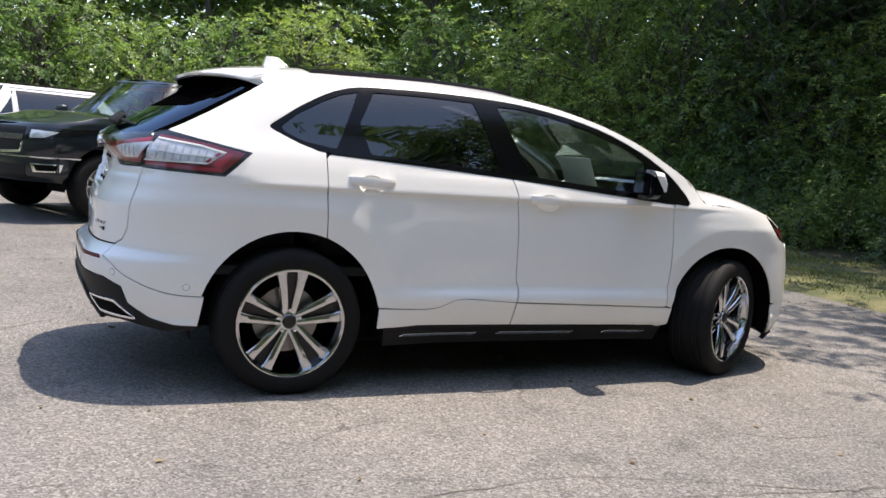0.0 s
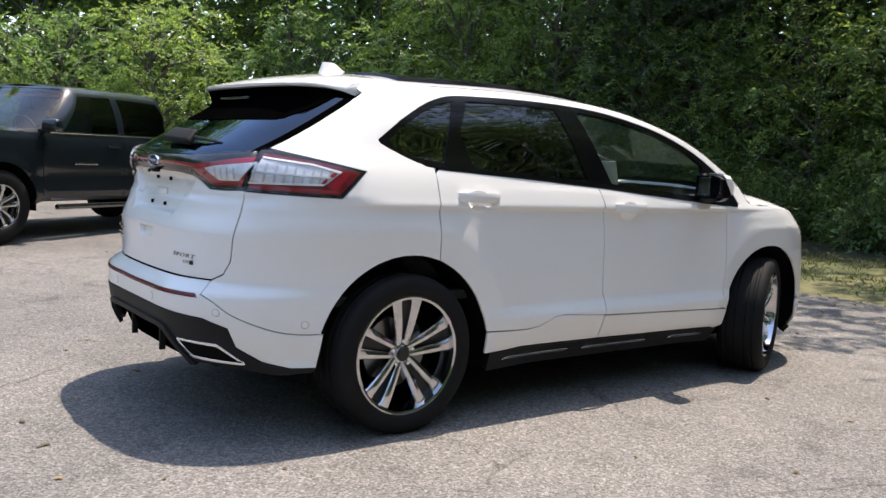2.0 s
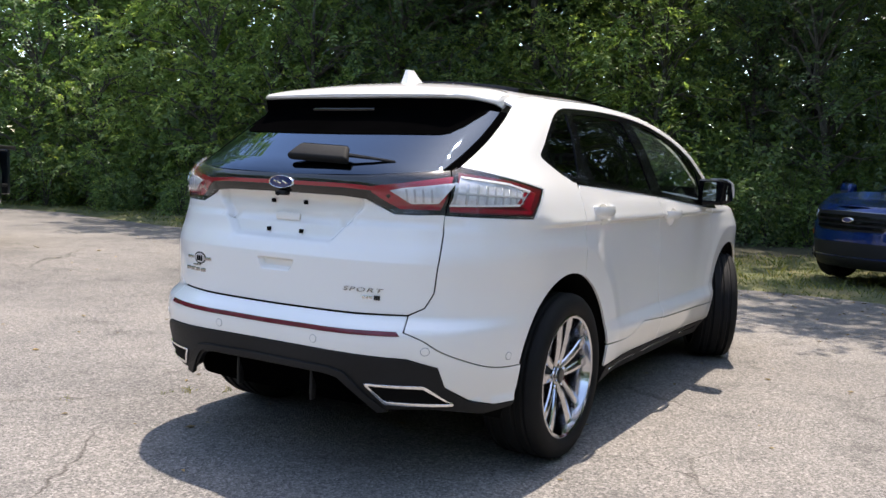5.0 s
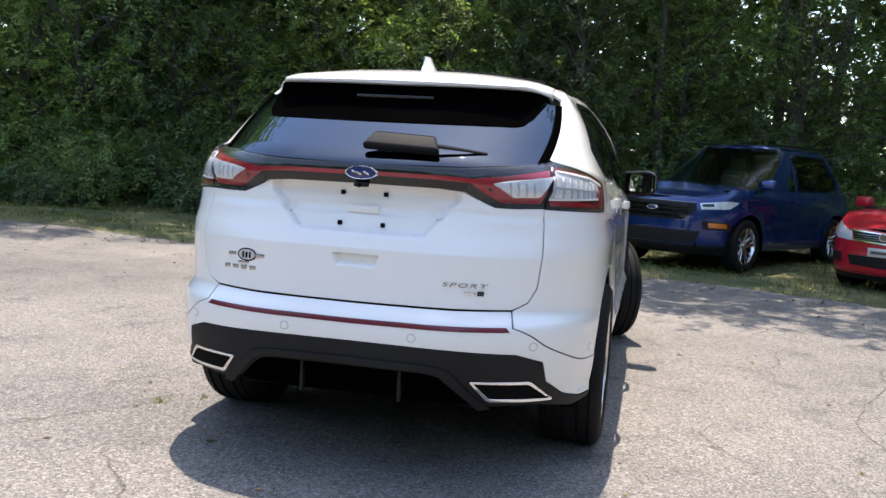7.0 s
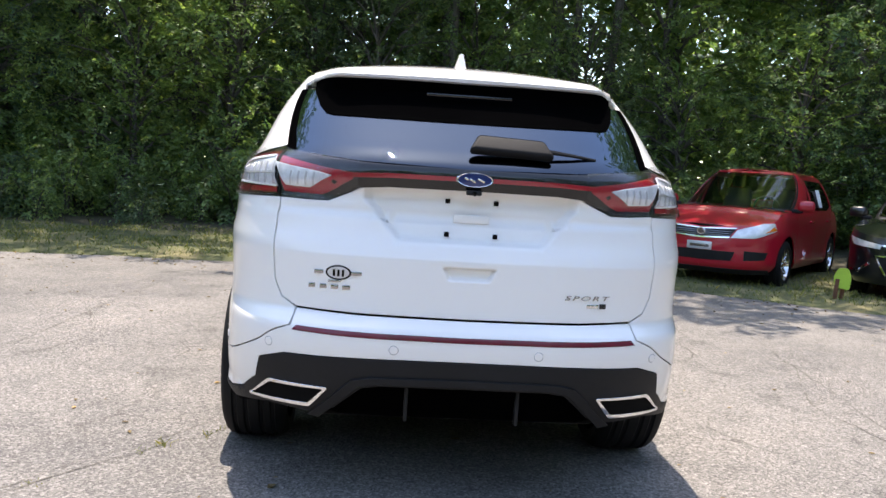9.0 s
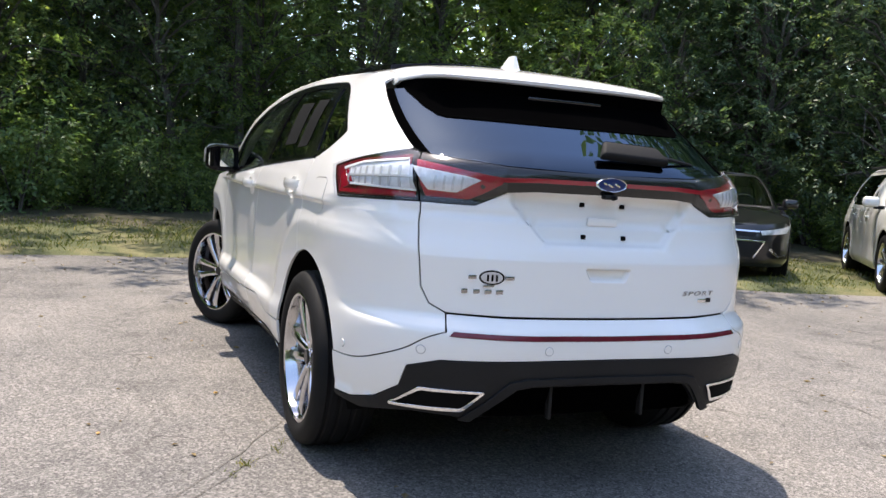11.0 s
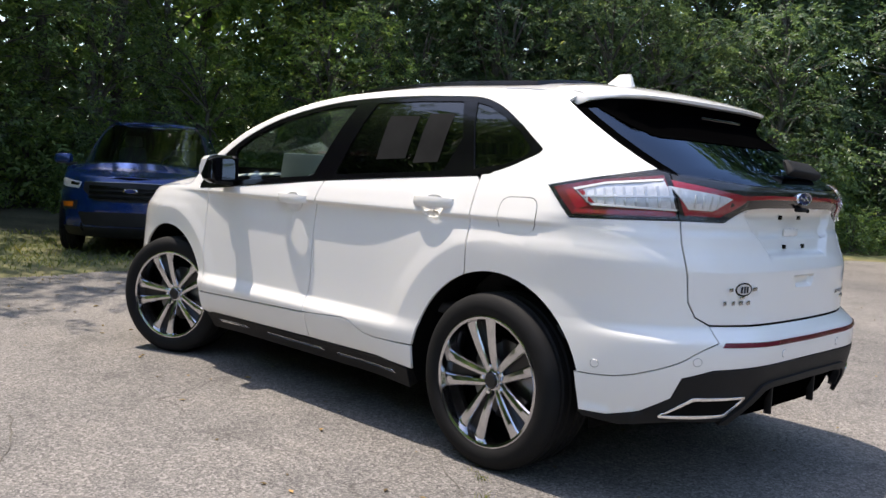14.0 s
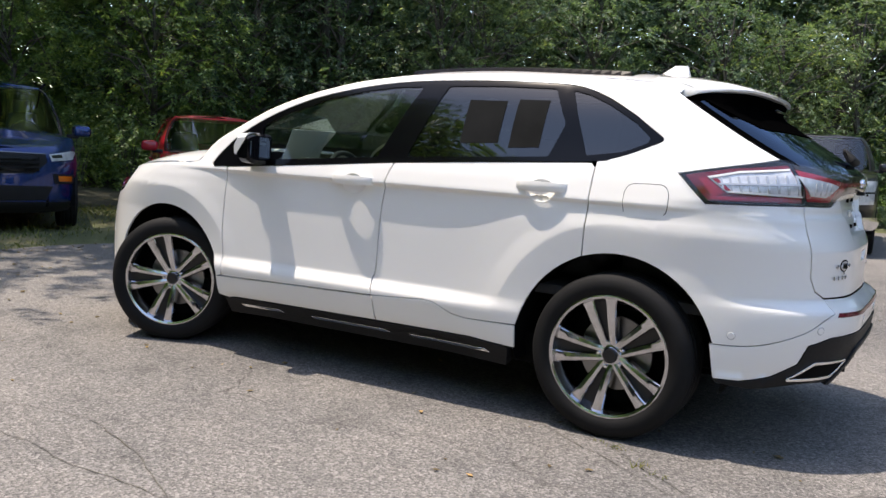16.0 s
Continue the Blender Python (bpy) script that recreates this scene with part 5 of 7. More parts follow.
    suv.panel("emblem_field", oval_at(0.462, 0.847, 0.072, 0.041), HEADGREY, emblem, 1, off=0.0028, h=0.02, rim=0.001)
    for i in range(3):
        y = 0.478 - 0.016 * i
        bm = bmesh.new()
        bm_box(bm, (0.003, 0.008, 0.024), Matrix.Translation((suv.at(suv.s_y(y, 0.847), 0.847).x - 0.005, y, 0.846)) @ pose(0, 0, 0, 0, 0, 7), 0.001)
        part("emblem_mark", bm, DARK, car)
    for y in (0.525, 0.395):
        bm = bmesh.new()
        bm_box(bm, (0.004, 0.045, 0.014), Matrix.Translation((suv.at(suv.s_y(y, 0.845), 0.845).x - 0.002, y, 0.847)) @ pose(0, 0, 0, 0, 0, 7), 0.001)
        part("emblem_wing", bm, BADGE_CHROME, car)
    bm = bmesh.new()
    bm_box(bm, (0.003, 0.07, 0.008), Matrix.Translation((suv.at(suv.s_y(0.462, 0.815), 0.815).x - 0.002, 0.462, 0.817)) @ pose(0, 0, 0, 0, 0, 7), 0.001)
    part("emblem_bar", bm, BADGE_CHROME, car)
    # rear wiper
    bm = bmesh.new()
    bm_box(bm, (0.045, 0.315, 0.082), Matrix.Translation((-0.790, -0.135, 1.325)) @ pose(0, 0, 0, 3, 40, 3), 0.016, 3, (0.5, 0.78))
    wiper = part("rear_wiper", bm, RUBBER, car, "black rear wiper resting across the window")
    bm = bmesh.new()
    bm_tube(bm, [(-0.785, -0.26, 1.318), (-0.758, -0.37, 1.308), (-0.728, -0.460, 1.298)], [0.010, 0.007, 0.005], 6)
    part("wiper_blade", bm, BLACK_PL, wiper)
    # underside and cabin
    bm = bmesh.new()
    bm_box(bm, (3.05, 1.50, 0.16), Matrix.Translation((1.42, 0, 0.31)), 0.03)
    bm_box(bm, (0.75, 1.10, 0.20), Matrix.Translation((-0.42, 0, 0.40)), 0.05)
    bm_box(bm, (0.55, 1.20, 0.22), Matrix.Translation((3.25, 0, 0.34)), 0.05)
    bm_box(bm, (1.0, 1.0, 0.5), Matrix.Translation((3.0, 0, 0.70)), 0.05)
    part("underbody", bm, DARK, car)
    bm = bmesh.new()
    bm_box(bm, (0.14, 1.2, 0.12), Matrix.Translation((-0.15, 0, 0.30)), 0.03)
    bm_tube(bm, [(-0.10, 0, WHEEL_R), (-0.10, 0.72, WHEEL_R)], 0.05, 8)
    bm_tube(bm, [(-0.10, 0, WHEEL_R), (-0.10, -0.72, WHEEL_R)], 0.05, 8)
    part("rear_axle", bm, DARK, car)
    bm = bmesh.new()
    bm_box(bm, (2.9, 1.62, 0.05), Matrix.Translation((0.95, 0, 0.62)), 0.01)
    bm_box(bm, (0.85, 1.30, 0.45), Matrix.Translation((-0.35, 0, 0.86)), 0.05)
    part("cabin_floor", bm, SEATCOL, car)
    top_sheet("headliner", -0.35, 1.40, lambda x: (suv_edge(x)[0] - 0.03, suv_edge(x)[1] - 0.02), lambda x: ZC(x) - 0.05, BEIGE, car, nx=16, ny=10)
    bm = bmesh.new()
    bm_box(bm, (0.50, 1.55, 0.30), Matrix.Translation((2.17, 0, 0.93)), 0.08, 3)
    bm_box(bm, (0.50, 1.50, 0.03), Matrix.Translation((2.36, 0, 1.075)), 0.012)
    dash = part("dashboard", bm, BEIGE, car, "grey-beige dashboard")
    bm = bmesh.new()
    bm_box(bm, (0.20, 0.40, 0.10), Matrix.Translation((2.03, 0.40, 1.10)), 0.04, 3)
    part("instrument_hood", bm, SEATCOL, dash)
    bm = bmesh.new()
    bm_lathe(bm, [(0.185 + 0.016 * math.cos(a), 0.016 * math.sin(a)) for a in np.linspace(0, 2 * math.pi, 9)[:-1]], 32, Matrix.Translation((1.84, 0.40, 1.02)) @ pose(0, 0, 0, 0, 24, 0) @ pose(0, 0, 0, 0, 0, 90), True)
    wheel = part("steering_wheel", bm, SEATCOL, car, "dark steering wheel")
    bm = bmesh.new()
    bm_box(bm, (0.03, 0.34, 0.04), Matrix.Translation((1.845, 0.40, 1.015)) @ pose(0, 0, 0, 0, 24, 0), 0.01)
    bm_box(bm, (0.05, 0.13, 0.12), Matrix.Translation((1.85, 0.40, 1.015)) @ pose(0, 0, 0, 0, 24, 0), 0.02)
    part("wheel_boss", bm, SEATCOL, wheel)
    for x, y, w in ((1.35, 0.40, 0.50), (1.35, -0.40, 0.50), (0.45, 0.0, 1.30)):
        bm = bmesh.new()
        bm_box(bm, (0.52, w, 0.18), Matrix.Translation((x, y, 0.76)), 0.06, 3)
        seat = part("seat", bm, SEATCOL, car, "charcoal cloth seat")
        bm = bmesh.new()
        bm_box(bm, (0.16, w, 0.62), Matrix.Translation((x - 0.30, y, 1.04)) @ pose(0, 0, 0, 0, -14, 0), 0.06, 3, (0.8, 0.82))
        part("seat_back", bm, SEATCOL, seat)
        for hy in ((0,) if w < 1 else (-0.38, 0.38)):
            bm = bmesh.new()
            bm_box(bm, (0.09, 0.26, 0.17), Matrix.Translation((x - 0.40, y + hy, 1.43)) @ pose(0, 0, 0, 0, -10, 0), 0.04, 3)
            part("headrest", bm, SEATCOL, seat)
    for side in (1, -1):
        suv.panel("door_trim", [(2.30, 1.085), (1.2, 1.165), (0.15, 1.225), (0.15, 0.90), (0.52, 0.86), (0.62, 0.62), (2.26, 0.62)], BEIGE, car, side, off=-0.055, h=0.15, rim=0)
    bm = bmesh.new()
    bm_box(bm, (0.02, 0.22, 0.06), Matrix.Translation((1.62, 0, 1.49)) @ pose(0, 0, 0, 0, -20, 0), 0.012)
    part("interior_mirror", bm, SEATCOL, car)
    for yaw, dy in ((48, -0.075), (-42, 0.075)):
        bm = bmesh.new()
        bm_box(bm, (0.003, 0.25, 0.25), Matrix.Translation((2.30, 0.20 + dy, 1.215)) @ pose(0, 0, 0, 0, -38, yaw * 0.6), 0.001)
        part("paper_sheet", bm, PAPER, car, "folded white paper sheet standing on the dashboard")
    for x0, x1, z0, z1 in ((0.86, 0.66, 1.285, 1.50), (0.60, 0.445, 1.275, 1.51)):
        suv.panel("window_sticker", [(x0, z0), (x1, z0 + 0.01), (x1, z1), (x0, z1)], STICKER, car, 1, off=-0.0045, h=0.05, rim=0.001, label="paper sheet on the rear side glass, coloured dark as if behind the tint")


build_suv()

# ---- woods ----
rng = np.random.default_rng(11)


def leaf_mesh(name, sprays, mat, size=0.14, leaflets=9, seed=1):
    """Compound leaves: each spray is a drooping stalk with paired leaflets, folded on the midrib."""
    r = np.random.default_rng(seed)
    n = len(sprays)
    pos, out = np.array([s[0] for s in sprays]), np.array([s[1] for s in sprays])
    k = leaflets
    d = out + r.normal(0, 0.40, (n, 3)) + np.array([0, 0, -0.30])
    d /= np.linalg.norm(d, axis=1)[:, None]
    up = np.array([0, 0, 1.0]) + r.normal(0, 0.35, (n, 3))
    side = np.cross(d, up)
    side /= np.linalg.norm(side, axis=1)[:, None] + 1e-6
    nor = np.cross(side, d)
    L = size * r.uniform(2.2, 3.4, n)
    verts = np.zeros((n, k, 4, 3))
    for i in range(k):
        t = (i // 2 + 0.6) / (k / 2)
        sg = 1 if i % 2 else -1
        c = pos + d * (L * t)[:, None] - np.array([0, 0, 1.0]) * (L * 0.28 * t * t)[:, None]
        ax = d * 0.55 + side * sg * 0.9 + r.normal(0, 0.22, (n, 3)) - np.array([0, 0, 0.25])
        if i == k - 1:
            ax = d + r.normal(0, 0.2, (n, 3)) - np.array([0, 0, 0.3])
        ax /= np.linalg.norm(ax, axis=1)[:, None]
        wd = np.cross(ax, nor + r.normal(0, 0.35, (n, 3)))
        wd /= np.linalg.norm(wd, axis=1)[:, None] + 1e-6
        s = (size * r.uniform(0.7, 1.25, n))[:, None]
        fold = nor * s * 0.07
        verts[:, i, 0] = c
        verts[:, i, 1] = c + ax * s * 0.45 + wd * s * 0.23 + fold
        verts[:, i, 2] = c + ax * s
        verts[:, i, 3] = c + ax * s * 0.45 - wd * s * 0.23 + fold
    v = verts.reshape(-1, 3)
    m = n * k
    me = bpy.data.meshes.new(name)
    base = np.arange(m)[:, None] * 4
    tri = np.concatenate([base + np.array([0, 1, 2]), base + np.array([0, 2, 3])], 1).reshape(-1, 3)
    me.vertices.add(len(v))
    me.vertices.foreach_set("co", v.ravel())
    me.loops.add(tri.size)
    me.loops.foreach_set("vertex_index", tri.ravel().astype(np.int32))
    me.polygons.add(len(tri))
    me.polygons.foreach_set("loop_start", np.arange(len(tri), dtype=np.int32) * 3)
    me.update(calc_edges=True)
    me.validate()
    me.materials.append(mat)
    return me


def make_tree(seed, height, spread, low, mat, n_sprays, size, label, slim=False, over=(0, 0)):
    r = np.random.default_rng(seed)
    tree = thing("tree", label, "tree")
    bm = bmesh.new()
    pts = [(0, 0, -0.3)]
    x = y = 0.0
    seg = 8
    for i in range(1, seg + 1):
        x += r.normal(0, 0.10)
        y += r.normal(0, 0.10)
        pts.append((x, y, height * 0.92 * i / seg))
    r0 = 0.115 if slim else 0.07 + height * 0.007
    bm_tube(bm, pts, [r0 * (1.25 if i == 0 else 1) * (1 - 0.9 * i / seg) + 0.012 for i in range(seg + 1)], 9)
    lobes = []
    nl = int(r.integers(13, 18)) if slim else int(r.integers(26, 32))
    for i in range(nl):
        f = (i + r.uniform(0.1, 0.9)) / nl
        h = lerp(low, height * 0.97, f)
        a = i * 2.4 + r.normal(0, 0.4)
        reach = spread * (0.45 + 0.55 * math.sin(math.pi * min(0.96, 0.22 + 0.72 * f))) * r.uniform(0.65, 1.05)
        c = np.array([math.cos(a) * reach * 0.72 + over[0], math.sin(a) * reach * 0.72 + over[1], h])
        lobes.append((c, spread * (r.uniform(0.30, 0.46) if slim else r.uniform(0.20, 0.36))))
        j = min(seg, max(1, int(f * seg * 0.75) + 1))
        if slim:
            j = min(seg, max(1, int((h - 0.9) / (height * 0.92) * seg)))
        b = Vector(pts[j])
        mid = b.lerp(Vector(c), 0.5) + Vector((0, 0, 0.25))
        bm_tube(bm, [b, mid, Vector(c)], [r0 * 0.34 * (1 - 0.6 * f) + 0.012, r0 * 0.2 + 0.006, 0.008], 5)
        for q in range(3):
            e = c + r.normal(0, 1, 3) * lobes[-1][1] * 0.6
            bm_tube(bm, [mid.lerp(Vector(c), 0.6), Vector(e)], [0.014, 0.004], 4)
    part("trunk", bm, BARK, tree)
    sprays = []
    w = np.array([l[1] ** 2 for l in lobes])
    w = w / w.sum()
    for i in r.choice(len(lobes), n_sprays, p=w):
        c, rad = lobes[i]
        v = r.normal(0, 1, 3)
        v /= np.linalg.norm(v)
        if v[2] < -0.25 and r.uniform() < 0.75:
            v[2] = -v[2]
        rr = rad * r.uniform(0.55, 1.12)
        p = c + v * rr * np.array([1.25, 1.25, 0.70])
        o = v.copy()
        o[2] *= 0.4
        sprays.append((p, o))
    me = leaf_mesh("crown", sprays, mat, size, 9, seed + 5)
    cr_ob = new("crown", me)
    cr_ob.parent = tree
    return tree


def make_shrub(seed, height, width, mat, n, size, label):
    r = np.random.default_rng(seed)
    sh = thing("shrub", label, "shrub")
    bm = bmesh.new()
    sprays = []
    for i in range(7):
        a, rr = r.uniform(0, 6.28), width * 0.5 * r.uniform(0.1, 0.9)
        h = height * r.uniform(0.55, 1.0)
        tip = Vector((math.cos(a) * rr, math.sin(a) * rr, h))
        bm_tube(bm, [(0, 0, -0.1), (tip.x * 0.4, tip.y * 0.4, h * 0.5), tip], [0.022, 0.014, 0.004], 5)
        for j in range(n // 7):
            t = r.uniform(0.15, 1.05)
            v = r.normal(0, 1, 3)
            v /= np.linalg.norm(v)
            sprays.append((np.array([tip.x * t, tip.y * t, h * t]) + v * width * 0.28 * np.array([1, 1, 0.7]), v * np.array([1, 1, 0.5])))
    part("stem", bm, BARK, sh)
    me = leaf_mesh("foliage", sprays, mat, size, 7, seed + 3)
    ob = new("foliage", me)
    ob.parent = sh
    return sh


WOODS = [(-24, 17.5), (-14, 19.5), (-6, 19.8), (0, 19.2), (4.5, 17.4), (8.2, 14.2), (10.2, 11.0), (11.6, 7.6), (13.4, 4.2), (14.6, 0.6), (14.6, -3.4), (13.0, -7.2), (10.6, -10.4), (8.0, -13.6), (4.2, -16.8), (-1, -19.2), (-9, -20.2), (-20, -19.5), (-28, -10), (-29, 4)]
WOODS_LINE = cr(WOODS, 12, True)


def clear_of_cars(x, y):
    """Whether a plant may stand here: off the asphalt and off the parked cars."""
    if lot_dist(x, y) < 0.9:
        return False
    for cx, cy, h, w in ((7.72, -1.10, 147, 4.7), (6.72, -3.66, 141, 4.5), (5.53, -5.85, 143, 5.1), (3.30, -7.85, 142, 5.1), (0.75, -9.6, 95, 5.9)):
        a = radians(h)
        u, v = -((x - cx) * math.cos(a) + (y - cy) * math.sin(a)), -(x - cx) * math.sin(a) + (y - cy) * math.cos(a)
        if -0.8 < u < w + 0.8 and abs(v) < 1.75:
            return False
    return True


def build_woods():
    bright = "leafy broadleaf tree with crown coloured as sunlit at the wood's edge"
    deep = "broadleaf tree with crown coloured as shaded at the wood's edge"
    kinds = [make_tree(21, 5.2, 2.4, 0.5, LEAF_LIT, 1150, 0.112, bright), make_tree(22, 4.2, 2.2, 0.3, LEAF_LIT, 1050, 0.108, bright),
             make_tree(23, 8.5, 2.3, 0.6, LEAF_SHADED, 1250, 0.125, deep), make_tree(24, 6.0, 2.5, 0.5, LEAF_SHADED, 1150, 0.112, deep), make_tree(29, 8.0, 2.3, 0.5, LEAF_LIT, 1250, 0.122, bright)]
    tall = [make_tree(25, 14.5, 4.2, 6.5, LEAF_SHADED, 760, 0.19, "tall tree with bare lower trunk and spreading crown", True)]
    far_kinds = [make_tree(27, 13.5, 2.7, 0.6, LEAF_SHADED, 600, 0.30, "tall leafy tree deep in the woods"), make_tree(28, 12.0, 2.6, 0.5, LEAF_LIT, 600, 0.30, "tall leafy tree deep in the woods")]
    shrubs = [make_shrub(31, 1.3, 1.5, LEAF_C, 240, 0.100, "low leafy green shrub"), make_shrub(32, 1.8, 1.9, LEAF_C, 300, 0.110, "tall leafy green shrub"), make_shrub(33, 1.0, 1.3, LEAF_SHADED, 190, 0.11, "low dark leafy shrub")]
    r = np.random.default_rng(5)
    L = resample(WOODS_LINE, 0.25)
    used = set()

    def put(src, x, y, sc, grp, turn=True):
        m = Matrix.Translation((x, y, ground_z(x, y) - 0.05)) @ (pose(0, 0, 0, r.normal(0, 2), r.normal(0, 2), r.uniform(0, 360)) if turn else Matrix()) @ Matrix.Scale(sc, 4)
        if id(src) not in used:
            used.add(id(src))
            src.matrix_basis = m
            tagged(src, group=grp)
            return
        copy_thing(src, Matrix()).matrix_basis = m
    n = len(L)

    def along(step, skip_far, make):
        i = 0.0
        while i < n:
            p, q = Vector(L[int(i)]), Vector(L[(int(i) + 3) % n])
            t = (q - p).normalized()
            out = Vector((-t.y, t.x))
            if not (skip_far and p.x < -3.5):
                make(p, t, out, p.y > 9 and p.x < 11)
            i += step * r.uniform(0.8, 1.2) / 0.25

    def sky_gap(p):
        """The opening in the canopy, seen past the end of the lot."""
        return abs(math.degrees(math.atan2(p.y + 0.4, p.x + 4.0)) + 11.2) < 1.7

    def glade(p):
        """The stretch of the wood behind the red car, open to the sky; its leaves are coloured as sunlit."""
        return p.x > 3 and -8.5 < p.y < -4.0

    # Each stretch's sun or shade is coloured in by the kind of tree picked
    def row0(p, t, out, sunny):
        pos = p + out * (0.7 + r.normal(0, 0.4)) + t * r.normal(0, 0.4)
        if clear_of_cars(pos.x, pos.y):
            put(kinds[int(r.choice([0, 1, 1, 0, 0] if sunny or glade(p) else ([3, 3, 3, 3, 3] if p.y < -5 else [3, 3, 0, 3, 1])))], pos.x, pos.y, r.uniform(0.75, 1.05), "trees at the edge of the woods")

    def row1(p, t, out, sunny):
        pos = p + out * (3.7 + r.normal(0, 0.6)) + t * r.normal(0, 0.5)
        if sky_gap(pos):
            return
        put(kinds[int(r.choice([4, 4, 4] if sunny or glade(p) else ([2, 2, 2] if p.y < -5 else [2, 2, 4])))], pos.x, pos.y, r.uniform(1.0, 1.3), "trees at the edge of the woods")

    def row2(p, t, out, sunny):
        pos = p + out * (7.4 + r.normal(0, 0.8)) + t * r.normal(0, 0.6)
        if sky_gap(pos):
            return
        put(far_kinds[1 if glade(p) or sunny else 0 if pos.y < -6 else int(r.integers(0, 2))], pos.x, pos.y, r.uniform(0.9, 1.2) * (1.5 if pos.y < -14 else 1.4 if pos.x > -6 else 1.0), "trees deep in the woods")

    def row3(p, t, out, sunny):
        pos = p + out * (11.5 + r.normal(0, 1.0)) + t * r.normal(0, 0.8)
        if sky_gap(pos):
            return
        put(far_kinds[1 if glade(p) or sunny else 0 if pos.y < -6 else int(r.integers(0, 2))], pos.x, pos.y, r.uniform(1.0, 1.35) * (1.5 if pos.y < -14 else 1.3), "trees deep in the woods")

    def shrub_row(p, t, out, sunny):
        for off in ((-1.9, -0.9, 0.3, 1.7) if p.x > 5 and p.y > 0 else (-0.75, 0.4, 1.7)):
            pos = p + out * (off + r.normal(0, 0.3)) + t * r.normal(0, 0.4)
            if clear_of_cars(pos.x, pos.y):
                put(shrubs[int(r.choice([0, 2, 1] if off < 0 else [0, 1, 1]))], pos.x, pos.y, r.uniform(0.7, 1.15) * (0.8 if off < 0 else 1.15), "shrubs along the woods")
    along(2.8, True, row0)
    along(3.1, True, row1)
    along(3.6, False, row2)
    along(4.2, True, row3)
    along(1.5, True, shrub_row)
    shade = make_tree(35, 12.5, 3.6, 6.6, LEAF_SHADED, 700, 0.20, "tall tree leaning out over the parked cars", True, (-5.6, 0.2))
    for x, y, sc in ((15.0, -1.2, 0.9), (15.3, -3.9, 0.95), (16.2, 4.4, 0.8), (15.4, 8.4, 0.85)):
        put(shade, x, y, sc, "tall trees over the cars", False)
    for x, y, k, sc in ((16.6, -0.95, 0, 1.05), (18.4, -0.75, 0, 1.05), (17.6, -3.9, 0, 1.1), (16.2, -4.6, 0, 1.1), (13.4, 8.6, 0, 0.9), (12.2, 10.6, 0, 0.95), (15.0, 6.6, 0, 1.0), (11.2, -11.6, 0, 1.0)):
        put(tall[k], x, y, sc, "tall trees over the cars")


build_woods()


def build_backdrop():
    """Far woods: an uneven dark green wall of foliage all round, well behind the trees."""
    r = np.random.default_rng(77)
    sprays = []
    for i in range(9500):
        a = r.uniform(0, 2 * math.pi)
        rad = r.uniform(34, 39)
        top = 11.5 + 1.6 * math.sin(a * 5.3) + 1.5 * math.sin(a * 13.1 + 1) - 9.5 * math.exp(-((math.degrees(math.atan2(math.sin(a), math.cos(a))) + 10.8) / 2.0) ** 2)
        z = top * r.uniform(0, 1) ** 0.9
        sprays.append((np.array([math.cos(a) * rad - 2, math.sin(a) * rad - 1, z]), np.array([-math.cos(a), -math.sin(a), -0.2])))
    me = leaf_mesh("far_woods", sprays, LEAF_SHADED, 0.85, 7, 78)
    tagged(new("far_woods", me), "dense dark green far woods", "woods", kind="stuff")


build_backdrop()


def build_grass():
    """Short dry grass and weeds on the verge, denser in tufts, thin along the asphalt."""
    r = np.random.default_rng(41)
    n = 0
    pts = []
    while n < 26000:
        x, y = r.uniform(4.0, 13.5), r.uniform(-9.5, 15.5)
        d = lot_dist(x, y)
        if d < -0.10 or d > 4.2:
            continue
        dens = 0.5 + 0.9 * noise.noise((x * 0.9, y * 0.9, 3)) - (0.25 if d < 0.25 else 0)
        if r.uniform() > dens:
            continue
        pts.append((x, y, max(0.0 if d < 0 else -0.02, ground_z(x, y)), r.uniform(0.02, 0.06) * (2.0 if r.uniform() < 0.06 else 1) * (0.6 if d < 0.3 else 1)))
        n += 1
    P = np.array(pts)
    m = len(P)
    a = r.uniform(0, 2 * math.pi, m)
    lean = r.normal(0, 0.5, (m, 2))
    w = r.uniform(0.003, 0.007, m)
    v = np.zeros((m, 4, 3))
    base = P[:, :3]
    dx = np.stack([np.cos(a), np.sin(a), np.zeros(m)], 1) * w[:, None]
    tipv = base + np.stack([lean[:, 0] * P[:, 3], lean[:, 1] * P[:, 3], P[:, 3]], 1)
    midv = base + np.stack([lean[:, 0] * P[:, 3] * 0.3, lean[:, 1] * P[:, 3] * 0.3, P[:, 3] * 0.55], 1)
    v[:, 0], v[:, 1], v[:, 2], v[:, 3] = base - dx, base + dx, midv + dx * 0.8, tipv
    me = bpy.data.meshes.new("grass")
    b = np.arange(m)[:, None] * 4
    tri = np.concatenate([b + np.array([0, 1, 2]), b + np.array([0, 2, 3])], 1).reshape(-1, 3)
    me.from_pydata(v.reshape(-1, 3).tolist(), [], tri.tolist())
    me.materials.append(GRASSM)
    tagged(new("grass", me), "short dry yellow-green grass and weeds on the verge", "grass", kind="stuff")


build_grass()

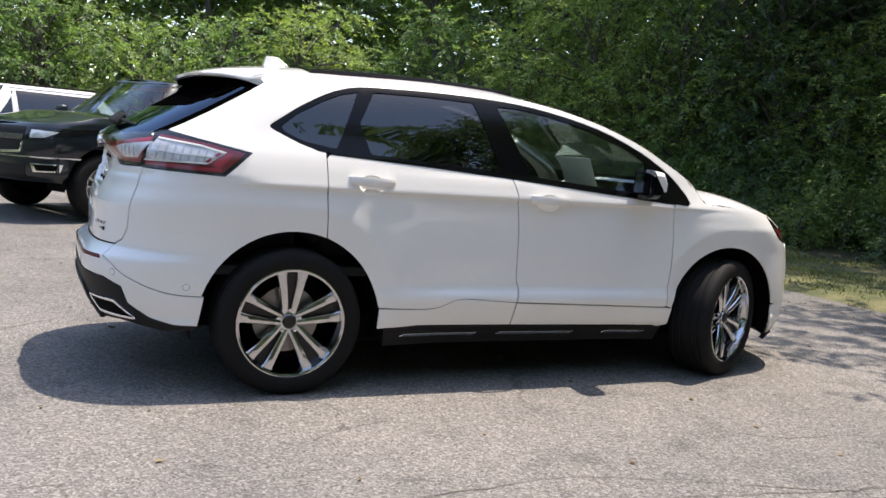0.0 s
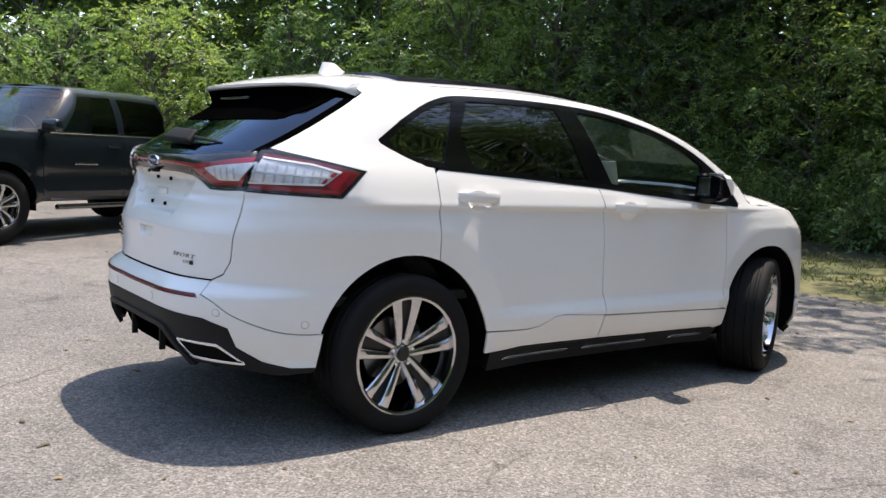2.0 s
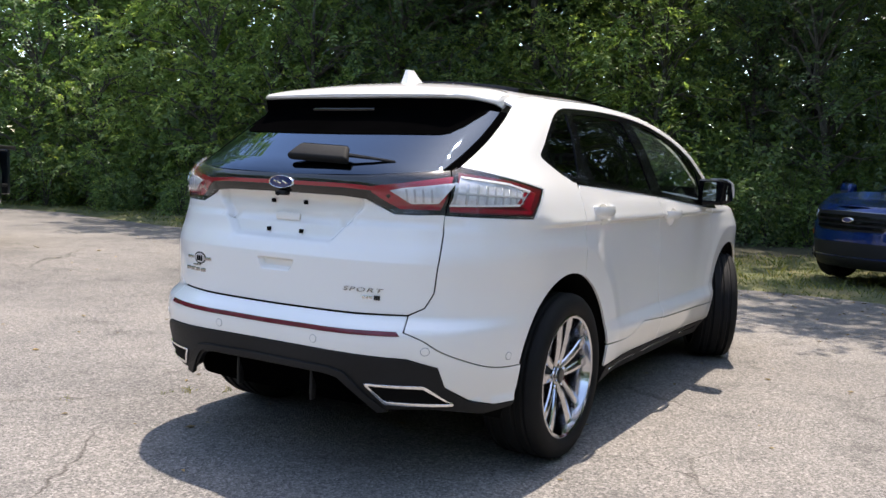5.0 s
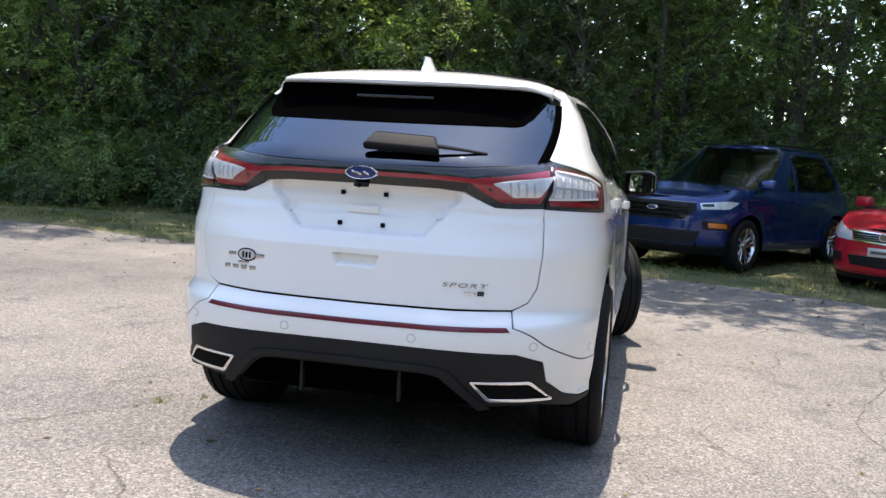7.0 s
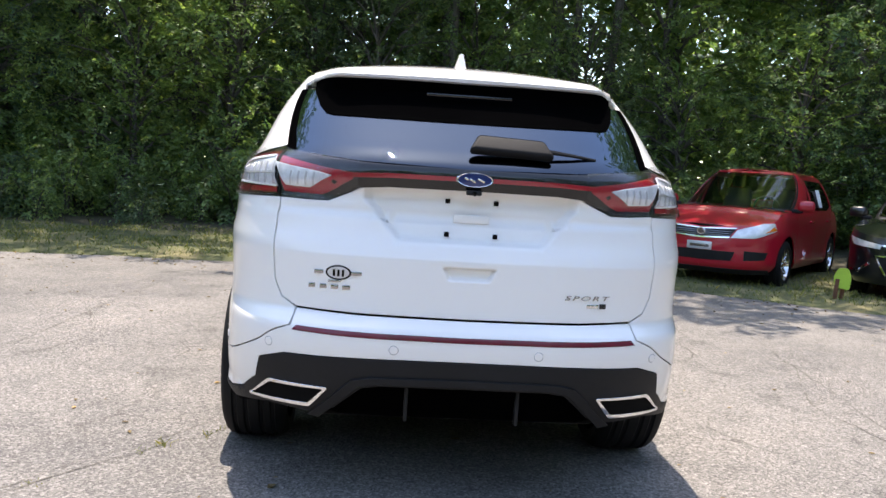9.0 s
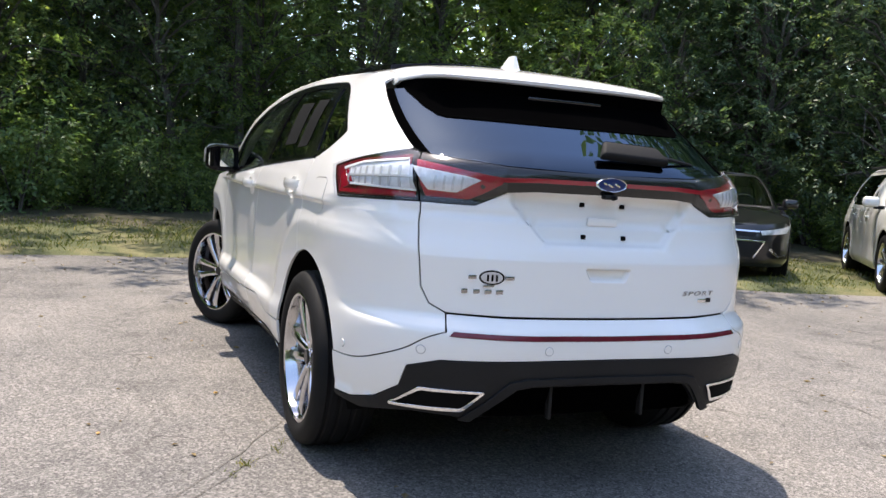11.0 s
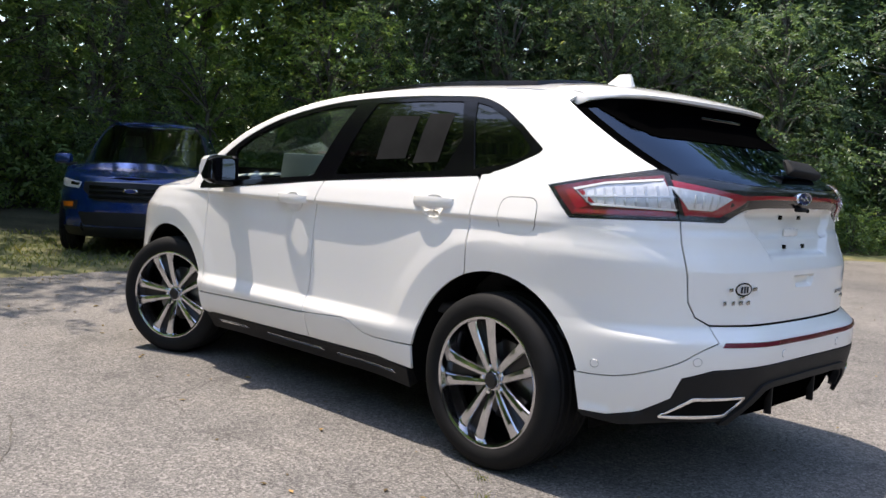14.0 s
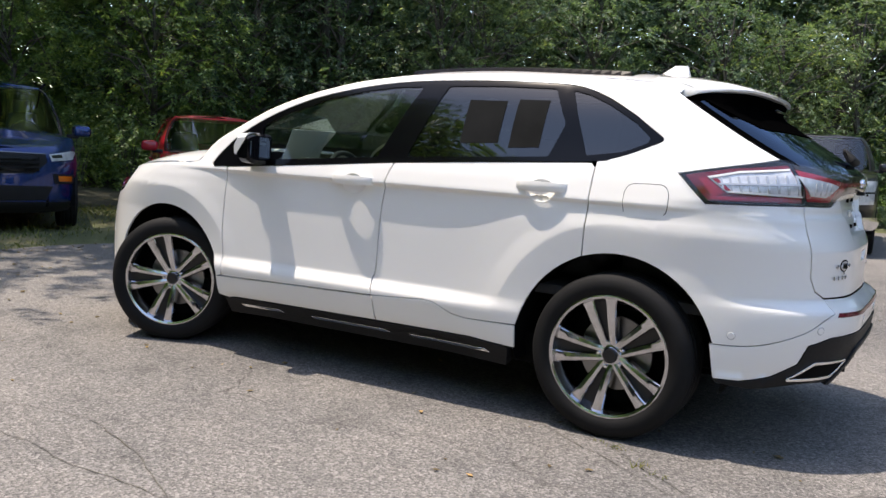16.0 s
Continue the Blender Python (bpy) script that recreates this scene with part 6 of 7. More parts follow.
# ---- parked vehicles ----
class Parked:
    """A simpler car: a lower shell up to the belt, bonnet and deck sheets, and a cabin shell with its glass. x runs forward from the rear axle."""

    def __init__(self, name, label, category, m, paint, wb, fo, ro, half, belt, sill, hood_z, nose_z, cowl, cab_rear, roof_z, roof_half, screen_top, back_top, wheel_r, rim_r, lower=None, n_front=2.6, tint=GLASS_DARK, arch=0.06, roof_crown=0.05):
        self.car = thing(name, label, category, m, "parked cars", "")
        self.paint, self.wb, self.half, self.belt, self.sill, self.wheel_r = paint, wb, half, belt, sill, wheel_r
        wprof = pchip((sill, half - 0.07), (sill + 0.12, half - 0.01), (sill + 0.30, half - 0.012), (0.62 * belt + 0.05, half - 0.002), (0.80 * belt, half), (belt - 0.06, half - 0.02), (belt, half - 0.05), (belt + 0.1, half - 0.09), (belt + 0.5, half - 0.2))
        self.R = wheel_r + arch

        def width(x, z):
            w = wprof(z) - 0.012 * sstep(0.7, 1.4, abs(x - wb / 2))
            for cx in (0, wb):
                d = math.hypot(x - cx, z - wheel_r)
                w += 0.018 * (1 - sstep(self.R, self.R + 0.13, d)) * (1 - sstep(belt - 0.25, belt - 0.05, z))
            return w
        rear = pchip((sill, ro - 0.12), (sill + 0.15, ro - 0.02), (0.6, ro), (belt - 0.2, ro - 0.03), (belt, ro - 0.08), (belt + 0.3, ro - 0.25))
        front = pchip((sill - 0.04, fo - 0.14), (sill + 0.08, fo - 0.02), (0.50, fo), (nose_z - 0.12, fo - 0.02), (nose_z, fo - 0.09), (hood_z, fo - 0.40), (belt + 0.3, fo - 0.7))
        self.sh = Shell(width, rear, wb, front, 3.4, n_front)
        sh, car = self.sh, self.car
        self.ze = pchip((-ro, belt), (cowl, belt), (cowl + 0.35, hood_z - 0.02), (wb + 0.3, lerp(hood_z, nose_z, 0.35) - 0.02), (wb + fo - 0.22, nose_z + 0.01), (wb + fo, nose_z - 0.03))
        self.zc = pchip((cowl, hood_z + 0.05), (cowl + 0.4, hood_z + 0.035), (wb + 0.3, lerp(hood_z, nose_z, 0.30) + 0.03), (wb + fo - 0.25, nose_z + 0.05), (wb + fo, nose_z - 0.02))
        self.cowl, self.fo = cowl, fo

        def edge(x):
            z = self.ze(x)
            return contour_y(sh, x, z), z
        self.edge = edge
        X = lambda x, z: (sh.s_x(x, z), z)
        self.X = X
        self.Y = lambda y, z: (sh.s_yf(y, z), z)
        ra = [X(x, z) for x, z in arc(0, wheel_r, self.R, 0, 180, 18)]
        fa = [X(x, z) for x, z in arc(wb, wheel_r, self.R, 0, 180, 18)]
        zs = sill + 0.02
        hp = math.pi / 2
        mid = wb * 0.47
        for side in (1, -1):
            P = sh.panel
            body_rear = [(-hp, zs + 0.05), X(-self.R - 0.02, zs)] + ra[::-1] + [(self.R + 0.03, zs), (self.R + 0.03, belt - 0.3), (0.12, belt - 0.3 + 0.12), (0.10, belt), X(-ro * 0.6, belt), (-hp, belt)]
            P("rear_quarter", body_rear, paint, car, side, gap=0.002, h=0.08)
            P("rear_door", [(self.R + 0.036, zs), (mid, zs), (mid, belt), (0.106, belt), (0.126, belt - 0.18), (self.R + 0.036, belt - 0.3)], paint, car, side, gap=0.003, h=0.09)
            P("front_door", [(mid + 0.004, zs), (wb - self.R - 0.10, zs), (wb - self.R - 0.06, belt), (mid + 0.004, belt)], paint, car, side, gap=0.003, h=0.09)
            top = [X(x, self.ze(x)) for x in np.linspace(wb + fo - 0.24, wb, 6)] + [(x, self.ze(x)) for x in np.linspace(wb - 0.15, wb - self.R - 0.055, 4)]
            P("front_wing", [(wb - self.R - 0.096, zs)] + [fa[-1]] + fa[::-1][1:] + [X(wb + self.R + 0.03, zs), (wb + hp, zs), (wb + hp, self.ze(wb + fo) - 0.0)] + top, paint, car, side, gap=0.002, h=0.06)
            P("inner_skin", [(-hp, zs + 0.1), (-0.7, zs + 0.1)] + [X(x, z) for x, z in arc(0, wheel_r, self.R + 0.02, 180, 0, 14)] + [(self.R + 0.05, zs + 0.02), (wb - self.R - 0.05, zs + 0.02)] + [X(x, z) for x, z in arc(wb, wheel_r, self.R + 0.02, 180, 0, 14)] +
              [(wb + hp, zs + 0.1), (wb + hp, nose_z - 0.1), (wb, belt - 0.1), (0, belt - 0.02), (-hp, belt - 0.02)], DARK, car, side, off=-0.03, h=0.2, rim=0)
            for x in (mid + 0.18, 0.30 + self.R * 0.2):
                bm = bmesh.new()
                bm_box(bm, (0.20, 0.03, 0.03), Matrix.Translation((x, side * (width(x, belt - 0.13) + 0.008), belt - 0.13)), 0.010)
                part("door_handle", bm, paint, car)
            add_arch_liner_at(car, 0, side, self.R + 0.015, wheel_r, half)
            add_arch_liner_at(car, wb, side, self.R + 0.015, wheel_r, half)
            bm = bmesh.new()
            bm_box(bm, (0.15, 0.22, 0.14), Matrix.Translation((cowl - 0.30, side * (half + 0.07), belt + 0.09)) @ pose(0, 0, 0, 0, 0, side * 12), 0.045, 3, (0.85, 0.95))
            mir = part("door_mirror", bm, paint, car)
            bm = bmesh.new()
            bm_box(bm, (0.07, 0.14, 0.05), Matrix.Translation((cowl - 0.28, side * (half - 0.03), belt + 0.02)), 0.015)
            part("mirror_foot", bm, BLACK_PL, mir)
        top_sheet("bonnet", cowl + 0.02, wb + fo - 0.10, edge, self.zc, paint, car, nx=26, ny=18, power=3.2, rim=0.01)
        # cabin
        self.cab(cab_rear, cowl, belt, roof_z, roof_half, screen_top, back_top, half, tint, roof_crown)
        bm = bmesh.new()
        bm_box(bm, (wb - 2 * self.R + 0.1, half * 1.6, 0.14), Matrix.Translation((wb / 2, 0, sill + 0.09)), 0.03)
        bm_box(bm, (fo * 0.9, half * 1.3, 0.25), Matrix.Translation((wb + fo * 0.38, 0, sill + 0.16)), 0.05)
        bm_box(bm, (ro * 0.8, half * 1.3, 0.25), Matrix.Translation((-ro * 0.4, 0, sill + 0.2)), 0.05)
        bm_box(bm, (cowl + 0.3, half * 1.55, 0.04), Matrix.Translation((cowl * 0.45, 0, belt - 0.28)), 0.01)
        part("underbody", bm, DARK, car)
        for i, x in enumerate((0, wb)):
            for side in (1, -1):
                add_wheel(car, x, side, 0, wheel_r, half - 0.115, rim_r, 0.21, False)

    def cab(self, cab_rear, cowl, belt, roof_z, roof_half, screen_top, back_top, half, tint, crown):
        car, paint = self.car, self.paint
        b0 = half - 0.055
        x0, x1 = back_top + 0.10, screen_top - 0.12
        f0, f1 = cowl - x1 + 0.10, screen_top - x1 + 0.04
        r0, r1 = x0 - cab_rear, x0 - back_top + 0.04
        dz = roof_z - belt

        def width(x, z):
            t = (z - belt) / dz
            return lerp(b0, roof_half, t) + 0.05 * math.sin(math.pi * min(1, max(0, t))) * 0.8 - 0.05 * max(0.0, (t - 0.80) / 0.20) ** 2
        sh = Shell(width, lambda z: lerp(r0, r1, ((z - belt) / dz) ** 0.9 if z > belt else 0), x1 - x0, lambda z: lerp(f0, f1, ((z - belt) / dz) ** 0.92 if z > belt else 0), 3.6, 3.0)
        hp = math.pi / 2
        nose = x1 - x0
        m = Matrix.Translation((x0, 0, 0))
        zt = roof_z - 0.02
        zb = belt + 0.02
        P = sh.panel
        obs = []
        mid = self.wb * 0.47 - x0
        for side in (1, -1):
            ap = lambda z: sh.s_yf(lerp(b0, roof_half, (z - belt) / dz) * 0.90, z)
            cp = lambda z: sh.s_y(lerp(b0, roof_half, (z - belt) / dz) * 0.86, z)
            zg = roof_z - 0.10
            ws = [(ap(zb + 0.02), zb + 0.02), (nose + hp, zb + 0.02), (nose + hp, zt - 0.02), (ap(zt - 0.02), zt - 0.02)]
            bw = [(-hp, zb + 0.10), (cp(zb + 0.10), zb + 0.10), (cp(zt - 0.04), zt - 0.04), (-hp, zt - 0.04)]
            fg = rounded([(mid + 0.05, zb), (nose + 0.38, zb), (nose + 0.02, zg - 0.02), (mid + 0.05, zg)], 0.03, 3)
            rgl = rounded([(0.10, zb), (mid - 0.05, zb), (mid - 0.05, zg), (0.02, zg - 0.02), (-0.20, zb + 0.06)], 0.03, 3)
            frame_poly = [(-hp, belt - 0.03), (nose + hp, belt - 0.03), ws[1], ws[0], ws[3], ws[2], (nose + hp, zt), (-hp, zt), bw[3], bw[2], bw[1], bw[0]]
            obs.append(P("cabin_frame", frame_poly, paint, car, side, holes=[fg, rgl], h=0.06, rim=0.015))
            obs.append(P("windscreen", ws, GLASS_SHIELD, car, side, off=-0.004, h=0.10, rim=0))
            obs.append(P("rear_window", bw, tint, car, side, off=-0.004, h=0.10, rim=0))
            obs.append(P("front_side_glass", fg, GLASS_LIGHT, car, side, off=-0.006, h=0.10, rim=0))
            obs.append(P("rear_side_glass", rgl, tint, car, side, off=-0.006, h=0.10, rim=0))
            sm = [(ws[0][0] - 0.035, ws[0][1] - 0.02), (nose + hp, ws[1][1] - 0.02), ws[1], ws[0], ws[3], (ws[3][0] - 0.03, ws[3][1])]
            obs.append(P("screen_seal", sm, BLACK_PL, car, side, off=0.002, h=0.06, rim=0.006))
        ye = lambda x: contour_y(sh, x, zt)
        obs.append(top_sheet("roof", -sh.rear(zt) + 0.004, nose + sh.front(zt) - 0.004, lambda x: (ye(x), zt), lambda x: zt + crown * max(0.15, 1 - ((x - nose / 2) / (nose / 2 + 0.3)) ** 4), paint, car, nx=26, ny=16, power=2.4))
        for o in obs:
            o.matrix_basis = m @ o.matrix_basis
        self.cabsh, self.cab_x0, self.cab_nose = sh, x0, nose
        # seats and wheel inside
        for y in (-0.36, 0.36):
            bm = bmesh.new()
            bm_box(bm, (0.14, 0.46, 0.55), Matrix.Translation((x1 - 0.35, y, belt + 0.02)) @ pose(0, 0, 0, 0, -14, 0), 0.05, 2, (0.8, 0.8))
            bm_box(bm, (0.08, 0.24, 0.16), Matrix.Translation((x1 - 0.45, y, belt + 0.38)), 0.03)
            part("seat", bm, SEATCOL, car)
        bm = bmesh.new()
        bm_box(bm, (0.45, half * 1.6, 0.22), Matrix.Translation((cowl - 0.22, 0, belt - 0.08)), 0.06)
        part("dashboard", bm, SEATCOL, car)
        bm = bmesh.new()
        bm_lathe(bm, [(0.17 + 0.014 * math.cos(a), 0.014 * math.sin(a)) for a in np.linspace(0, 2 * math.pi, 7)[:-1]], 20, Matrix.Translation((cowl - 0.52, 0.36, belt + 0.03)) @ pose(0, 0, 0, 0, 24, 0) @ pose(0, 0, 0, 0, 0, 90), True)
        part("steering_wheel", bm, SEATCOL, car)

    def front(self, name, pts, mat, off=0.004, label="", rim=0.012, parent=None, sides=(1, -1), h=0.06, gap=0.0):
        """A part on the front, outlined in (y, z) on one half and mirrored."""
        out = None
        for side in sides:
            out = self.sh.panel(name, [self.Y(y, z) for y, z in pts], mat, parent or self.car, side, off=off, h=h, rim=rim, label=label, gap=gap)
        return out

    def wide(self, name, y0, y1, z0, z1, mat, off=0.004, rim=0.01, label=""):
        return self.front(name, [(y1, z0), (max(y0, 0.0005), z0), (max(y0, 0.0005), z1), (y1, z1)], mat, off, label, rim)

    def badge(self, z, w, h, mats, y=0.0):
        x = self.wb + self.sh.front(z) + 0.012
        for i, mt in enumerate(mats):
            k = 1 - 0.2 * i
            bm = bmesh.new()
            bm_lathe(bm, [(0, 1), (0.85, 1), (1, 0.4), (1, 0)], 24, Matrix.Translation((x + 0.004 * i, y, z)) @ pose(0, 0, 0, 0, 0, -90) @ Matrix.Diagonal((w / 2 * k, 0.014, h / 2 * k, 1)))
            part("badge", bm, mt, self.car)

    def box(self, name, size, at, mat, bev=0.01, rot=(0, 0, 0), parent=None, label=""):
        bm = bmesh.new()
        bm_box(bm, size, Matrix.Translation(at) @ pose(0, 0, 0, *rot), bev)
        return part(name, bm, mat, parent or self.car, label)


def add_arch_liner_at(car, x, side, r, wr, half):
    bm = bmesh.new()
    rows = []
    for a in arc(0, 0, r, -8, 188, 14):
        rows.append([bm.verts.new((x + a[0], side * (half - 0.42), wr + a[1])), bm.verts.new((x + a[0], side * (half - 0.045), wr + a[1]))])
    for a, b in zip(rows, rows[1:]):
        bm.faces.new((a[0], a[1], b[1], b[0]))
    bm.faces.new([q[0] for q in rows])
    part("arch_liner", bm, DARK, car)


def front_at(x, y, heading, wb, fo):
    """The pose that puts the middle of the nose at x, y with that heading."""
    a = radians(heading)
    return pose(x - math.cos(a) * (wb + fo), y - math.sin(a) * (wb + fo), 0, 0, 0, heading)


BLUE = car_paint("blue_metallic_paint", (0.0015, 0.028, 0.15), 0.15, 0.25, 0.5)
RED = car_paint("red_paint", (0.42, 0.008, 0.024), 0.05, 0.32)
BLACKP = car_paint("black_paint", (0.008, 0.008, 0.010), 0.1, 0.3)
GREENISH = car_paint("dark_grey_green_paint", (0.006, 0.010, 0.015), 0.1, 0.3, 0.0)
WHITE2 = car_paint("white_paint", (0.72, 0.72, 0.70), 0.02, 0.35)
HEADLAMP = simple("headlamp_lens", (0.66, 0.68, 0.70), 0.12, 0.3, var=0.25, scale=70, coat=1.0)


def blue_suv():
    c = Parked("blue_suv", "blue compact SUV parked nose-out on the grass verge", "car", Matrix.Translation((0, 0, 0.05)) @ front_at(7.72, -1.10, 147, 2.69, 0.87), BLUE, 2.69, 0.87, 0.96, 0.92, 1.06, 0.24, 1.09, 0.95, 2.70, -0.74, 1.70, 0.60, 1.32, 0.0, 0.345, 0.235, n_front=2.25)
    c.front("upper_grille", [(0.54, 0.875), (0.0005, 0.885), (0.0005, 0.655), (0.42, 0.665), (0.56, 0.79)], BLACK_PL, 0.006, "black hexagonal grille")
    c.front("grille_edge", [(0.56, 0.882), (0.54, 0.875), (0.0005, 0.885), (0.0005, 0.893)], DARK_CHROME, 0.012)
    for z in (0.705, 0.765, 0.825):
        c.wide("grille_bar", 0, 0.47, z - 0.017, z + 0.015, BLACK_GLOSS, 0.022)
    c.front("headlamp", [(0.58, 0.875), (0.61, 0.80), (0.84, 0.82), (0.88, 0.90), (0.82, 0.915)], HEADLAMP, 0.005, "clear headlamp")
    c.front("lamp_mask", [(0.60, 0.862), (0.62, 0.835), (0.72, 0.842), (0.71, 0.875)], SMOKE, 0.010)
    c.front("lower_grille", [(0.62, 0.52), (0.0005, 0.53), (0.0005, 0.36), (0.55, 0.37)], BLACK_PL, 0.005)
    c.front("fog_pocket", [(0.62, 0.66), (0.64, 0.55), (0.86, 0.54), (0.86, 0.64)], BLACK_PL, 0.004)
    c.front("indicator", [(0.68, 0.635), (0.69, 0.575), (0.83, 0.57), (0.83, 0.625)], AMBER, 0.010, "amber front indicator")
    c.front("chin", [(0.84, 0.34), (0.0005, 0.35), (0.0005, 0.22), (0.84, 0.23)], BLACK_PL, 0.008)
    c.badge(0.79, 0.17, 0.068, [CHROME, BLUE_BADGE])
    for side in (1, -1):
        c.box("roof_rail", (1.7, 0.03, 0.03), (0.75, side * 0.60, 1.712), BLACK_PL)
    c.box("window_sticker", (0.26, 0.004, 0.30), (0.62, 0.795, 1.24), PAPER, 0.001, (20, 0, 0), label="white paper sticker in the side window")


def red_hatch():
    c = Parked("red_hatchback", "red hatchback parked nose-out on the grass verge", "car", front_at(6.72, -3.66, 141, 2.60, 0.86), RED, 2.60, 0.86, 0.83, 0.848, 0.97, 0.20, 0.96, 0.78, 2.44, -0.58, 1.515, 0.555, 1.32, 0.05, 0.305, 0.20)
    c.front("grille", [(0.40, 0.735), (0.0005, 0.715), (0.0005, 0.625), (0.34, 0.64)], BLACK_PL, 0.008, "black slatted grille")
    for z in (0.652, 0.675, 0.698):
        c.wide("grille_bar", 0, 0.36, z - 0.0025, z + 0.0025, DARK_CHROME, 0.014)
    c.front("grille_trim", [(0.41, 0.75), (0.40, 0.735), (0.0005, 0.715), (0.0005, 0.728)], CHROME, 0.014)
    c.front("grille_trim", [(0.35, 0.642), (0.34, 0.625), (0.0005, 0.608), (0.0005, 0.625)], CHROME, 0.014)
    c.front("headlamp", [(0.42, 0.73), (0.36, 0.63), (0.62, 0.64), (0.79, 0.74), (0.76, 0.83), (0.66, 0.82)], HEADLAMP, 0.006, "large clear headlamp")
    c.front("lower_intake", [(0.42, 0.46), (0.0005, 0.46), (0.0005, 0.34), (0.38, 0.35)], BLACK_PL, 0.004)
    c.front("fog_pocket", [(0.52, 0.48), (0.52, 0.36), (0.72, 0.38), (0.74, 0.47)], BLACK_PL, 0.004)
    c.front("chin", [(0.74, 0.25), (0.0005, 0.25), (0.0005, 0.19), (0.74, 0.19)], BLACK_PL, 0.008)
    c.front("lamp_amber", [(0.74, 0.745), (0.70, 0.705), (0.79, 0.745), (0.765, 0.79)], AMBER, 0.010)
    c.badge(0.69, 0.11, 0.10, [CHROME, DARK_CHROME])
    c.box("licence_plate", (0.012, 0.31, 0.10), (2.60 + 0.86 + 0.012, 0, 0.515), HEADGREY, 0.004)
    c.box("plate_bar", (0.006, 0.24, 0.035), (2.60 + 0.86 + 0.019, 0, 0.515), DARK_CHROME, 0.002)
    c.box("window_sticker", (0.22, 0.004, 0.26), (0.70, 0.755, 1.16), PAPER, 0.001, (18, 0, 0))


def black_sedan():
    c = Parked("black_sedan", "black sedan with chrome-edged grille parked on the verge", "car", front_at(5.53, -5.85, 143, 2.83, 0.98), BLACKP, 2.83, 0.98, 1.10, 0.925, 0.94, 0.19, 0.92, 0.76, 2.30, -0.55, 1.44, 0.57, 1.35, 0.25, 0.335, 0.225)
    c.front("grille", [(0.44, 0.66), (0.0005, 0.66), (0.0005, 0.60), (0.40, 0.60)], BLACK_PL, 0.006)
    c.front("lower_grille", [(0.52, 0.54), (0.0005, 0.55), (0.0005, 0.33), (0.40, 0.34)], BLACK_PL, 0.005)
    c.front("grille_trim", [(0.545, 0.555), (0.0005, 0.57), (0.0005, 0.55), (0.52, 0.54), (0.40, 0.34), (0.41, 0.32)], CHROME, 0.012, "chrome grille surround")
    c.front("grille_trim", [(0.47, 0.68), (0.0005, 0.685), (0.0005, 0.665), (0.46, 0.662)], CHROME, 0.012)
    c.front("headlamp", [(0.48, 0.68), (0.50, 0.63), (0.82, 0.66), (0.88, 0.76)], HEADLAMP, 0.005, "narrow clear headlamp")
    c.front("fog_trim", [(0.62, 0.46), (0.60, 0.44), (0.72, 0.34), (0.84, 0.35), (0.84, 0.37), (0.74, 0.36)], CHROME, 0.010)


def white_crossover(m, name, label):
    c = Parked(name, label, "car", m, WHITE2, 2.82, 1.0, 1.12, 0.965, 1.06, 0.22, 1.05, 0.88, 2.46, -0.88, 1.66, 0.62, 1.42, -0.15, 0.375, 0.262)
    c.front("grille_rim", [(0.50, 0.835), (0.0005, 0.855), (0.0005, 0.60), (0.16, 0.62), (0.42, 0.70), (0.55, 0.78)], CHROME, 0.006, "chrome pentagon grille rim")
    c.front("grille", [(0.47, 0.815), (0.0005, 0.83), (0.0005, 0.63), (0.16, 0.65), (0.40, 0.72), (0.50, 0.78)], BLACK_GLOSS, 0.018, "black mesh grille")
    c.front("headlamp", [(0.56, 0.80), (0.50, 0.72), (0.80, 0.76), (0.93, 0.90), (0.88, 0.93)], SMOKE, 0.005, "slim jewel headlamp")
    for i in range(4):
        y = 0.60 + 0.075 * i
        c.front("lamp_cell", [(y, 0.768 + 0.010 * i), (y, 0.748 + 0.010 * i), (y + 0.05, 0.757 + 0.010 * i), (y + 0.05, 0.785 + 0.012 * i)], HEADLAMP, 0.010, rim=0.004)
    c.front("marker", [(0.90, 0.91), (0.86, 0.82), (0.92, 0.86), (0.945, 0.93)], AMBER, 0.008)
    c.front("lower_intake", [(0.86, 0.56), (0.62, 0.58), (0.42, 0.47), (0.0005, 0.46), (0.0005, 0.36), (0.50, 0.36), (0.86, 0.42)], BLACK_GLOSS, 0.006, "gloss black lower intake")
    c.front("intake_trim", [(0.88, 0.41), (0.50, 0.345), (0.0005, 0.345), (0.0005, 0.358), (0.50, 0.36), (0.86, 0.425)], CHROME, 0.012)
    c.box("plate_holder", (0.012, 0.32, 0.12), (2.82 + 1.0 + 0.014, 0, 0.535), BLACK_PL, 0.006)
    c.badge(0.735, 0.13, 0.12, [CHROME, BLACK_GLOSS, CHROME])
    c.box("sunroof", (0.8, 0.9, 0.012), (1.0, 0, 1.668), BLACK_GLOSS, 0.005)
    for side in (1, -1):
        c.box("roof_rail", (1.6, 0.03, 0.03), (0.55, side * 0.66, 1.665), BLACK_PL)
    return c


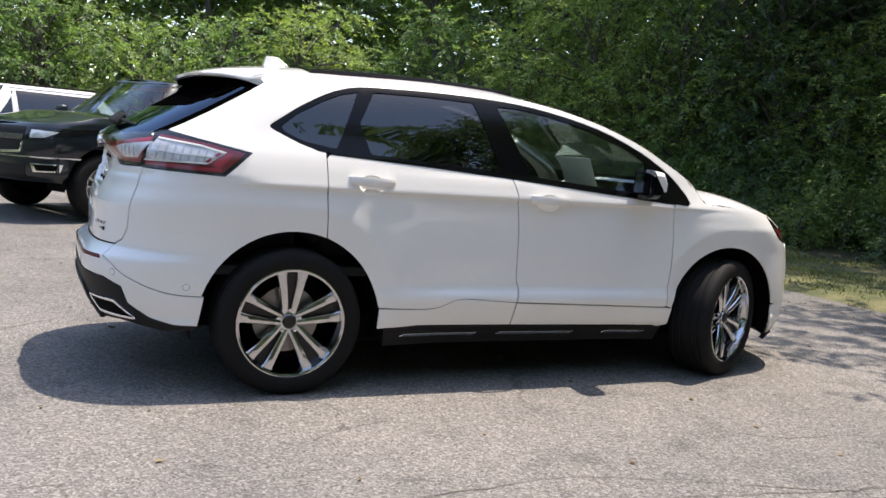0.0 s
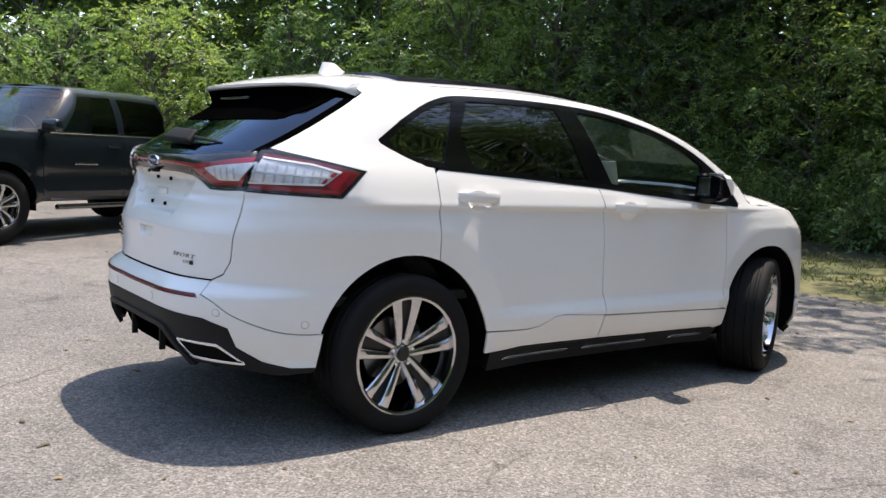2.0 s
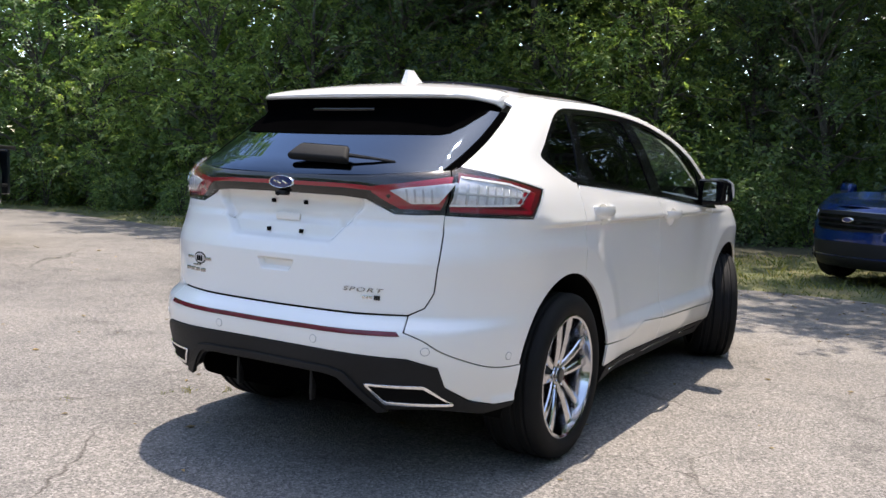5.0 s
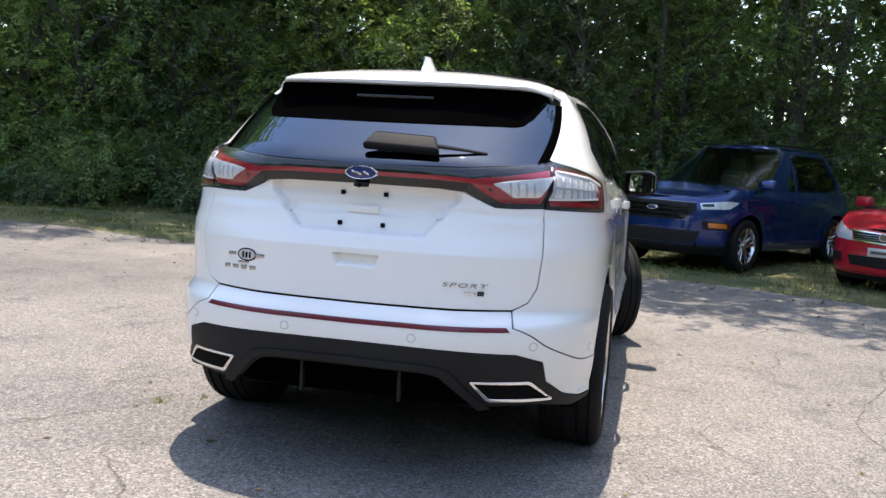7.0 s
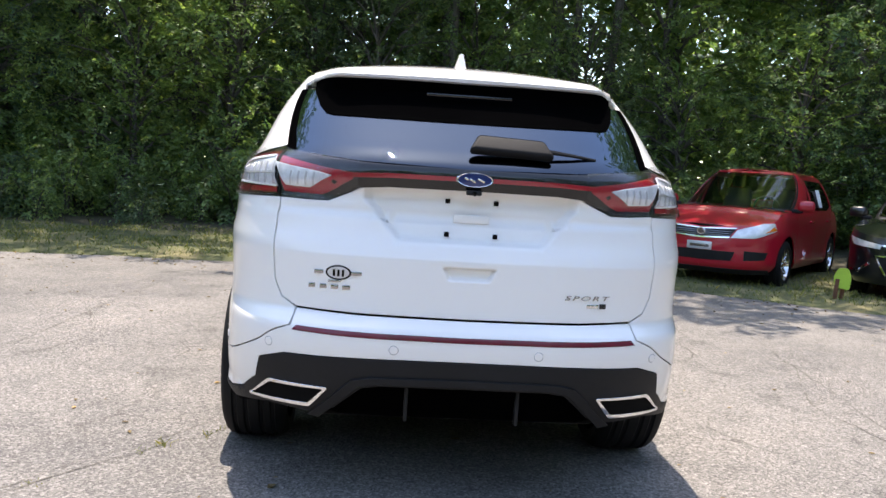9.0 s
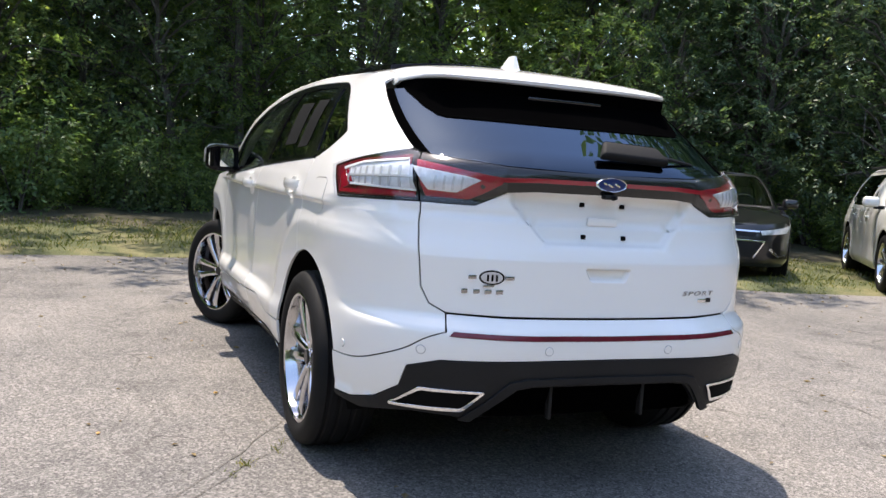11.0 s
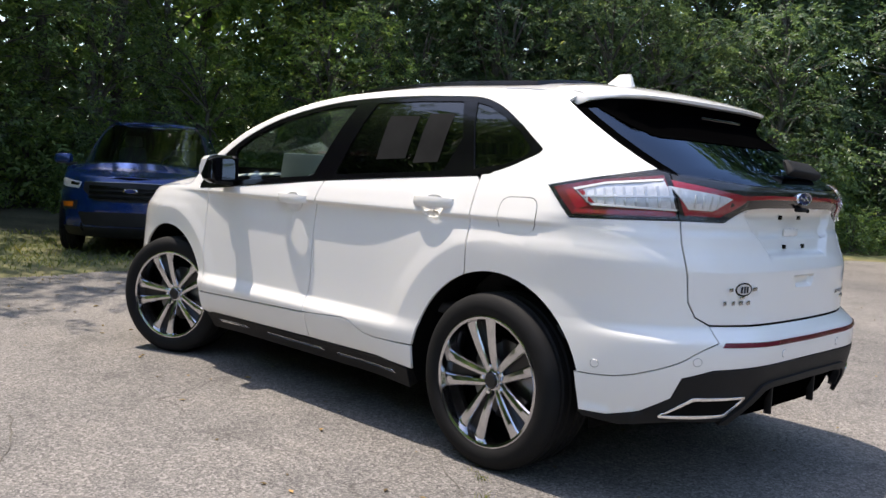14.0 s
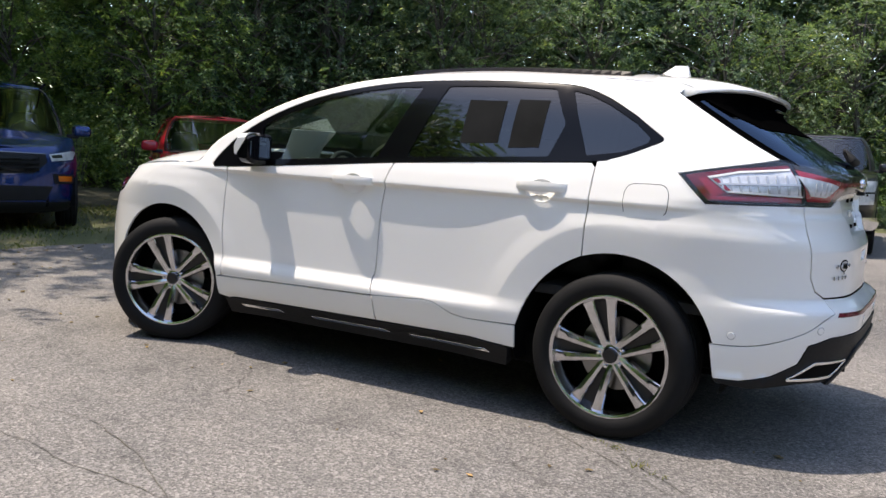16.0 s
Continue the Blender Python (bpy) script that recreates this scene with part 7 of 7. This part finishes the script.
def pickup(m, name, label, paint, wb, fo, big=False):
    k = 1.06 if big else 1.0
    half, belt, roof = 0.945 * k, 1.20 * k, 1.765 * k
    c = Parked(name, label, "pickup truck", m, paint, wb, fo, 1.10, half, belt, 0.40, 1.23 * k, 1.09 * k, wb - (0.50 if big else 0.30), wb - 2.75, roof, 0.66 * k, wb - (1.22 if big else 1.12), wb - 2.68, 0.39 * k, 0.235, n_front=3.4, arch=0.09)
    # bed: rim, floor and tailgate top
    for side in (1, -1):
        c.box("bed_rail", (wb - 2.75 + 1.02, 0.10, 0.05), ((wb - 2.75 - 1.02) / 2, side * (half - 0.085), belt + 0.012), paint if big else BLACK_PL, 0.015)
        c.box("step_bar", (2.0, 0.07, 0.06), (wb - 1.75, side * (half - 0.02), 0.36), DARK_CHROME, 0.02)
        c.box("belt_moulding", (1.95, 0.014, 0.022), (wb - 1.62, side * (half - 0.040), belt + 0.012), CHROME, 0.004)
    c.box("tailgate", (0.07, half * 1.7, 0.62), (-1.04, 0, belt - 0.29), paint, 0.02)
    c.box("bed_floor", (wb - 2.75 + 1.0, half * 1.7, 0.04), ((wb - 2.75 - 1.0) / 2, 0, 0.72), BLACK_PL, 0.01)
    c.box("bed_cover", (wb - 2.75 + 0.98, half * 1.66, 0.02), ((wb - 2.75 - 0.98) / 2, 0, belt - 0.03), BLACK_PL, 0.008)
    zz = 1.10 * k
    if big:
        c.front("grille", [(0.62, zz - 0.03), (0.0005, zz - 0.03), (0.0005, zz - 0.40), (0.62, zz - 0.40)], BLACK_PL, 0.010, "black grille with chrome bars")
        for z in (zz - 0.04, zz - 0.20, zz - 0.38):
            c.wide("chrome_bar", 0, 0.66, z - 0.030, z + 0.022, CHROME, 0.026, 0.02)
        c.front("headlamp", [(0.66, zz - 0.03), (0.66, zz - 0.19), (0.93, zz - 0.18), (0.95, zz - 0.02)], HEADLAMP, 0.008, "stacked square headlamp")
        c.front("headlamp", [(0.66, zz - 0.22), (0.66, zz - 0.38), (0.93, zz - 0.37), (0.93, zz - 0.21)], HEADLAMP, 0.008, "stacked square headlamp")
        c.front("bumper", [(0.97, 0.60), (0.0005, 0.61), (0.0005, 0.42), (0.97, 0.44)], CHROME, 0.05, "chrome front bumper", 0.05)
        c.badge(zz - 0.20, 0.20, 0.07, [CHROME, GOLD])
    else:
        c.front("grille", [(0.56, zz - 0.05), (0.0005, zz - 0.05), (0.0005, zz - 0.36), (0.50, zz - 0.34)], BLACK_PL, 0.008, "black grille with body-colour bar")
        c.wide("chrome_bar", 0, 0.56, zz - 0.20, zz - 0.14, DARK_CHROME, 0.020, 0.02)
        c.front("grille_trim", [(0.57, zz - 0.22), (0.54, zz - 0.345), (0.0005, zz - 0.385), (0.0005, zz - 0.36), (0.52, zz - 0.32), (0.545, zz - 0.22)], CHROME, 0.016)
        c.front("headlamp", [(0.60, zz - 0.05), (0.58, zz - 0.20), (0.80, zz - 0.19), (0.92, zz - 0.10), (0.93, zz - 0.03)], SMOKE, 0.006, "dark projector headlamp")
        c.front("lamp_lens", [(0.64, zz - 0.08), (0.64, zz - 0.17), (0.78, zz - 0.16), (0.86, zz - 0.09)], HEADLAMP, 0.012)
        c.front("fog_trim", [(0.66, 0.64), (0.70, 0.54), (0.88, 0.55), (0.89, 0.64)], CHROME, 0.008, "chrome fog lamp surround")
        c.front("fog_lamp", [(0.70, 0.625), (0.73, 0.56), (0.86, 0.565), (0.87, 0.625)], DARK, 0.014)
        c.front("bumper_line", [(0.93, 0.705), (0.0005, 0.70), (0.0005, 0.715), (0.93, 0.72)], CHROME, 0.006)
        c.front("lower_intake", [(0.60, 0.62), (0.0005, 0.62), (0.0005, 0.44), (0.58, 0.44)], BLACK_PL, 0.006)
        for i in range(8):
            c.box("badge_bar", (0.03, 0.006, 0.025), (wb - 1.02 - 0.045 * i, half + 0.002, 0.86), CHROME, 0.001)
        c.box("dealer_strip", (0.10, 0.95, 0.004), (wb - 1.21, 0, roof - 0.105), AMBER, 0.001, (0, 35, 0))
    return c


def marker_post():
    """A small fluorescent marker on two wooden stakes."""
    t = thing("marker_post", "small fluorescent green marker on brown wooden stakes", "marker", Matrix.Translation((5.80, -5.02, -0.02)))
    for dx, dy in ((0.0, 0.05), (0.04, -0.05)):
        bm = bmesh.new()
        bm_box(bm, (0.035, 0.035, 0.30), Matrix.Translation((dx, dy, 0.14)) @ pose(0, 0, 0, 3, -2, 10), 0.004)
        part("stake", bm, simple("stake_wood", (0.16, 0.07, 0.04), 0.8), t)
    bm = bmesh.new()
    bm_prism(bm, rounded([(-0.09, 0.0), (0.07, 0.02), (0.09, 0.14), (0.05, 0.24), (-0.06, 0.25), (-0.10, 0.15)], 0.03, 3), 0.05, Matrix.Translation((-0.02, 0.0, 0.17)) @ pose(0, 0, 0, 90, 0, 60), 0.01)
    part("marker_cover", bm, simple("fluorescent_green", (0.42, 0.62, 0.06), 0.6), t)


blue_suv()
red_hatch()
black_sedan()
white_crossover(front_at(3.30, -7.85, 142, 2.82, 1.0), "white_crossover", "white crossover with chrome pentagon grille parked nose-out")
pickup(pose(2.065, 8.70, 0.10, 0, 0, 210), "dark_pickup", "dark grey-green crew cab pickup parked on the asphalt", GREENISH, 3.4, 0.88)
pickup(front_at(0.75, -9.6, 95, 3.6, 0.98), "black_pickup", "black full-size pickup with chrome grille bars", BLACKP, 3.6, 0.98, True)
white_crossover(pose(-0.6, 12.3, 0.10, 0, 0, 203), "pale_crossover", "white crossover with dark windows parked behind the pickup")
marker_post()

# ---- cracks, weeds and litter on the asphalt ----
CRACKS = [[(-3.4, 3.3), (-1.9, 2.45), (-0.85, 1.62), (-0.32, 1.22), (-0.05, 1.01), (0.5, 0.62), (1.6, -0.1), (2.6, -1.4), (3.9, -2.2), (5.2, -2.3), (6.4, -3.0)],
          [(-1.6, -2.1), (-0.4, -2.35), (0.9, -2.25), (2.2, -2.7), (3.4, -2.5), (4.9, -3.1)],
          [(0.9, 2.6), (1.9, 2.2), (3.1, 2.5), (4.4, 2.0), (6.2, 2.3)]]


def build_cracks():
    """Thin dirt-filled cracks, of uneven width, a hair above the asphalt."""
    r = np.random.default_rng(91)
    lines = []
    for path in CRACKS:
        pts = resample(cr(path, 8), 0.05)
        pts = [(x + 0.035 * noise.noise((x * 3, y * 3, 5)) + 0.012 * noise.noise((x * 14, y * 14, 5)), y + 0.035 * noise.noise((x * 3, y * 3, 8)) + 0.012 * noise.noise((x * 14, y * 14, 8))) for x, y in pts]
        lines.append(pts)
        vs, faces = [], []
        for i, (x, y) in enumerate(pts):
            x2, y2 = pts[min(i + 1, len(pts) - 1)]
            x1, y1 = pts[max(i - 1, 0)]
            d = math.hypot(x2 - x1, y2 - y1) or 1
            w = 0.0030 * (0.5 + 0.9 * abs(noise.noise((x * 2, y * 2, 1)))) * r.uniform(0.6, 1.3)
            nx, ny = -(y2 - y1) / d * w, (x2 - x1) / d * w
            vs += [(x + nx, y + ny, 0.004), (x - nx, y - ny, 0.004)]
            if i:
                faces.append((2 * i - 2, 2 * i - 1, 2 * i + 1, 2 * i))
        ob = mesh_ob("pavement_crack", vs, faces, CRACK_DIRT, smooth=False)
        tagged(ob, "thin dirt-filled crack across the worn asphalt", "crack", kind="structure")
    return lines


def build_weeds(lines):
    """Small tufts of grass rooted in the crack beside the rear wheel."""
    r = np.random.default_rng(92)
    for cx, cy, n, k in ((-0.10, 1.06, 14, 0.6), (-0.27, 1.19, 20, 0.65), (-0.02, 1.0, 10, 0.5), (-0.36, 1.25, 10, 0.5), (-0.75, 1.55, 8, 0.5)):
        p = min(lines[0], key=lambda q: (q[0] - cx) ** 2 + (q[1] - cy) ** 2)
        vs, faces = [], []
        for i in range(n):
            x, y = r.normal(0, 0.030), r.normal(0, 0.016)
            a, h, w = r.uniform(0, 6.28), r.uniform(0.02, 0.055) * k, r.uniform(0.002, 0.004)
            lx, ly = r.normal(0, 0.6) * h, r.normal(0, 0.6) * h
            b = len(vs)
            vs += [(x - w * math.cos(a), y - w * math.sin(a), 0.001), (x + w * math.cos(a), y + w * math.sin(a), 0.001), (x + lx * 0.4, y + ly * 0.4, h * 0.6), (x + lx, y + ly, h)]
            faces += [(b, b + 1, b + 2), (b, b + 2, b + 3)]
        ob = mesh_ob("weed_tuft", vs, faces, WEED, smooth=False)
        ob.matrix_basis = Matrix.Translation((p[0], p[1], 0.0))
        tagged(ob, "small yellow-green weed tuft growing in an asphalt crack", "weed", "weeds in the crack", "stuff")


def build_litter():
    """Dry leaves and bits of bark on the lot, thickest along its edge."""
    r = np.random.default_rng(93)
    vs, faces = [], []
    n = 0
    while n < 900:
        x, y = r.uniform(-4.5, 7.2), r.uniform(-7, 8)
        d = lot_dist(x, y)
        if d > -0.05 or r.uniform() > 0.05 + 0.95 * math.exp(d / 0.7):
            continue
        n += 1
        s = r.uniform(0.008, 0.026) * (1.5 if r.uniform() < 0.12 else 1)
        a, curl = r.uniform(0, 6.28), r.uniform(0.15, 0.5) * s
        ca, sa = math.cos(a) * s, math.sin(a) * s
        z = lot_z(x, y) + 0.003
        b = len(vs)
        vs += [(x - ca, y - sa, z + curl * 0.4), (x + sa * 0.5, y - ca * 0.5, z + curl), (x + ca, y + sa, z + curl * 0.6), (x - sa * 0.5, y + ca * 0.5, z + curl), (x, y, z)]
        faces += [(b, b + 1, b + 4), (b + 1, b + 2, b + 4), (b + 2, b + 3, b + 4), (b + 3, b, b + 4)]
    ob = mesh_ob("leaf_litter", vs, faces, LITTER, smooth=False)
    tagged(ob, "scattered dry brown leaves and bits on the asphalt", "leaves", kind="stuff")


build_weeds(build_cracks())
build_litter()
